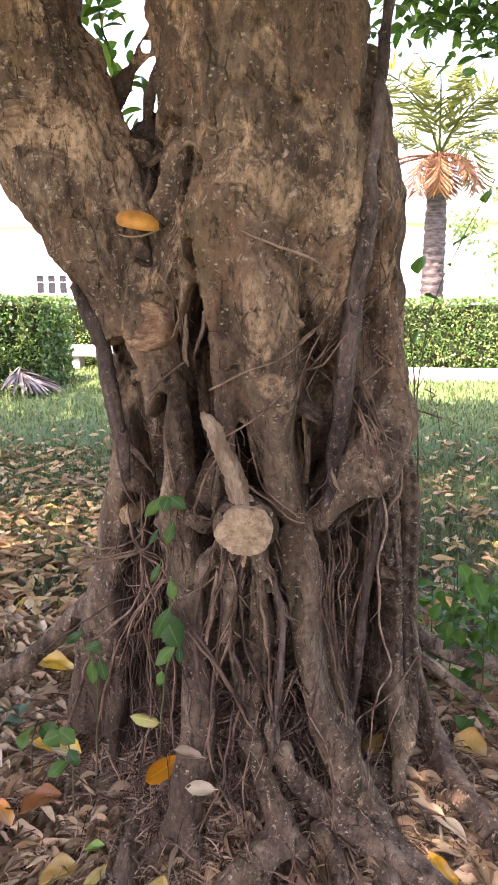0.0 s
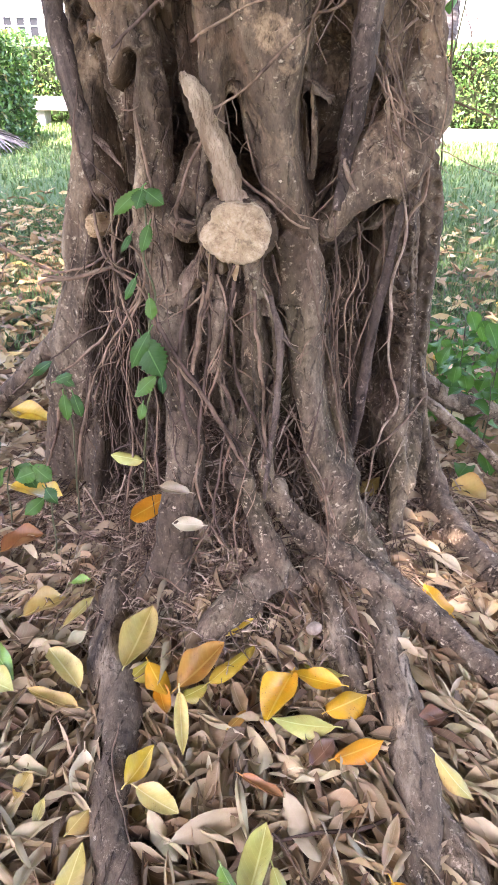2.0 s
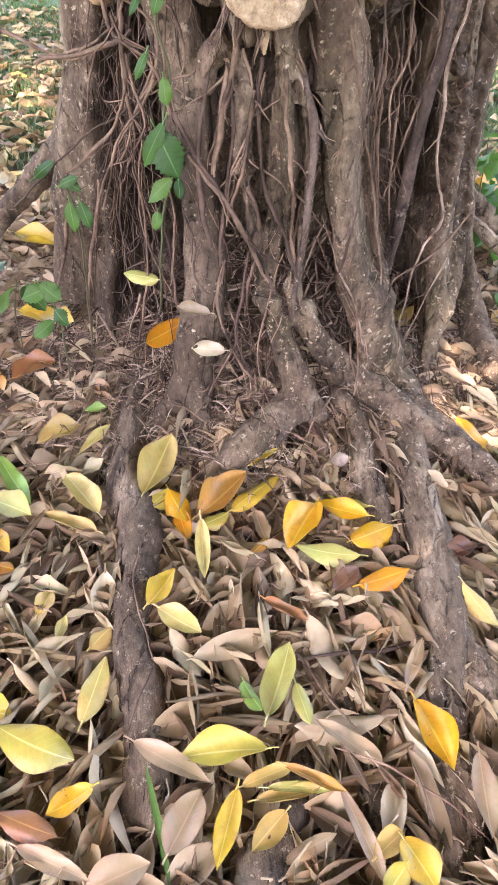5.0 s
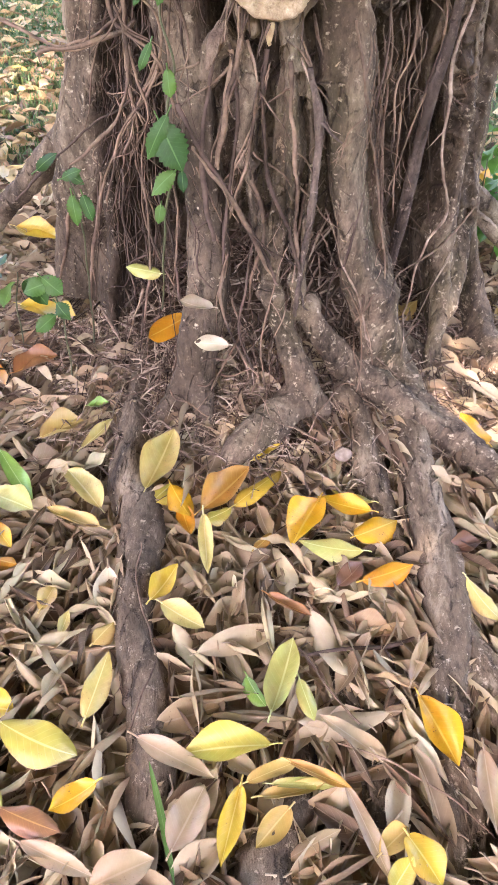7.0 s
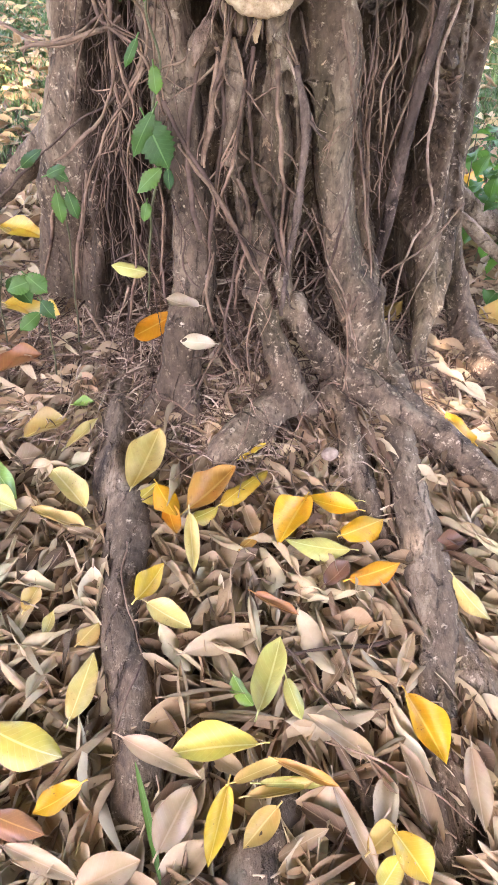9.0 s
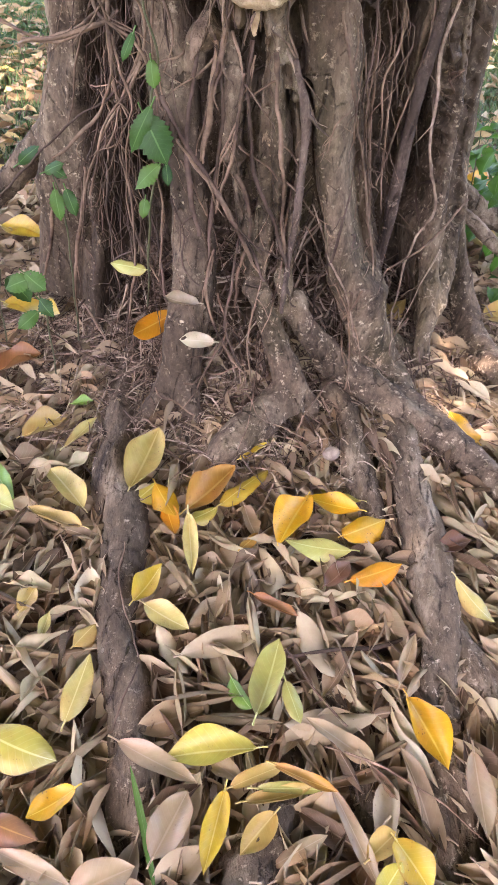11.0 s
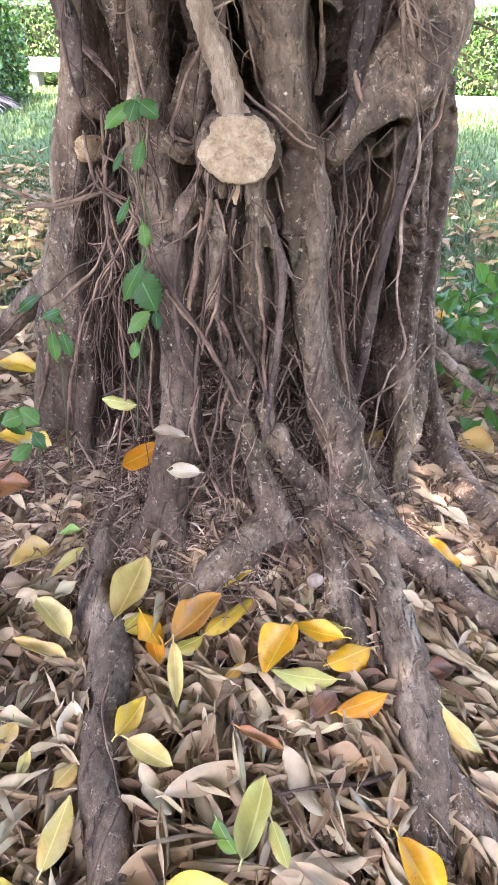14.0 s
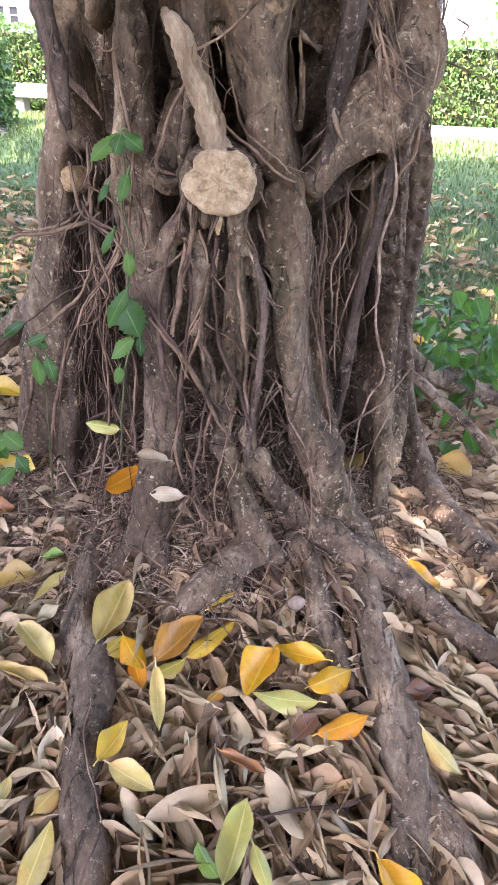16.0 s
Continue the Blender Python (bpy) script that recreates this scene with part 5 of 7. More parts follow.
torn_strip([(-0.102, -0.295, 1.375, 0.0025), (-0.104, -0.295, 1.325, 0.0042), (-0.109, -0.295, 1.285, 0.0036), (-0.101, -0.295, 1.255, 0.0015)])
torn_strip([(-0.052, -0.300, 1.382, 0.003), (-0.062, -0.300, 1.343, 0.0055), (-0.078, -0.300, 1.303, 0.0042), (-0.084, -0.300, 1.275, 0.0015)])
aerial_root([(-0.168, -0.300, 1.465, 0.0019), (-0.130, -0.300, 1.414, 0.0025), (-0.119, -0.300, 1.369, 0.0025), (-0.134, -0.300, 1.323, 0.0019)], None, 1.0)


def hanging_roots():
    """Fine roots in the hollows between the legs: some single, the rest one tangle."""
    dice = random.Random(11)
    zones = ((-0.32, -0.13, 0.95, 0.22, 150, 0.0), (0.20, 0.42, 0.95, 0.1, 44, -0.07), (-0.08, 0.22, 0.84, 0.12, 16, -0.02),
             (0.28, 0.48, 1.4, 0.75, 30, 0.012), (-0.12, 0.0, 1.3, 0.95, 8, -0.01), (0.15, 0.45, 1.6, 1.2, 24, 0.016), (-0.2, 0.28, 0.6, 0.2, 26, -0.03))
    tangle = bmesh.new()
    for x0, x1, top, low, count, out in zones:
        for k in range(count):
            x = dice.uniform(x0, x1)
            z = top - dice.random() ** 1.3 * (top - low) * 0.8
            length = dice.choice((0.06, 0.12, 0.2, 0.3, 0.42)) * dice.uniform(0.8, 1.3)
            lean = dice.gauss(0, 0.6) if length < 0.2 else dice.gauss(0, 0.24)
            r = dice.choice((0.0006, 0.0008, 0.001, 0.0013, 0.002))
            points, depth = [], out + dice.uniform(-0.045, 0.02)
            swing = dice.gauss(0, 0.014)
            for i in range(6):
                zz = max(z - length * i / 5, ground_height(x, -0.3) - 0.01)
                xx = x + lean * length * i / 5 + swing * math.sin(i * 1.3) + dice.gauss(0, 0.006)
                points.append((xx, trunk_front(xx, zz, depth) + dice.gauss(0, 0.008), zz, r * (1 - 0.12 * i)))
                if zz > z - length * i / 5:
                    break
            if len(points) < 3:
                continue
            if k % 4 == 0:
                aerial_root(points)
            else:
                tube(tangle, points, 5, 5, 0.3, 0, k, 0.006)
    tagged(part("root_tangle", tangle, DARK_ROOT, tree, "tangle of hair-thin brown roots"), kind="stuff")


hanging_roots()


def rough_disc(centre, way, radius, thick, material, name, label, squash=1.0, seed=0.0, dome=0.0, uneven=0.24):
    """A sawn face with an uneven rim."""
    bm = bmesh.new()
    turn = Vector(way).normalized().to_track_quat("Z", "Y").to_matrix()
    rings = []
    for f, h in ((1.0, -thick), (1.02, -0.2 * thick), (0.94, 0.0), (0.82, dome * 0.3), (0.76, dome * 0.4), (0.7, dome * 0.5), (0.62, dome * 0.6), (0.55, dome * 0.7), (0.47, dome * 0.75), (0.4, dome * 0.8), (0.32, dome * 0.9), (0.25, dome), (0.1, dome)):
        ring = []
        for k in range(96):
            a = 2 * math.pi * k / 96
            wob = 1 + uneven * noise.noise(Vector((math.cos(a) * 1.4, math.sin(a) * 1.4, seed))) + 0.05 * noise.noise(Vector((math.cos(a) * 4, math.sin(a) * 4, seed))) + 0.035 * noise.noise(Vector((math.cos(a) * 14, math.sin(a) * 14, seed)))
            v = Vector((math.cos(a) * radius * f * wob, math.sin(a) * radius * f * wob * squash, h + 0.005 * noise.noise(Vector((math.cos(a) * f * 5, math.sin(a) * f * 5, seed + 3))) + 0.0035 * noise.noise(Vector((math.cos(a) * f * 14, math.sin(a) * f * 14, seed))) + 0.002 * noise.noise(Vector((math.cos(a) * f * 33, math.sin(a) * f * 33, seed)))))
            ring.append(bm.verts.new(Vector(centre) + turn @ v))
        rings.append(ring)
    for a, b in zip(rings, rings[1:]):
        for k in range(96):
            bm.faces.new((a[k], a[(k + 1) % 96], b[(k + 1) % 96], b[k]))
    bm.faces.new(rings[-1])
    return part(name, bm, material, tree, label)


def broken_branch():
    bm = bmesh.new()
    tube(bm, BROKEN, 36, 24, 0.32, 0.05, 3.0, 0.006, 0.8)
    part("broken_branch", bm, BARE_WOOD, tree, "torn tan stump of a small branch")


broken_branch()


def splinters():
    """Short torn ends round the cut stub."""
    for x, z, dx, dz, r, out in ((-0.045, 0.82, -0.022, -0.06, 0.0085, 0.04), (0.037, 0.845, 0.002, -0.042, 0.0055, 0.05), (0.105, 0.835, 0.02, -0.05, 0.003, 0.03), (0.252, 0.99, -0.008, -0.05, 0.003, 0.0), (0.246, 0.975, 0.026, -0.045, 0.003, 0.0)):
        bm = bmesh.new()
        y = trunk_front(x, z, out)
        tube(bm, [(x, y + 0.02, z, r), (x + dx * 0.5, y - 0.012, z + dz * 0.5, r * 0.95), (x + dx, y - 0.02, z + dz, r * 0.4)], 14, 8, 0.6, 0.15, x * 50, 0.004, 0.6)
        part("splinter", bm, SPLINTER if 0.0031 < r < 0.0065 else TORN, tree, "torn pale wood splinter")


splinters()


def stub_fringe():
    """Short torn fibres that hang from the stub's lower rim."""
    dice = random.Random(14)
    for k in range(22):
        a = radians(dice.uniform(195, 350))
        x, z = 0.045 + 0.07 * math.cos(a), 0.90 + 0.062 * math.sin(a)
        length, lean = dice.uniform(0.02, 0.075), dice.gauss(0.1 * math.cos(a), 0.25)
        y = -0.405 + dice.uniform(0.0, 0.03)
        bm = bmesh.new()
        tube(bm, [(x, y, z, dice.uniform(0.0012, 0.003)), (x + lean * length * 0.5, y - 0.006, z - length * 0.5, 0.0014), (x + lean * length, y + dice.gauss(0, 0.006), z - length, 0.0007)], 6, 5, 0.4, 0, k, 0.004)
        part("fibre", bm, dice.choice((TORN, DARK_ROOT, THIN_ROOT)), tree)


stub_fringe()
rough_disc((0.045, -0.418, 0.900), (0.0, -1, 0.12), 0.064, 0.05, SAWN, "cut_face", "pale rough sawn face of a cut stub", 0.86, 1.0)
rough_disc((-0.212, -0.270, 1.345), (-0.35, -1, 0.12), 0.062, 0.06, OLD_CUT, "cut_face", "old reddish cut face of a lost limb", 0.98, 4.0, -0.008, 0.08)
rough_disc((-0.292, -0.205, 0.858), (-0.3, -1, 0.1), 0.017, 0.06, SPLINTER, "cut_face", "small pale cut face", 1.5, 7.0, 0.0, 0.1)


# ---- fallen leaves ----
BRIGHT = []


def bright_leaf(x, y, lift, heading, length, width, tone, tilt=0.0):
    dice = random.Random(round(x * 991 + y * 577))
    if tone not in ("tan", "mauve", "white", "grey"):
        BRIGHT.append((x, y, length * 0.45))
    cup = dice.uniform(0.6, 1.4)
    v, f, uv = leaf_shape(length * 0.97, width * (0.5 + 0.5 * cup / math.sin(cup)), 16, 6, cup * dice.choice((1, 1, -1)), dice.uniform(-0.9, 0.5), dice.uniform(-0.5, 0.5), 0.3, 0.7, length * 0.12, x * 9)
    mesh = mesh_from("fallen_leaf", v, f, uv, TONE_MATS[tone])
    ob = mesh_part("fallen_leaf", mesh, None)
    ob.location = (x, y, ground_height(x, y) + lift + 0.018)
    ob.rotation_euler = (dice.gauss(0, 0.10) + radians(tilt), dice.gauss(0, 0.06), radians(heading + 180))
    words = {"yellow": "bright yellow", "lemon": "lemon-yellow", "pale": "pale yellow", "gold": "golden yellow", "orange": "orange", "ochre": "dull ochre",
             "mottled": "yellow mottled", "spotted": "orange brown-spotted", "rust": "rust-brown", "lime": "yellow-green", "green": "green", "white": "bleached white", "tan": "dry tan-brown", "mauve": "dark purplish-brown", "grey": "grey dried"}[tone]
    return tagged(ob, words + " fallen fig leaf lying on the dry litter", "leaf", "fallen leaves")


bright_leaf(-0.143, -0.631, 0.044, -98, 0.181, 0.079, "mottled")
bright_leaf(-0.125, -0.709, 0.038, -121, 0.063, 0.051, "lemon")
bright_leaf(-0.081, -0.735, 0.050, 124, 0.101, 0.053, "gold")
bright_leaf(-0.063, -0.777, 0.044, 113, 0.096, 0.035, "orange")
bright_leaf(-0.014, -0.836, 0.056, 103, 0.146, 0.032, "pale")
bright_leaf(0.002, -0.686, 0.044, -120, 0.162, 0.079, "spotted")
bright_leaf(-0.003, -0.744, 0.038, -143, 0.059, 0.041, "lemon")
bright_leaf(0.067, -0.664, 0.044, -125, 0.153, 0.046, "yellow")
bright_leaf(0.076, -0.569, 0.038, -139, 0.078, 0.025, "yellow")
bright_leaf(0.167, -0.746, 0.056, 70, 0.141, 0.075, "gold")
bright_leaf(0.240, -0.689, 0.044, -18, 0.119, 0.046, "gold")
bright_leaf(0.257, -0.659, 0.038, -21, 0.092, 0.029, "lemon")
bright_leaf(0.304, -0.741, 0.044, -143, 0.107, 0.067, "gold")
bright_leaf(0.216, -0.803, 0.050, -2, 0.128, 0.047, "lime")
bright_leaf(0.322, -0.850, 0.050, -152, 0.108, 0.049, "orange")
bright_leaf(-0.073, -0.926, 0.050, -112, 0.093, 0.048, "yellow")
bright_leaf(-0.030, -0.983, 0.044, 156, 0.096, 0.046, "pale")
bright_leaf(-0.282, -0.718, 0.050, -44, 0.135, 0.062, "pale")
bright_leaf(-0.278, -0.801, 0.050, -16, 0.124, 0.039, "ochre")
bright_leaf(-0.429, -0.701, 0.050, 134, 0.162, 0.041, "green")
bright_leaf(-0.419, -0.759, 0.044, 160, 0.112, 0.067, "lime")
bright_leaf(-0.382, -0.547, 0.044, -142, 0.105, 0.071, "ochre")
bright_leaf(-0.293, -0.568, 0.050, -110, 0.120, 0.028, "pale")
bright_leaf(-0.409, -0.843, 0.044, 137, 0.092, 0.035, "gold")
bright_leaf(-0.386, -0.900, 0.038, 171, 0.064, 0.042, "orange")
bright_leaf(-0.271, -0.975, 0.044, -99, 0.058, 0.034, "ochre")
bright_leaf(-0.228, -1.019, 0.038, -91, 0.053, 0.021, "pale")
bright_leaf(-0.158, -1.027, 0.038, -116, 0.055, 0.039, "ochre")
bright_leaf(-0.140, -1.124, 0.050, -92, 0.122, 0.043, "mottled")
bright_leaf(-0.199, -1.224, 0.050, 165, 0.143, 0.066, "lemon")
bright_leaf(-0.125, -1.293, 0.050, 38, 0.075, 0.040, "gold")
bright_leaf(-0.175, -1.330, 0.050, 167, 0.101, 0.039, "rust")
bright_leaf(-0.283, -1.177, 0.044, 179, 0.054, 0.053, "yellow")
bright_leaf(-0.239, -1.320, 0.044, -168, 0.041, 0.070, "lemon")
bright_leaf(0.076, -1.199, 0.056, 12, 0.138, 0.059, "lemon")
bright_leaf(0.097, -1.300, 0.050, 83, 0.111, 0.036, "yellow")
bright_leaf(0.154, -1.295, 0.044, 53, 0.073, 0.043, "ochre")
bright_leaf(0.147, -1.222, 0.050, -151, 0.087, 0.027, "ochre")
bright_leaf(0.213, -1.225, 0.062, 165, 0.098, 0.023, "spotted")
bright_leaf(0.193, -1.237, 0.056, -175, 0.098, 0.020, "lime")
bright_leaf(0.179, -1.248, 0.050, -162, 0.102, 0.027, "ochre")
bright_leaf(0.150, -1.081, 0.056, -101, 0.136, 0.059, "lime")
bright_leaf(0.109, -1.103, 0.044, 128, 0.061, 0.036, "green")
bright_leaf(0.189, -1.108, 0.050, 113, 0.074, 0.029, "lime")
bright_leaf(0.388, -1.134, 0.056, 116, 0.119, 0.060, "gold")
bright_leaf(0.319, -1.291, 0.044, -135, 0.059, 0.037, "ochre")
bright_leaf(0.356, -1.312, 0.050, 126, 0.074, 0.050, "yellow")
bright_leaf(0.326, -1.335, 0.056, -124, 0.053, 0.034, "lemon")
bright_leaf(0.487, -0.896, 0.050, 123, 0.107, 0.035, "pale")
bright_leaf(0.520, -0.444, 0.050, -64, 0.115, 0.062, "gold")
bright_leaf(0.465, -0.773, 0.050, -156, 0.078, 0.044, "mauve")
bright_leaf(0.149, -0.946, 0.050, 157, 0.091, 0.028, "rust")
bright_leaf(0.254, -0.860, 0.044, -128, 0.073, 0.041, "mauve")
bright_leaf(0.090, -0.802, 0.044, -121, 0.058, 0.026, "spotted")
bright_leaf(0.038, -1.300, 0.050, -108, 0.100, 0.054, "tan")
bright_leaf(0.003, -1.223, 0.056, 161, 0.132, 0.037, "tan")
bright_leaf(-0.035, -1.376, 0.050, -150, 0.090, 0.052, "tan")
bright_leaf(0.454, -1.213, 0.050, 92, 0.121, 0.037, "tan")
bright_leaf(0.366, -1.019, 0.050, -108, 0.101, 0.025, "tan")
bright_leaf(0.284, -1.285, 0.044, 118, 0.141, 0.025, "tan")
bright_leaf(-0.124, -1.372, 0.050, 165, 0.120, 0.028, "tan")
bright_leaf(0.212, -1.308, 0.044, -147, 0.088, 0.025, "tan")
bright_leaf(-0.746, 0.350, 0.044, 159, 0.200, 0.095, "yellow")
bright_leaf(-0.225, -0.33, 0.272, -10, 0.085, 0.040, "lime", -30)
bright_leaf(-0.530, -0.174, 0.075, 165, 0.175, 0.095, "yellow")
bright_leaf(-0.508, -0.347, 0.056, -138, 0.115, 0.08, "rust")
bright_leaf(0.367, -0.087, 0.044, -127, 0.145, 0.060, "ochre")
bright_leaf(-0.318, -0.473, 0.044, -159, 0.050, 0.030, "green")
bright_leaf(-0.606, -0.375, 0.044, 135, 0.141, 0.054, "orange")
bright_leaf(0.700, 0.500, 0.044, 106, 0.200, 0.095, "pale")
bright_leaf(0.681, 0.024, 0.044, 126, 0.130, 0.095, "ochre")
bright_leaf(0.752, 1.001, 0.044, 100, 0.200, 0.087, "gold")
bright_leaf(0.872, 0.577, 0.038, 115, 0.195, 0.095, "lime")
bright_leaf(-0.060, -0.45, 0.195, 5, 0.075, 0.036, "white", -40)
bright_leaf(-0.086, -0.45, 0.283, -22, 0.085, 0.036, "grey", -25)
bright_leaf(-0.175, -0.36, 0.15, 52, 0.125, 0.055, "orange", -45)


def litter():
    """Dry leaves: the nearest as pieces of the litter, the others in one mesh."""
    dice = random.Random(5)
    shapes = [leaf_shape(dice.uniform(0.095, 0.16), dice.uniform(0.036, 0.062), 11, 4, dice.choice((-1, 1, 1, 1)) * dice.uniform(1.1, 3.3),
                         dice.uniform(-1.2, 0.9), dice.gauss(0, 0.7), dice.uniform(0.2, 0.8), 1.1, dice.choice((0.0, 0.012, 0.02)), k) for k in range(48)]
    bed = empty("leaf_litter", (0, 0, 0), "thick bed of dry curled brown fig leaves round the roots", "leaf litter", kind="stuff")
    matrices, picks, singles = [], [], 0
    meshes = {}
    for n in range(10500):
        x, y = dice.uniform(-1.15, 1.25), dice.uniform(-1.62, 0.75)
        if ((x - 0.02) / 0.42) ** 2 + ((y - 0.45) / 0.3) ** 2 < 1 or ((x - 0.02) / 0.44) ** 2 + ((y - 0.02) / 0.29) ** 2 < 1:
            continue
        if (x / 0.50) ** 2 + ((y - 0.02) / 0.46) ** 2 < 1 and dice.random() < 0.72:
            continue
        layer = dice.random()
        off_root = True
        for line in ROOT_LINES:
            gap = np.hypot(line[:, 0] - x, line[:, 1] - y) - line[:, 3] * 0.7
            if gap.min() < 0.0 and dice.random() < 0.9:
                off_root = False
                break
        if not off_root:
            continue
        z = ground_height(x, y) + 0.004 + 0.05 * layer
        steep, tip_up = dice.gauss(0, 0.16), dice.gauss(0, 0.30)
        if any((x - bx) ** 2 + (y - by) ** 2 < (reach + 0.02) ** 2 for bx, by, reach in BRIGHT):
            z, steep, tip_up = z - 0.026 * layer, steep * 0.35, tip_up * 0.4
        m = turned((x, y, z), tip_up, steep, dice.choice((dice.uniform(0, 2 * math.pi), math.atan2(y - 0.1, x) + dice.gauss(0, 0.55) + dice.choice((0, math.pi)))), dice.triangular(0.65, 1.25, 0.95))
        k = dice.randrange(len(shapes))
        matrices.append(m)
        picks.append(k)
    # whole leaves that lie on top, well apart
    tops = []
    for n in range(60000):
        x, y = dice.uniform(-0.85, 1.0), dice.uniform(-1.58, -0.36)
        if any(abs(x - a) < 0.045 and abs(y - b) < 0.045 and (x - a) ** 2 + (y - b) ** 2 < 0.0019 for a, b in tops):
            continue
        if any(np.hypot(line[:, 0] - x, line[:, 1] - y).min() < 0.07 for line in ROOT_LINES):
            continue
        if any((x - bx) ** 2 + (y - by) ** 2 < (reach * 1.05) ** 2 for bx, by, reach in BRIGHT):
            continue
        tops.append((x, y))
        if len(tops) > 760:
            break
    for x, y in tops:
        k = dice.randrange(len(shapes))
        m = turned((x, y, ground_height(x, y) + dice.uniform(0.044, 0.058)), dice.gauss(0, 0.25), dice.gauss(0, 0.12), dice.choice((dice.uniform(0, 2 * math.pi), math.atan2(y - 0.1, x) + dice.gauss(0, 0.5))), dice.uniform(0.62, 0.98))
        if singles < 300 and -0.45 < x < 0.65 and -1.4 < y < -0.45:
            singles += 1
            if k not in meshes:
                v, f, uv = shapes[k]
                meshes[k] = mesh_from("leaf", v, f, uv, DRY_LEAF_PIECE)
                meshes[k].polygons.foreach_set("use_smooth", np.ones(len(meshes[k].polygons), bool))
            ob = new("leaf", meshes[k])
            ob.matrix_world = Matrix(m.tolist())
            ob.parent = bed
        else:
            matrices.append(m)
            picks.append(k)
    mesh = gather("litter_leaves", shapes, matrices, picks, DRY_LEAF)
    tagged(mesh_part("litter_leaves", mesh, None, bed), kind="stuff")
    # thinner litter further out
    few = [leaf_shape(dice.uniform(0.09, 0.14), dice.uniform(0.035, 0.055), 3, 2, dice.uniform(0.4, 1.2), dice.uniform(-0.9, 0.7), dice.uniform(-0.8, 0.8), 0.2) for k in range(10)]
    matrices, picks = [], []
    for n in range(32000):
        x, y = dice.uniform(-4.5, 3.5), dice.uniform(-1.9, 7.0)
        if -1.1 < x < 1.2 and -1.6 < y < 0.7:
            continue
        if (x > 0.7 or y > 4.0) and dice.random() < 0.75:
            continue
        reach = math.hypot(x, y)
        if dice.random() < (reach - 2.4) / 3.6 + 0.25 * noise.noise(Vector((x * 0.9, y * 0.9, 4))):
            continue
        matrices.append(turned((x, y, ground_height(x, y) + dice.uniform(0.005, 0.035)), dice.gauss(0, 0.35), dice.gauss(0, 0.3), dice.uniform(0, 6.28), dice.uniform(0.8, 1.2)))
        picks.append(dice.randrange(len(few)))
    outer = random.Random(77)
    for n in range(9000):
        x, y = outer.uniform(-7.5, 6.0), outer.uniform(-5.5, 7.0)
        past = max(-1.9 - y, 0.0, -4.5 - x, x - 3.5)
        if past == 0.0 or outer.random() < 0.15 + past / 2.6 + 0.3 * noise.noise(Vector((x * 0.9, y * 0.9, 4))) + (0.6 if x > 0.7 else 0.0):
            continue
        matrices.append(turned((x, y, ground_height(x, y) + outer.uniform(0.005, 0.03)), outer.gauss(0, 0.35), outer.gauss(0, 0.3), outer.uniform(0, 6.28), outer.uniform(0.8, 1.2)))
        picks.append(outer.randrange(len(few)))
    mesh = gather("far_litter", few, matrices, picks, FAR_LEAF)
    tagged(mesh_part("far_litter", mesh, None), "scattered dry brown and yellow leaves on the lawn", "leaf litter", kind="stuff")


litter()


def rootlet_material():
    n = Nodes("rootlet", 0.85)
    chance = n.add("ShaderNodeNewGeometry").outputs["Random Per Island"]
    col = n.ramp(chance, (0.0, (0.035, 0.022, 0.014)), (0.35, (0.13, 0.085, 0.055)), (0.7, (0.30, 0.205, 0.135)), (1.0, (0.48, 0.36, 0.25)))
    n.colour(n.mix(n.ramp(n.noise(90, 4, 0.7), (0.35, 0.5), (0.6, 0.0)), col, (0.05, 0.032, 0.02)))
    return n.mat


def twigs():
    dice = random.Random(21)
    bm = bmesh.new()
    for n in range(4200):
        a = dice.uniform(0, 2 * math.pi)
        reach = dice.triangular(0.25, 0.75, 0.48)
        x, y = 0.02 + reach * math.cos(a) * 1.1, 0.02 + reach * math.sin(a)
        turn, length = dice.uniform(0, 6.28), dice.uniform(0.05, 0.2)
        if y > 0.4:
            continue
        points = []
        for i in range(4):
            px, py = x + math.cos(turn) * length * (i / 3 - 0.5), y + math.sin(turn) * length * (i / 3 - 0.5)
            points.append((px, py, ground_height(px, py) + 0.034 + dice.uniform(0, 0.035), dice.choice((0.0006, 0.0008, 0.001, 0.0014, 0.0022))))
        tube(bm, points, 5, 4, 0.3, 0, n, 0.005)
    for n in range(900):                      # debris in the hollows behind the legs
        x, y = dice.uniform(-0.4, 0.42), dice.uniform(-0.36, 0.12)
        turn, rise, length = dice.uniform(0, 6.28), dice.gauss(0, 0.8), dice.uniform(0.05, 0.16)
        base = ground_height(x, y) + dice.uniform(0.01, 0.07)
        points = [(x + math.cos(turn) * length * (i / 3 - 0.5), y + math.sin(turn) * length * (i / 3 - 0.5), base + max(-0.02, rise * length * (i / 3 - 0.2)), dice.choice((0.0008, 0.0012, 0.0018, 0.003))) for i in range(4)]
        tube(bm, points, 5, 4, 0.3, 0, n, 0.006)
    tagged(part("rootlets", bm, rootlet_material(), None), "fine dry rootlets and twigs matted round the trunk's foot", "rootlets", kind="stuff")


twigs()

# ---- lawn ----


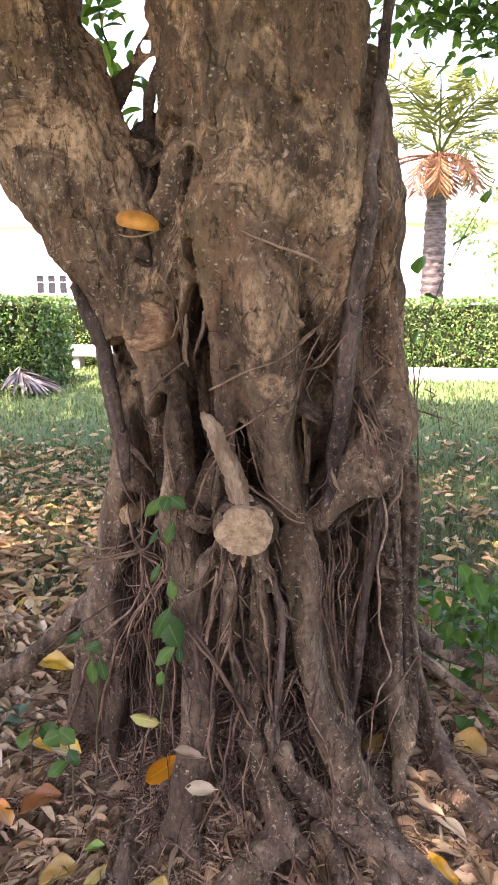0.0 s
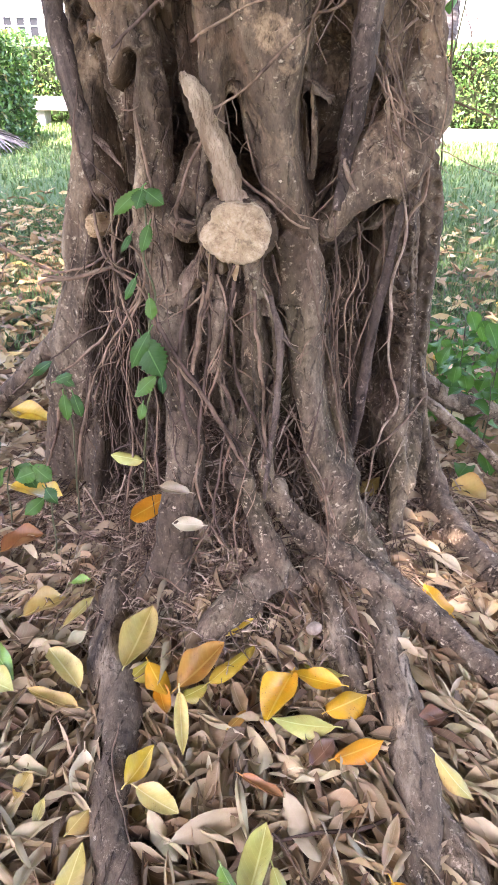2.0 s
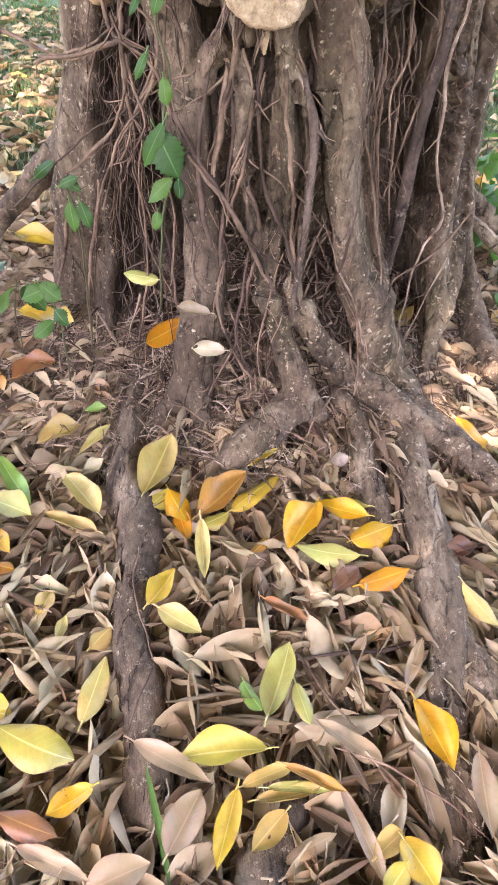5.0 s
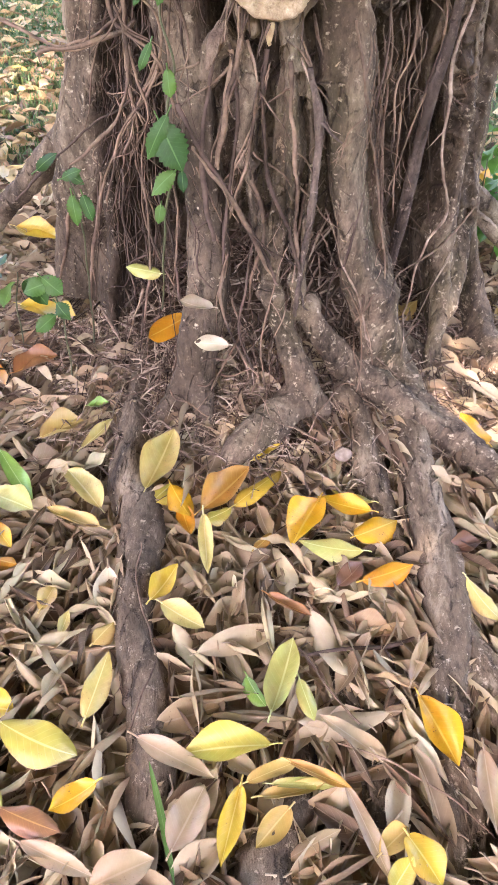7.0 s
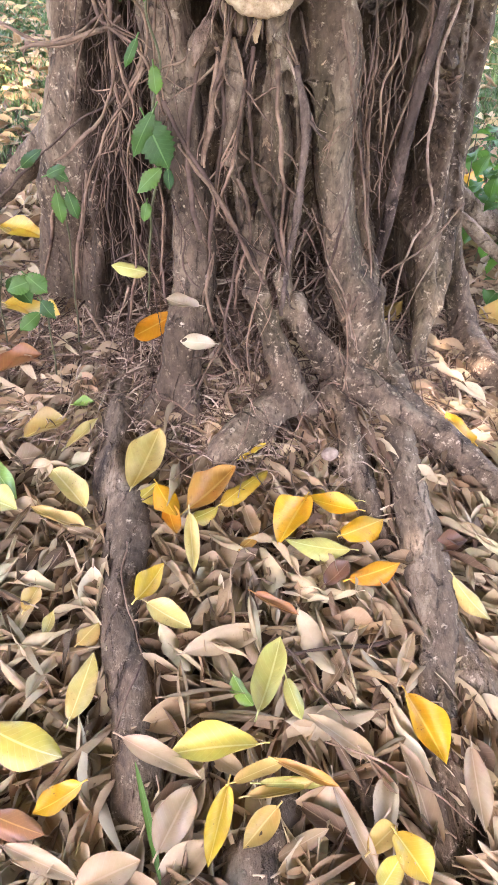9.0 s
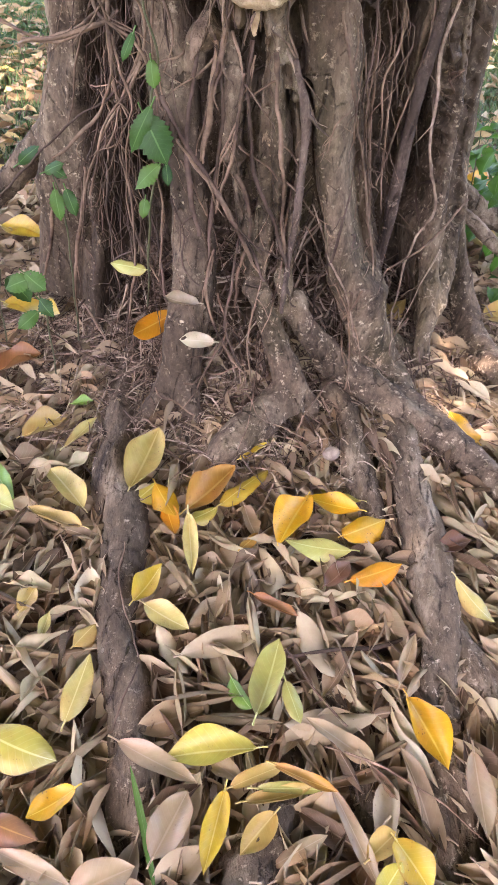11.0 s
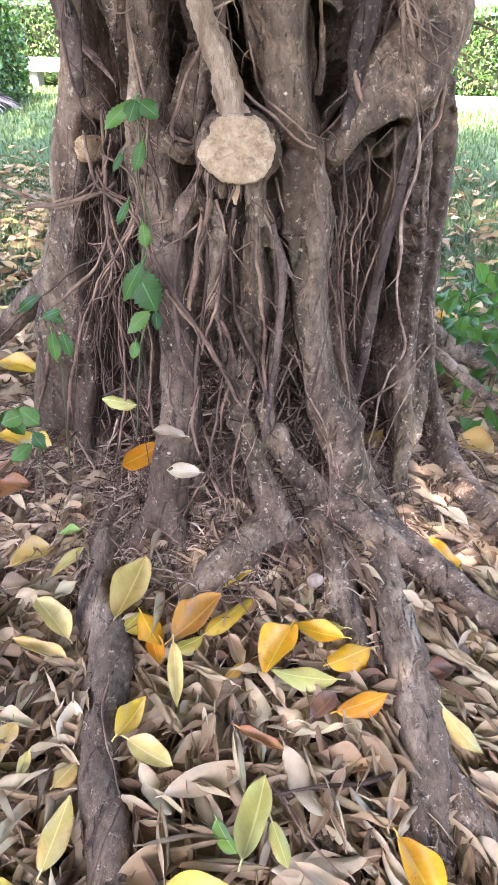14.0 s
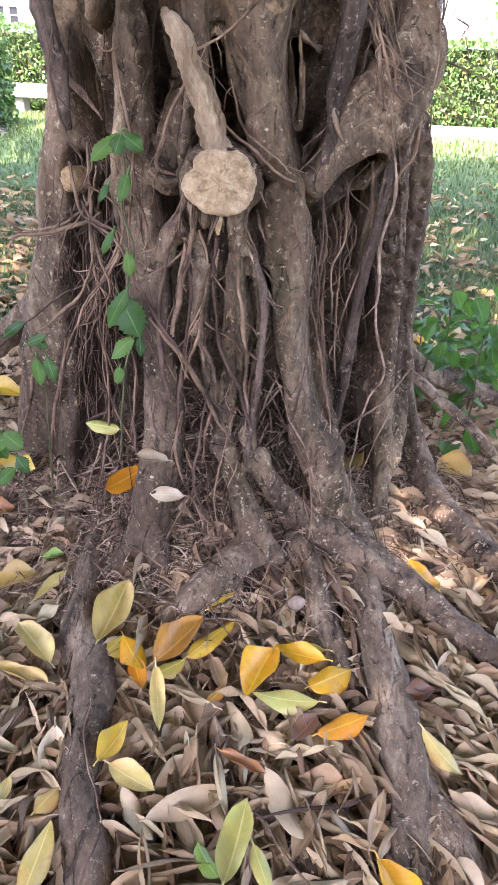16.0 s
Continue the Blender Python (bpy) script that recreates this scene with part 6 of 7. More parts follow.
def lawn():
    dice = np.random.default_rng(3)
    count = 135000
    x, y = dice.uniform(-8.5, 6.5, count), 0.75 + dice.random(count) * 10.0
    x[85000:], y[85000:] = dice.uniform(-3.2, 2.6, 50000), 0.6 + dice.random(50000) * 3.6
    keep = []
    for i in range(count):
        thin = noise.noise(Vector((x[i] * 0.8, y[i] * 0.8, 1)))
        keep.append(dice.random() < 0.62 + 0.07 * y[i] + 0.9 * thin)
    x, y = x[keep], y[keep]
    n = len(x)
    turn, tall, lean = dice.uniform(0, 2 * np.pi, n), dice.uniform(0.015, 0.055, n) * (1 + 0.05 * y), dice.uniform(0.01, 0.06, n)
    w = 0.0035 + 0.0006 * y
    base = np.stack([x, y, np.zeros(n)], 1)
    side = np.stack([np.cos(turn), np.sin(turn), np.zeros(n)], 1)
    ahead = np.stack([-np.sin(turn), np.cos(turn), np.zeros(n)], 1)
    up = np.array([0, 0, 1.0])
    a, b = base - side * w[:, None], base + side * w[:, None]
    mid = base + up * tall[:, None] * 0.6 + ahead * lean[:, None] * 0.35
    c, d = mid - side * w[:, None] * 0.7, mid + side * w[:, None] * 0.7
    e = base + up * tall[:, None] + ahead * lean[:, None]
    verts = np.stack([a, b, c, d, e], 1).reshape(-1, 3)
    faces = []
    for i in range(n):
        k = 5 * i
        faces += [(k, k + 1, k + 3, k + 2), (k + 2, k + 3, k + 4)]
    uvs = np.tile([(0, 0.2), (0, 0.8), (0.5, 0.2), (0.5, 0.8), (1, 0.3)], (n, 1))
    mesh = mesh_from("grass", verts, faces, uvs, GRASS)
    tagged(mesh_part("grass", mesh, None), "short green lawn grass with bare and dry patches", "grass", kind="stuff")


lawn()
CARD = leaf_shape(1.0, 0.5, 3, 2, 0.6, 0.4)


def foliage(name, places, sizes, material, parent, seed, shape=None, flat=0.6):
    dice = random.Random(seed)
    matrices = [turned(p, dice.gauss(0, flat), dice.gauss(0, flat), dice.uniform(0, 6.28), s) for p, s in zip(places, sizes)]
    mesh = gather(name, [shape or CARD], matrices, [0] * len(matrices), material)
    return tagged(mesh_part(name, mesh, None, parent), kind="stuff")


def hedge(lo, hi, count, label, seed):
    """A clipped hedge: a plain dark box within, a skin of small leaves."""
    lo, hi = Vector(lo), Vector(hi)
    thing = empty("hedge", ((lo.x + hi.x) / 2, (lo.y + hi.y) / 2, 0), label, "hedge", "clipped hedges")
    off = thing.location
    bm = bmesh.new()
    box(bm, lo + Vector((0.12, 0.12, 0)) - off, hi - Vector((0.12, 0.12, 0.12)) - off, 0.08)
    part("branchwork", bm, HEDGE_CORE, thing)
    dice = random.Random(seed)
    places, sizes = [], []
    for n in range(count):
        p = Vector((dice.uniform(lo.x, hi.x), dice.uniform(lo.y, hi.y), dice.uniform(0.02, hi.z)))
        face = dice.random()
        if face < 0.55:
            p.y = lo.y + abs(dice.gauss(0, 0.06))
        elif face < 0.8:
            p.z = hi.z - abs(dice.gauss(0, 0.06))
        elif face < 0.9:
            p.x = lo.x + abs(dice.gauss(0, 0.06))
        else:
            p.x = hi.x - abs(dice.gauss(0, 0.06))
        p += Vector((0, 0, 1)) * 0.05 * noise.noise(p * 2.5) + Vector((0, -1, 0)) * 0.07 * noise.noise(p * 3 + Vector((5, 0, 0)))
        places.append(p - off)
        sizes.append(dice.uniform(0.05, 0.095))
    foliage("foliage", places, sizes, HEDGE_LEAF, thing, seed, None, 0.8)


hedge((-9.5, 7.6, 0), (-3.75, 8.8, 1.34), 15000, "clipped green hedge in dappled sun at the lawn's edge", 31)
hedge((-6.5, 11.0, 0), (-1.5, 12.0, 1.25), 7000, "sunlit clipped hedge at the back of the lawn", 32)
hedge((1.2, 11.0, 0), (9.0, 12.0, 1.27), 15000, "sunlit clipped hedge with yellow-green new growth beside a path", 33)


def slab_path():
    bm = bmesh.new()
    box(bm, (0.6, 9.4, -0.05), (12, 10.9, 0.05), 0.015)
    ob = part("path", bm, CONCRETE, None, "", False)
    tagged(ob, "pale concrete path along the foot of the hedge", "path", kind="structure")


slab_path()


def screen_walls():
    """Plain walls added unseen behind and beside the camera, to hold back low light."""
    wall = plain("screen_wall_stuff", (0.10, 0.10, 0.07), (0.26, 0.24, 0.18), 1.2, 0.95, 0.5)
    for name, lo, hi in (("wall_south", (-9.0, -6.7, -0.1), (9.0, -6.5, 2.4)), ("wall_west", (-9.2, -6.7, -0.1), (-9.0, 2.0, 2.4)), ("wall_east", (9.0, -6.7, -0.1), (9.2, 2.0, 2.4))):
        bm = bmesh.new()
        box(bm, lo, hi, 0.02)
        tagged(part(name, bm, wall, None, "", False), "added plain wall, out of view, that blocks low light", "wall", kind="structure")


screen_walls()


# ---- the fig's crown ----
# thin places in the crown, where only small leaves filter the sun: a spot on the ground, its radius and the layers of leaves
GAPS = [(Vector((0.13, -0.68, 0.05)), 0.16, 3.8), (Vector((0.20, -0.86, 0.05)), 0.15, 3.8), (Vector((0.62, -0.28, 0.05)), 0.09, 3.8),
        (Vector((1.15, 1.7, 0.0)), 0.35, 3.2), (Vector((1.6, 3.2, 0.0)), 0.6, 3.0), (Vector((-1.4, 2.2, 0.0)), 0.45, 3.3)]


def crown():
    dice = random.Random(41)
    for points in ([(-0.8, 0.03, 2.4, 0.26), (-1.3, 0.3, 3.1, 0.2), (-2.2, 0.8, 3.9, 0.13), (-3.2, 1.4, 4.6, 0.06)],
                   [(0.0, 0.03, 3.2, 0.24), (0.5, 0.8, 3.9, 0.18), (1.4, 2.2, 4.4, 0.11), (2.6, 3.6, 4.9, 0.05)],
                   [(0.0, 0.0, 3.3, 0.22), (0.3, -0.8, 4.0, 0.14), (0.8, -2.0, 4.5, 0.06)],
                   [(0.0, 0.1, 3.2, 0.2), (-0.4, 1.5, 4.1, 0.14), (-0.8, 3.4, 4.9, 0.06)],
                   [(0.9, 1.4, 4.1, 0.05), (1.2, 2.0, 3.6, 0.03), (1.3, 2.5, 3.1, 0.012), (1.35, 2.7, 2.8, 0.005)]):
        bm = bmesh.new()
        tube(bm, points, 12, 8, 0.2, 0.05, points[0][0], 0.02)
        part("limb", bm, BARK, tree, "grey-brown limb under the leaves")
    places, sizes = [], []
    while len(places) < 46000:
        p = Vector((dice.uniform(-6.1, 6.7), dice.uniform(-7.4, 5.8), dice.uniform(0, 1.5)))
        if ((p.x - 0.2) / 5.4) ** 2 + ((p.y + 0.5) / 5.2) ** 2 > 1 or p.y < -4.4:
            continue
        if noise.noise(Vector((p.x * 0.8, p.y * 0.8, p.z))) < CROWN_GAP and dice.random() < 0.85:
            continue
        if p.y > 2.6 and dice.random() < 0.5:
            continue
        p.z += max(3.0, 1.75 + 0.43 * (p.y + 1.9)) + 0.25 * noise.noise(Vector((p.x, p.y, 3)))
        if any((p - at).cross(sun_way).length < wide + 0.14 for at, wide, cover in GAPS):
            continue
        places.append(p)
        sizes.append(dice.uniform(0.22, 0.31))
    flat = sun_way.cross(Vector((0, 0, 1))).normalized()
    for at, wide, cover in GAPS:
        reach = wide + 0.25
        for n in range(int(cover * math.pi * reach ** 2 / 0.00085)):
            a, r = dice.uniform(0, 2 * math.pi), reach * math.sqrt(dice.random())
            places.append(at + sun_way * dice.uniform(3.6, 5.4) + flat * r * math.cos(a) + sun_way.cross(flat) * r * math.sin(a))
            sizes.append(dice.uniform(0.045, 0.07))
    for n in range(4500):                     # leaves added out of view to shade the left lawn
        places.append(Vector((dice.uniform(-7.0, -2.2), dice.uniform(0.2, 5.6), dice.uniform(4.7, 5.8))))
        sizes.append(dice.uniform(0.2, 0.3))
    for n in range(90):                       # unseen leaves added along the sun's way to block one fleck on the litter
        up = dice.uniform(3.3, 4.8)
        places.append(Vector((0.159, -1.283, 0.05)) + sun_way * up / sun_way.z + Vector((dice.gauss(0, 0.13), dice.gauss(0, 0.13), 0)))
        sizes.append(dice.uniform(0.22, 0.31))
    bough, bough_sizes = [], []
    for n in range(900):                      # a drooping bough
        p = Vector((dice.gauss(1.15, 0.45), dice.gauss(2.5, 0.3), 0))
        p.z = 2.78 - 0.16 * (p.x - 1.0) + abs(dice.gauss(0, 0.35))
        if p.x < 0.35:
            continue
        bough.append(p)
        bough_sizes.append(dice.uniform(0.09, 0.14))
    for n in range(70):                       # a twig that hangs beside the fork
        s = dice.random()
        bough.append(Vector((-0.90 + 0.17 * s + dice.gauss(0, 0.06), 1.5 + dice.gauss(0, 0.08), 2.85 - 0.72 * s)))
        bough_sizes.append(dice.uniform(0.08, 0.125))
    foliage("bough_leaves", bough, bough_sizes, CROWN_LEAF, tree, 43, leaf_shape(1.0, 0.42, 6, 2, 0.5, 0.6, 0.3), 0.6)
    foliage("crown", places, sizes, CROWN_LEAF, tree, 42, leaf_shape(1.0, 0.52, 2, 2, 0.6, 0.5, 0.3), 0.5)
    bm = bmesh.new()
    tube(bm, [(-0.9, 1.5, 4.0, 0.012), (-0.88, 1.5, 3.0, 0.008), (-0.8, 1.5, 2.5, 0.005), (-0.71, 1.5, 2.1, 0.002)], 6, 6, 0, 0, 1, 0.02)
    part("twig", bm, THIN_ROOT, tree)


crown()


# ---- bracket, vines and seedlings ----
def bracket_fungus():
    thing = empty("bracket_fungus", (-0.205, -0.305, 1.568), "orange-brown bracket fungus growing in the trunk's fork", "fungus")
    bm = bmesh.new()
    rows = []
    for i in range(9):
        v = i / 8 * math.pi
        row = []
        for k in range(15):
            u = math.pi * k / 14
            r = 0.055 * (1 + 0.06 * noise.noise(Vector((u * 2, v, 0))))
            row.append(bm.verts.new((r * math.cos(u), -r * 0.75 * math.sin(u) * math.sin(v) - 0.0, 0.044 * (math.cos(v) if v < math.pi / 2 else 0.22 * math.cos(v)) * math.sin(u) ** 0.6 - 0.006 * math.cos(u))))
        rows.append(row)
    for a, b in zip(rows, rows[1:]):
        for k in range(14):
            bm.faces.new((a[k], a[k + 1], b[k + 1], b[k]))
    bmesh.ops.remove_doubles(bm, verts=bm.verts, dist=0.0005)
    part("cap", bm, FUNGUS, thing)
    bm = bmesh.new()
    tube(bm, [(-0.05, -0.004, -0.030, 0.002), (-0.02, -0.026, -0.030, 0.003), (0.02, -0.028, -0.022, 0.003), (0.058, -0.004, -0.004, 0.003)], 8, 5, 0.2)
    part("rim", bm, FUNGUS_RIM, thing, "pale rim")
    thing.rotation_euler, thing.scale = (0.25, 0.08, 0.1), (0.85, 0.85, 0.72)


bracket_fungus()


def leafy(name, stems, leaves, label, category, shape=None, material=None, group=""):
    """A small plant: stems as rows of (x, y, z, r), leaves as (x, y, z, length, heading, droop)."""
    base = stems[0][0][:3]
    thing = empty(name, base, label, category, group)
    off = np.array(base)
    for rows in stems:
        bm = bmesh.new()
        tube(bm, [(x - off[0], y - off[1], z - off[2], r) for x, y, z, r in rows], 7, 6, 0.1, 0, 1, 0.004)
        part("stem", bm, STEM, thing)
    for x, y, z, length, heading, droop in leaves:
        v, f, uv = shape or leaf_shape(1.0, 0.74, 27, 4, 0.5, 0.6, 0.2, 0.3, 1.0, 0.0, 0, 0.17)
        v = v * length * 0.88
        mesh = mesh_from("leaf", v, f, uv, material or GREEN_LEAF)
        ob = mesh_part("leaf", mesh, None, thing)
        ob.location = Vector((x, y, z)) - Vector(base)
        ob.rotation_euler = (radians(droop * 0.5), radians(droop), radians(heading))
    return thing


def facing_plant(name, stems, leaves, label, category, group=""):
    """A small plant whose leaves hang with their faces outwards: leaves as base, tip and width."""
    thing = leafy(name, stems, [], label, category, group=group)
    for k, (base, tip, width) in enumerate(leaves):
        ahead = Vector(tip) - Vector(base)
        length = ahead.length
        ahead.normalize()
        out = Vector((0.25 * math.sin(k * 2.3), -1.0, 0.45 + 0.3 * math.sin(k * 1.7)))
        out = (out - ahead * out.dot(ahead)).normalized()
        v, f, uv = leaf_shape(length, width * 0.95, 27, 4, -0.6, 0.6, 0.3 * math.sin(k), 0.3, 1.0, length * 0.2, k, 0.3)
        ob = mesh_part("leaf", mesh_from("leaf", v, f, uv, GREEN_LEAF), None, thing)
        m = Matrix((ahead, out.cross(ahead), out)).transposed().to_4x4()
        m.translation = (Vector(base) + Vector(tip)) / 2 - thing.location
        ob.matrix_basis = m
    return thing


facing_plant("climbing_vine", [[(-0.19, -0.33, 0.26, 0.002), (-0.159, -0.365, 0.49, 0.0025), (-0.139, -0.37, 0.59, 0.0025), (-0.14, -0.37, 0.69, 0.0025), (-0.125, -0.37, 0.768, 0.0022), (-0.141, -0.37, 0.837, 0.002), (-0.134, -0.37, 0.895, 0.002), (-0.134, -0.375, 0.968, 0.0014)]],
      [((-0.137, -0.385, 0.970), (-0.191, -0.397, 0.922), 0.032),
       ((-0.133, -0.385, 0.969), (-0.145, -0.397, 0.934), 0.034),
       ((-0.129, -0.385, 0.967), (-0.092, -0.397, 0.944), 0.037),
       ((-0.124, -0.385, 0.905), (-0.140, -0.397, 0.854), 0.028),
       ((-0.161, -0.385, 0.885), (-0.179, -0.397, 0.854), 0.017),
       ((-0.133, -0.385, 0.763), (-0.128, -0.397, 0.720), 0.033),
       ((-0.153, -0.385, 0.678), (-0.112, -0.397, 0.594), 0.072),
       ((-0.139, -0.385, 0.690), (-0.180, -0.397, 0.611), 0.038),
       ((-0.130, -0.385, 0.593), (-0.178, -0.397, 0.547), 0.037),
       ((-0.117, -0.385, 0.594), (-0.113, -0.397, 0.556), 0.023),
       ((-0.161, -0.385, 0.526), (-0.167, -0.397, 0.491), 0.028),
       ((-0.158, -0.385, 0.802), (-0.179, -0.397, 0.759), 0.020)],
      "green vine with toothed leaves climbing the trunk", "vine")
facing_plant("seedling", [[(-0.38, -0.28, 0.12, 0.002), (-0.356, -0.31, 0.332, 0.002), (-0.347, -0.325, 0.454, 0.002), (-0.36, -0.325, 0.55, 0.0014)]],
      [((-0.424, -0.330, 0.554), (-0.370, -0.342, 0.596), 0.028),
       ((-0.374, -0.330, 0.542), (-0.327, -0.342, 0.567), 0.028),
       ((-0.356, -0.330, 0.553), (-0.323, -0.342, 0.538), 0.025),
       ((-0.357, -0.330, 0.510), (-0.350, -0.342, 0.448), 0.035),
       ((-0.334, -0.330, 0.512), (-0.316, -0.342, 0.461), 0.033)],
      "small green seedling at the foot of the trunk", "seedling", "seedlings")
facing_plant("seedling", [[(-0.41, -0.38, 0.08, 0.002), (-0.40, -0.39, 0.25, 0.002), (-0.41, -0.4, 0.36, 0.0015)]],
      [((-0.425, -0.400, 0.360), (-0.380, -0.412, 0.328), 0.05), ((-0.41, -0.4, 0.35), (-0.47, -0.41, 0.325), 0.045), ((-0.405, -0.4, 0.30), (-0.37, -0.42, 0.27), 0.04), ((-0.41, -0.4, 0.27), (-0.45, -0.43, 0.24), 0.04)],
      "small green seedling among the dry leaves", "seedling", "seedlings")
leafy("seedling", [[(-0.58, -0.25, 0.06, 0.002), (-0.57, -0.25, 0.2, 0.002), (-0.55, -0.25, 0.28, 0.0015)]],
      [(-0.62, -0.27, 0.27, 0.10, 170, 20), (-0.50, -0.28, 0.25, 0.09, -25, 35), (-0.56, -0.3, 0.25, 0.08, 250, 40), (-0.60, -0.24, 0.30, 0.08, 110, 10), (-0.67, -0.3, 0.3, 0.12, 200, 30)],
      "small green seedling among the dry leaves", "seedling", group="seedlings")


def right_plants():
    dice = random.Random(8)
    for bx, by, tall in ((0.62, 0.55, 0.42), (0.74, 0.7, 0.38), (0.86, 0.62, 0.32), (0.95, 0.85, 0.34), (0.66, 0.36, 0.5), (0.80, 0.46, 0.46), (0.74, 0.24, 0.34), (0.93, 0.5, 0.4)):
        leaves = []
        for k in range(20):
            a = dice.uniform(0, 360)
            r = dice.uniform(0.03, 0.13)
            leaves.append((bx + r * math.cos(radians(a)), by + r * math.sin(radians(a)), dice.uniform(0.15, 1) * tall, dice.uniform(0.055, 0.10), a, dice.uniform(0, 60)))
        leafy("seedling", [[(bx, by, 0.0, 0.003), (bx + 0.01, by, tall * 0.6, 0.002), (bx, by, tall, 0.0012)]], leaves,
              "leafy green seedling growing beside the trunk", "seedling", None, SAPLING_LEAF, "seedlings")


right_plants()
ROUND = leaf_shape(1.0, 0.85, 8, 4, 0.4, 0.3, 0.0, 0.1, 0.6)
leafy("sapling", [[(0.55, 0.35, 0.0, 0.003), (0.52, 0.3, 0.8, 0.003), (0.50, 0.3, 1.13, 0.0025), (0.54, 0.3, 1.4, 0.002), (0.61, 0.3, 1.58, 0.0018), (0.70, 0.3, 1.76, 0.0014), (0.78, 0.3, 1.9, 0.001)]],
      [(0.665, 0.27, 1.69, 0.06, 60, -50), (0.595, 0.27, 1.565, 0.06, 200, 30), (0.485, 0.27, 1.50, 0.075, 250, 55), (0.525, 0.27, 1.405, 0.06, 0, 20), (0.485, 0.27, 1.29, 0.06, 230, 55), (0.56, 0.28, 1.5, 0.05, 20, 10)],
      "thin sapling with round green leaves beside the trunk", "sapling", ROUND, SAPLING_LEAF)


def grass_blade():
    v, f, uv = leaf_shape(0.17, 0.011, 10, 2, 0.5, -0.5)
    mesh = mesh_from("grass_blade", v, f, uv, GREEN_LEAF)
    ob = mesh_part("grass_blade", mesh, None)
    ob.location, ob.rotation_euler = (0.005, -1.31, 0.062), (0.2, 0.05, radians(-66))
    tagged(ob, "single long green grass blade over the root", "grass")


grass_blade()


def fallen_stick():
    bm = bmesh.new()
    tube(bm, [(0.176, -1.022, 0.05, 0.0028), (0.254, -1.01, 0.06, 0.0036), (0.326, -0.995, 0.062, 0.0034), (0.394, -0.952, 0.055, 0.0022)], 10, 10, 0.3, 0.0, 3.0, 0.004)
    tube(bm, [(0.31, -0.998, 0.061, 0.002), (0.322, -1.02, 0.062, 0.0016), (0.33, -1.034, 0.058, 0.001)], 8, 5, 0.3, 0.0, 5.0, 0.002)
    tagged(part("fallen_stick", bm, DARK_ROOT, None), "thin dark-brown dry stick lying on the leaf litter", "stick")


fallen_stick()


FRUIT = plain("dry_fruit_skin", (0.17, 0.125, 0.09), (0.32, 0.245, 0.18), 60, 0.85)


def seed_pod():
    bm = bmesh.new()
    bmesh.ops.create_uvsphere(bm, u_segments=16, v_segments=10, radius=0.018)
    for v in bm.verts:
        v.co.z *= 0.8
        v.co *= 1 + 0.08 * noise.noise(v.co * 60)
        v.co.x += v.co.z * 0.2
    ob = part("dry_fruit", bm, FRUIT, None)
    ob.location, ob.rotation_euler = (0.235, -0.565, 0.085), (-0.5, 0.1, 0.3)
    tagged(ob, "flattened grey dry fruit lying on the root", "fruit")


seed_pod()


# ---- beyond the lawn ----
def building():
    thing = empty("building", (-6, 30, 0), "long white rendered building with small dark windows and a pinkish eave", "building")
    bm = bmesh.new()
    box(bm, (-24, 0.2, 0), (22, 8, 4.2))
    part("wall", bm, WHITE_PAINT, thing, "white rendered wall", False)
    bm = bmesh.new()
    box(bm, (-24.6, -0.5, 4.2), (22.6, 8.6, 4.9), 0.05)
    part("eave", bm, EAVE_PAINT, thing, "pinkish painted eave", False)
    bm = bmesh.new()
    box(bm, (-24.4, 0.4, 4.9), (22.4, 8.2, 5.3), 0.1)
    part("roof", bm, CONCRETE, thing, "", False)
    for x in (-13.1, -12.55, -12.0, -11.45, -7.5, -6.95, -2, -1.4):
        x = x + 6
        bm = bmesh.new()
        for lo, hi in (((-0.22, 0.10, 0), (-0.17, 0.22, 0.9)), ((0.17, 0.10, 0), (0.22, 0.22, 0.9)), ((-0.17, 0.10, 0.84), (0.17, 0.22, 0.9)), ((-0.17, 0.10, 0), (0.17, 0.22, 0.05)), ((-0.17, 0.12, 0.52), (0.17, 0.2, 0.56))):
            box(bm, lo, hi)
        window = part("window", bm, WHITE_PAINT, thing, "small white-framed window", False)
        window.location = (x, 0, 1.2)
        bm = bmesh.new()
        box(bm, (-0.17, 0.15, 0.05), (0.17, 0.19, 0.84))
        part("pane", bm, DARK_GLASS, window, "dark glass pane", False)


building()


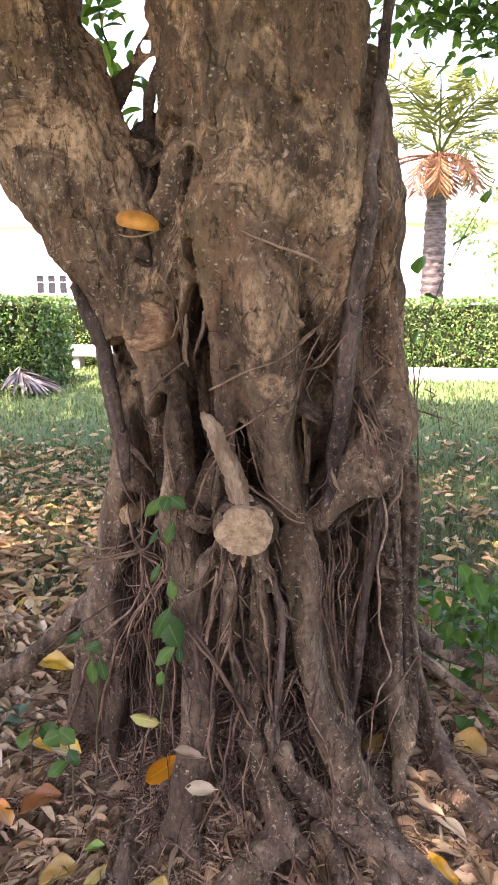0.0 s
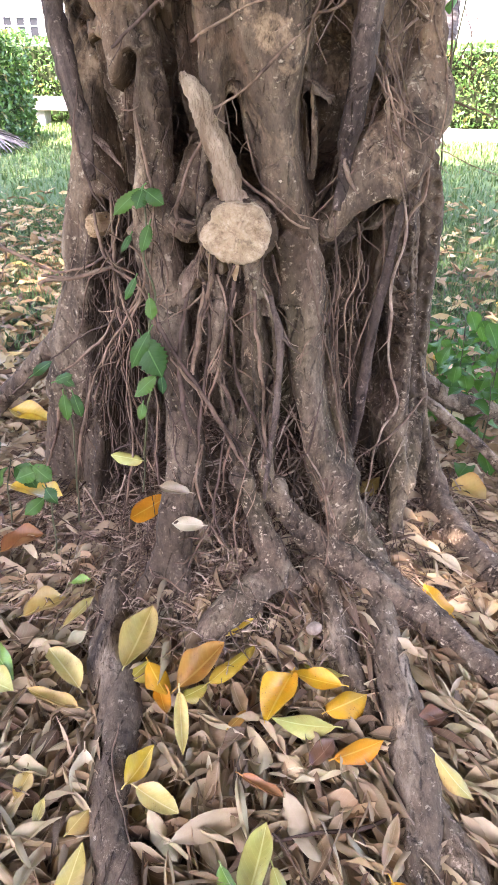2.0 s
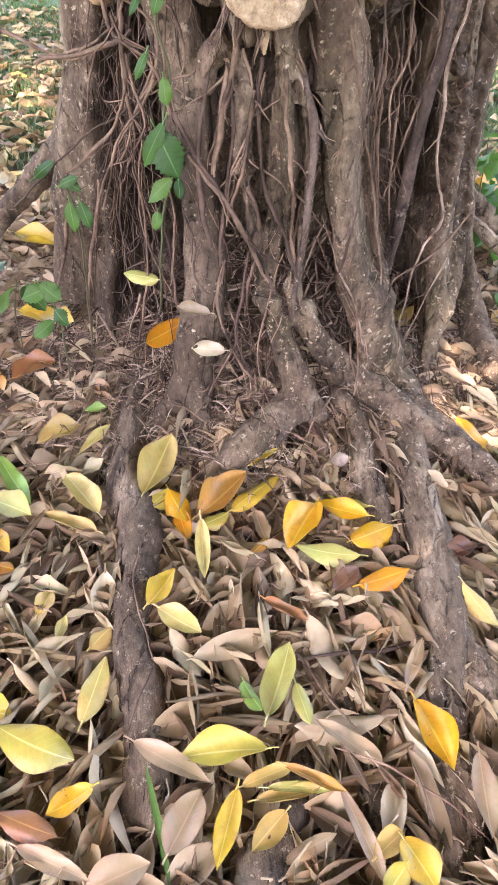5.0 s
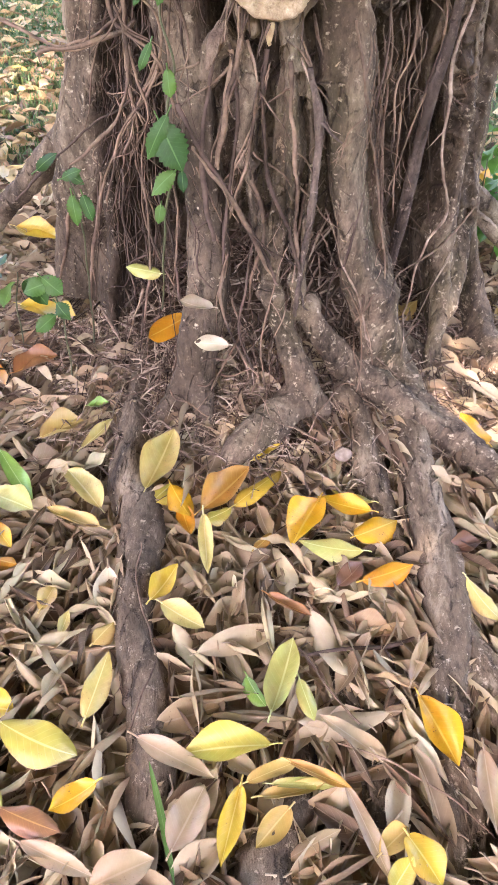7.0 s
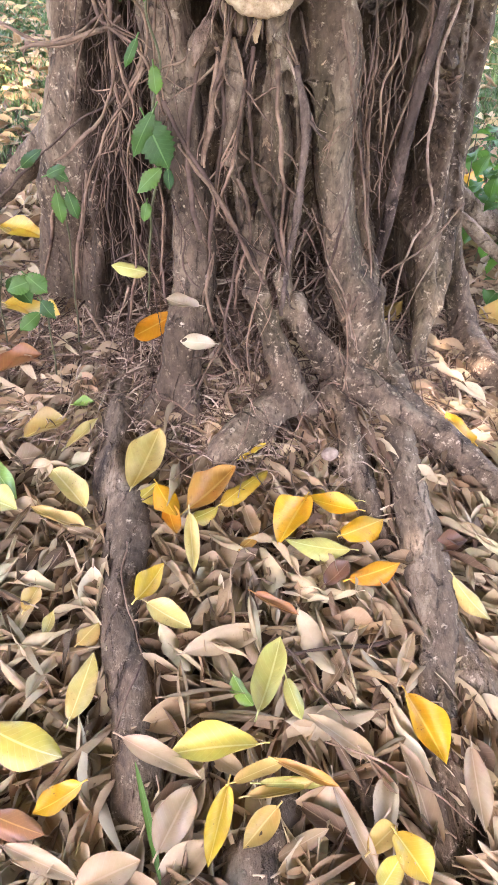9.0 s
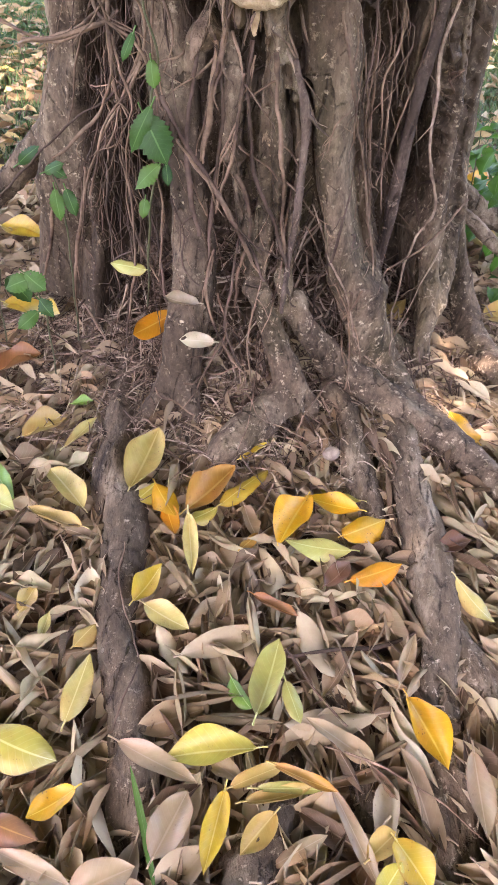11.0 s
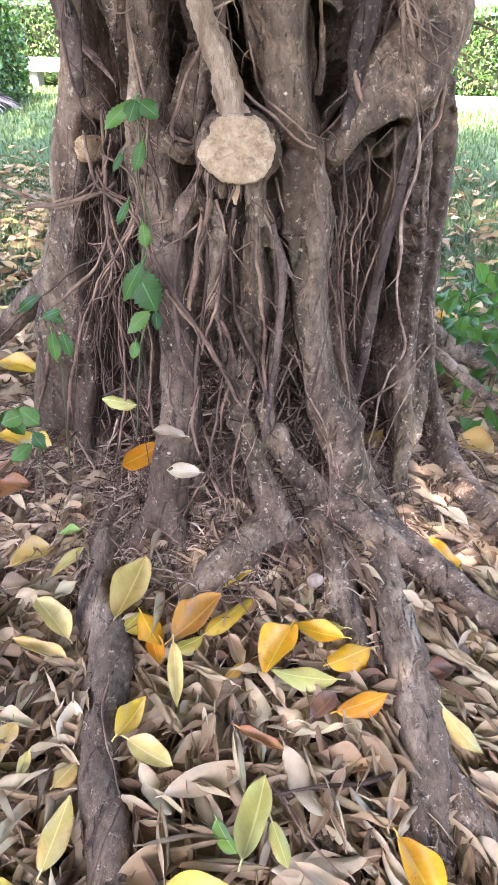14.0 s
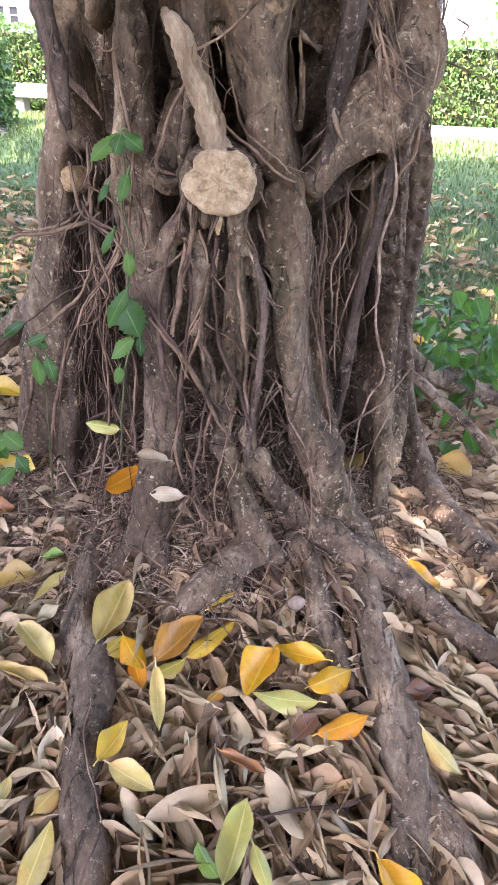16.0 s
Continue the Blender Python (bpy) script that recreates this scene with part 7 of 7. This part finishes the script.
def frond(parent, name, base, heading, rise, length, material, leaflet, droop, seed, curl=1.0, count=26):
    """A palm frond: a bowed rib with two rows of leaflets."""
    dice = random.Random(seed)
    rib, line = [], []
    ahead = Vector((math.cos(heading), math.sin(heading), 0))
    place, pitch = Vector(base), rise
    for k in range(13):
        line.append((place.copy(), pitch))
        rib.append((*place, 0.03 * (1 - k / 14)))
        place = place + (ahead * math.cos(pitch) + Vector((0, 0, math.sin(pitch)))) * length / 12
        pitch -= droop / 12 * (0.5 + k / 12)
    bm = bmesh.new()
    tube(bm, rib, 6, 2)
    piece = part(name, bm, material, parent)
    shape = leaf_shape(1.0, 0.085, 5, 2, 0.9, curl)
    matrices = []
    side = Vector((0, 0, 1)).cross(ahead)
    for k in range(count):
        s = 1.5 + 10.4 * k / count
        i = int(s)
        p0, pitch = line[i]
        p = p0.lerp(line[min(i + 1, 12)][0], s - i)
        run = ahead * math.cos(pitch) + Vector((0, 0, math.sin(pitch)))
        size = leaflet * (0.55 + 0.9 * math.sin(math.pi * (0.15 + 0.8 * k / count)) * 0.6)
        for sign in (-1, 1):
            way = (side * sign * 0.8 + run * 0.7 + Vector((dice.gauss(0, 0.16), dice.gauss(0, 0.16), dice.uniform(-0.5, 0.1)))).normalized()
            up = way.cross(run * sign).normalized()
            m = Matrix((way, up.cross(way), up)).transposed().to_4x4() @ Matrix.Scale(size, 4)
            m.translation = p + way * size / 2
            matrices.append(np.array(m))
    mesh = gather("foliage", [shape], matrices, [0] * len(matrices), material)
    tagged(mesh_part("foliage", mesh, None, piece), kind="stuff")
    return piece


def palm():
    thing = empty("palm_tree", (2.35, 13.0, 0), "small palm with ringed grey trunk and hanging dead fronds", "palm")
    bm = bmesh.new()
    rings = [(0.0, 0.0, 3.3 * k / 44, 0.25 - 0.06 * k / 44 + (0.02 if k % 2 else 0.0)) for k in range(45)]
    tube(bm, rings, 18, 2, 0.08)
    part("trunk", bm, PALM_BARK, thing, "ringed grey palm trunk")
    dice = random.Random(4)
    for k in range(9):
        frond(thing, "frond", (0, 0, 4.0), k * 0.698 + 0.35, dice.uniform(0.45, 1.15), dice.uniform(2.6, 3.4), PALM_LEAF, 0.75, dice.uniform(1.6, 2.5), k, 1.0, 44)
    for k in range(9):
        heading = 0.4 + k * 0.7
        frond(thing, "dead_frond", (0.12 * math.cos(heading), 0.12 * math.sin(heading), 4.0), heading, dice.uniform(-0.7, 0.1), dice.uniform(0.9, 1.3) if k not in (3, 4) else 2.5, DEAD_PALM, 0.42, dice.uniform(1.5, 2.2), 50 + k, 0.5, 34)
    bm = bmesh.new()
    for k in range(11):
        a = k * 0.571
        tube(bm, [(0.14 * math.cos(a), 0.14 * math.sin(a), 3.15, 0.05), (0.2 * math.cos(a), 0.2 * math.sin(a), 3.5, 0.055), (0.16 * math.cos(a), 0.16 * math.sin(a), 3.85, 0.04), (0.1 * math.cos(a), 0.1 * math.sin(a), 4.05, 0.02)], 7, 3, 0.2)
    part("crown_shaft", bm, DEAD_PALM, thing, "tan leaf bases")


palm()


def broad_tree(place, tall, wide, count, seed, label):
    thing = empty("tree", place, label, "tree", "far trees")
    dice = random.Random(seed)
    bm = bmesh.new()
    tube(bm, [(0, 0, 0, 0.16), (0.05, 0, tall * 0.3, 0.13), (0, 0.05, tall * 0.6, 0.08), (0.1, 0, tall * 0.9, 0.03)], 10, 5, 0.15)
    for k in range(5):
        a = k * 1.3
        tube(bm, [(0, 0, tall * 0.35, 0.07), (wide * 0.3 * math.cos(a), wide * 0.3 * math.sin(a), tall * 0.55, 0.04), (wide * 0.7 * math.cos(a), wide * 0.7 * math.sin(a), tall * 0.75, 0.015)], 7, 4)
    part("trunk", bm, PALM_BARK, thing)
    places, sizes = [], []
    clumps = [(dice.gauss(0, wide * 0.45), dice.gauss(0, wide * 0.4), tall * dice.uniform(0.3, 1.0), dice.uniform(0.25, 0.5) * wide * 0.6) for k in range(26)]
    for n in range(count):
        x, y, z, r = dice.choice(clumps)
        places.append(Vector((x + dice.gauss(0, r * 0.5), y + dice.gauss(0, r * 0.5), max(0.2, z + dice.gauss(0, r * 0.4)))))
        sizes.append(dice.uniform(0.12, 0.24))
    foliage("crown", places, sizes, PALE_TREE_LEAF, thing, seed, None, 0.8)


broad_tree((6.4, 19, 0), 4.6, 2.2, 5200, 61, "pale green broadleaf tree behind the hedge")
broad_tree((9.6, 22, 0), 5.5, 2.6, 5200, 62, "pale green broadleaf tree near a white building")


GREY_STONE = plain("whitewashed_stone", (0.26, 0.23, 0.22), (0.42, 0.37, 0.36), 4.0, 0.9)


def bench():
    thing = empty("garden_bench", (-3.7, 10.5, 0), "whitewashed low garden bench in front of the hedge", "bench")
    bm = bmesh.new()
    box(bm, (-0.8, -0.2, 0.24), (0.8, 0.2, 0.30), 0.015)
    part("seat", bm, GREY_STONE, thing, "", False)
    bm = bmesh.new()
    box(bm, (-0.8, 0.16, 0.30), (0.8, 0.22, 0.42), 0.015)
    part("backrest", bm, GREY_STONE, thing, "", False)
    for x in (-0.6, 0.6):
        bm = bmesh.new()
        box(bm, (x - 0.07, -0.15, 0), (x + 0.07, 0.15, 0.24), 0.015)
        part("leg", bm, GREY_STONE, thing, "", False)


bench()


def dead_palm_leaf():
    thing = empty("dead_palm_leaf", (-3.9, 7.35, 0.0), "dry grey fan palm leaf lying on the lawn by the hedge", "palm leaf")
    dice = random.Random(9)
    bm = bmesh.new()
    tube(bm, [(-0.9, 0.05, 0.03, 0.012), (-0.5, 0.0, 0.06, 0.012), (-0.1, 0, 0.18, 0.010)], 6, 4)
    part("stalk", bm, GREY_PALM, thing)
    matrices = []
    for k in range(40):
        a = radians(-95 + 190 * k / 39) + dice.gauss(0, 0.05)
        length = dice.uniform(0.55, 0.8)
        lean = dice.uniform(0.15, 0.55)
        matrices.append(turned((-0.1 + math.cos(a) * length * 0.42, math.sin(a) * length * 0.42, 0.26 - 0.1 * math.cos(a)), dice.gauss(0, 0.2), lean, a, length))
    mesh = gather("fan", [leaf_shape(1.0, 0.075, 5, 2, 0.8, 0.4)], matrices, [0] * len(matrices), GREY_PALM)
    tagged(mesh_part("fan", mesh, None, thing), kind="stuff")


dead_palm_leaf()


def post():
    bm = bmesh.new()
    rings = [(0, 0, z, r) for z, r in ((-0.05, 0.055), (0.1, 0.055), (0.3, 0.054), (0.38, 0.052), (0.41, 0.04), (0.42, 0.01))]
    tube(bm, rings, 16, 3, 0.05)
    ob = part("post", bm, YELLOW_POST, None)
    ob.location = (-2.57, 3.6, 0)
    tagged(ob, "short faded yellow wooden post in the lawn", "post")


post()
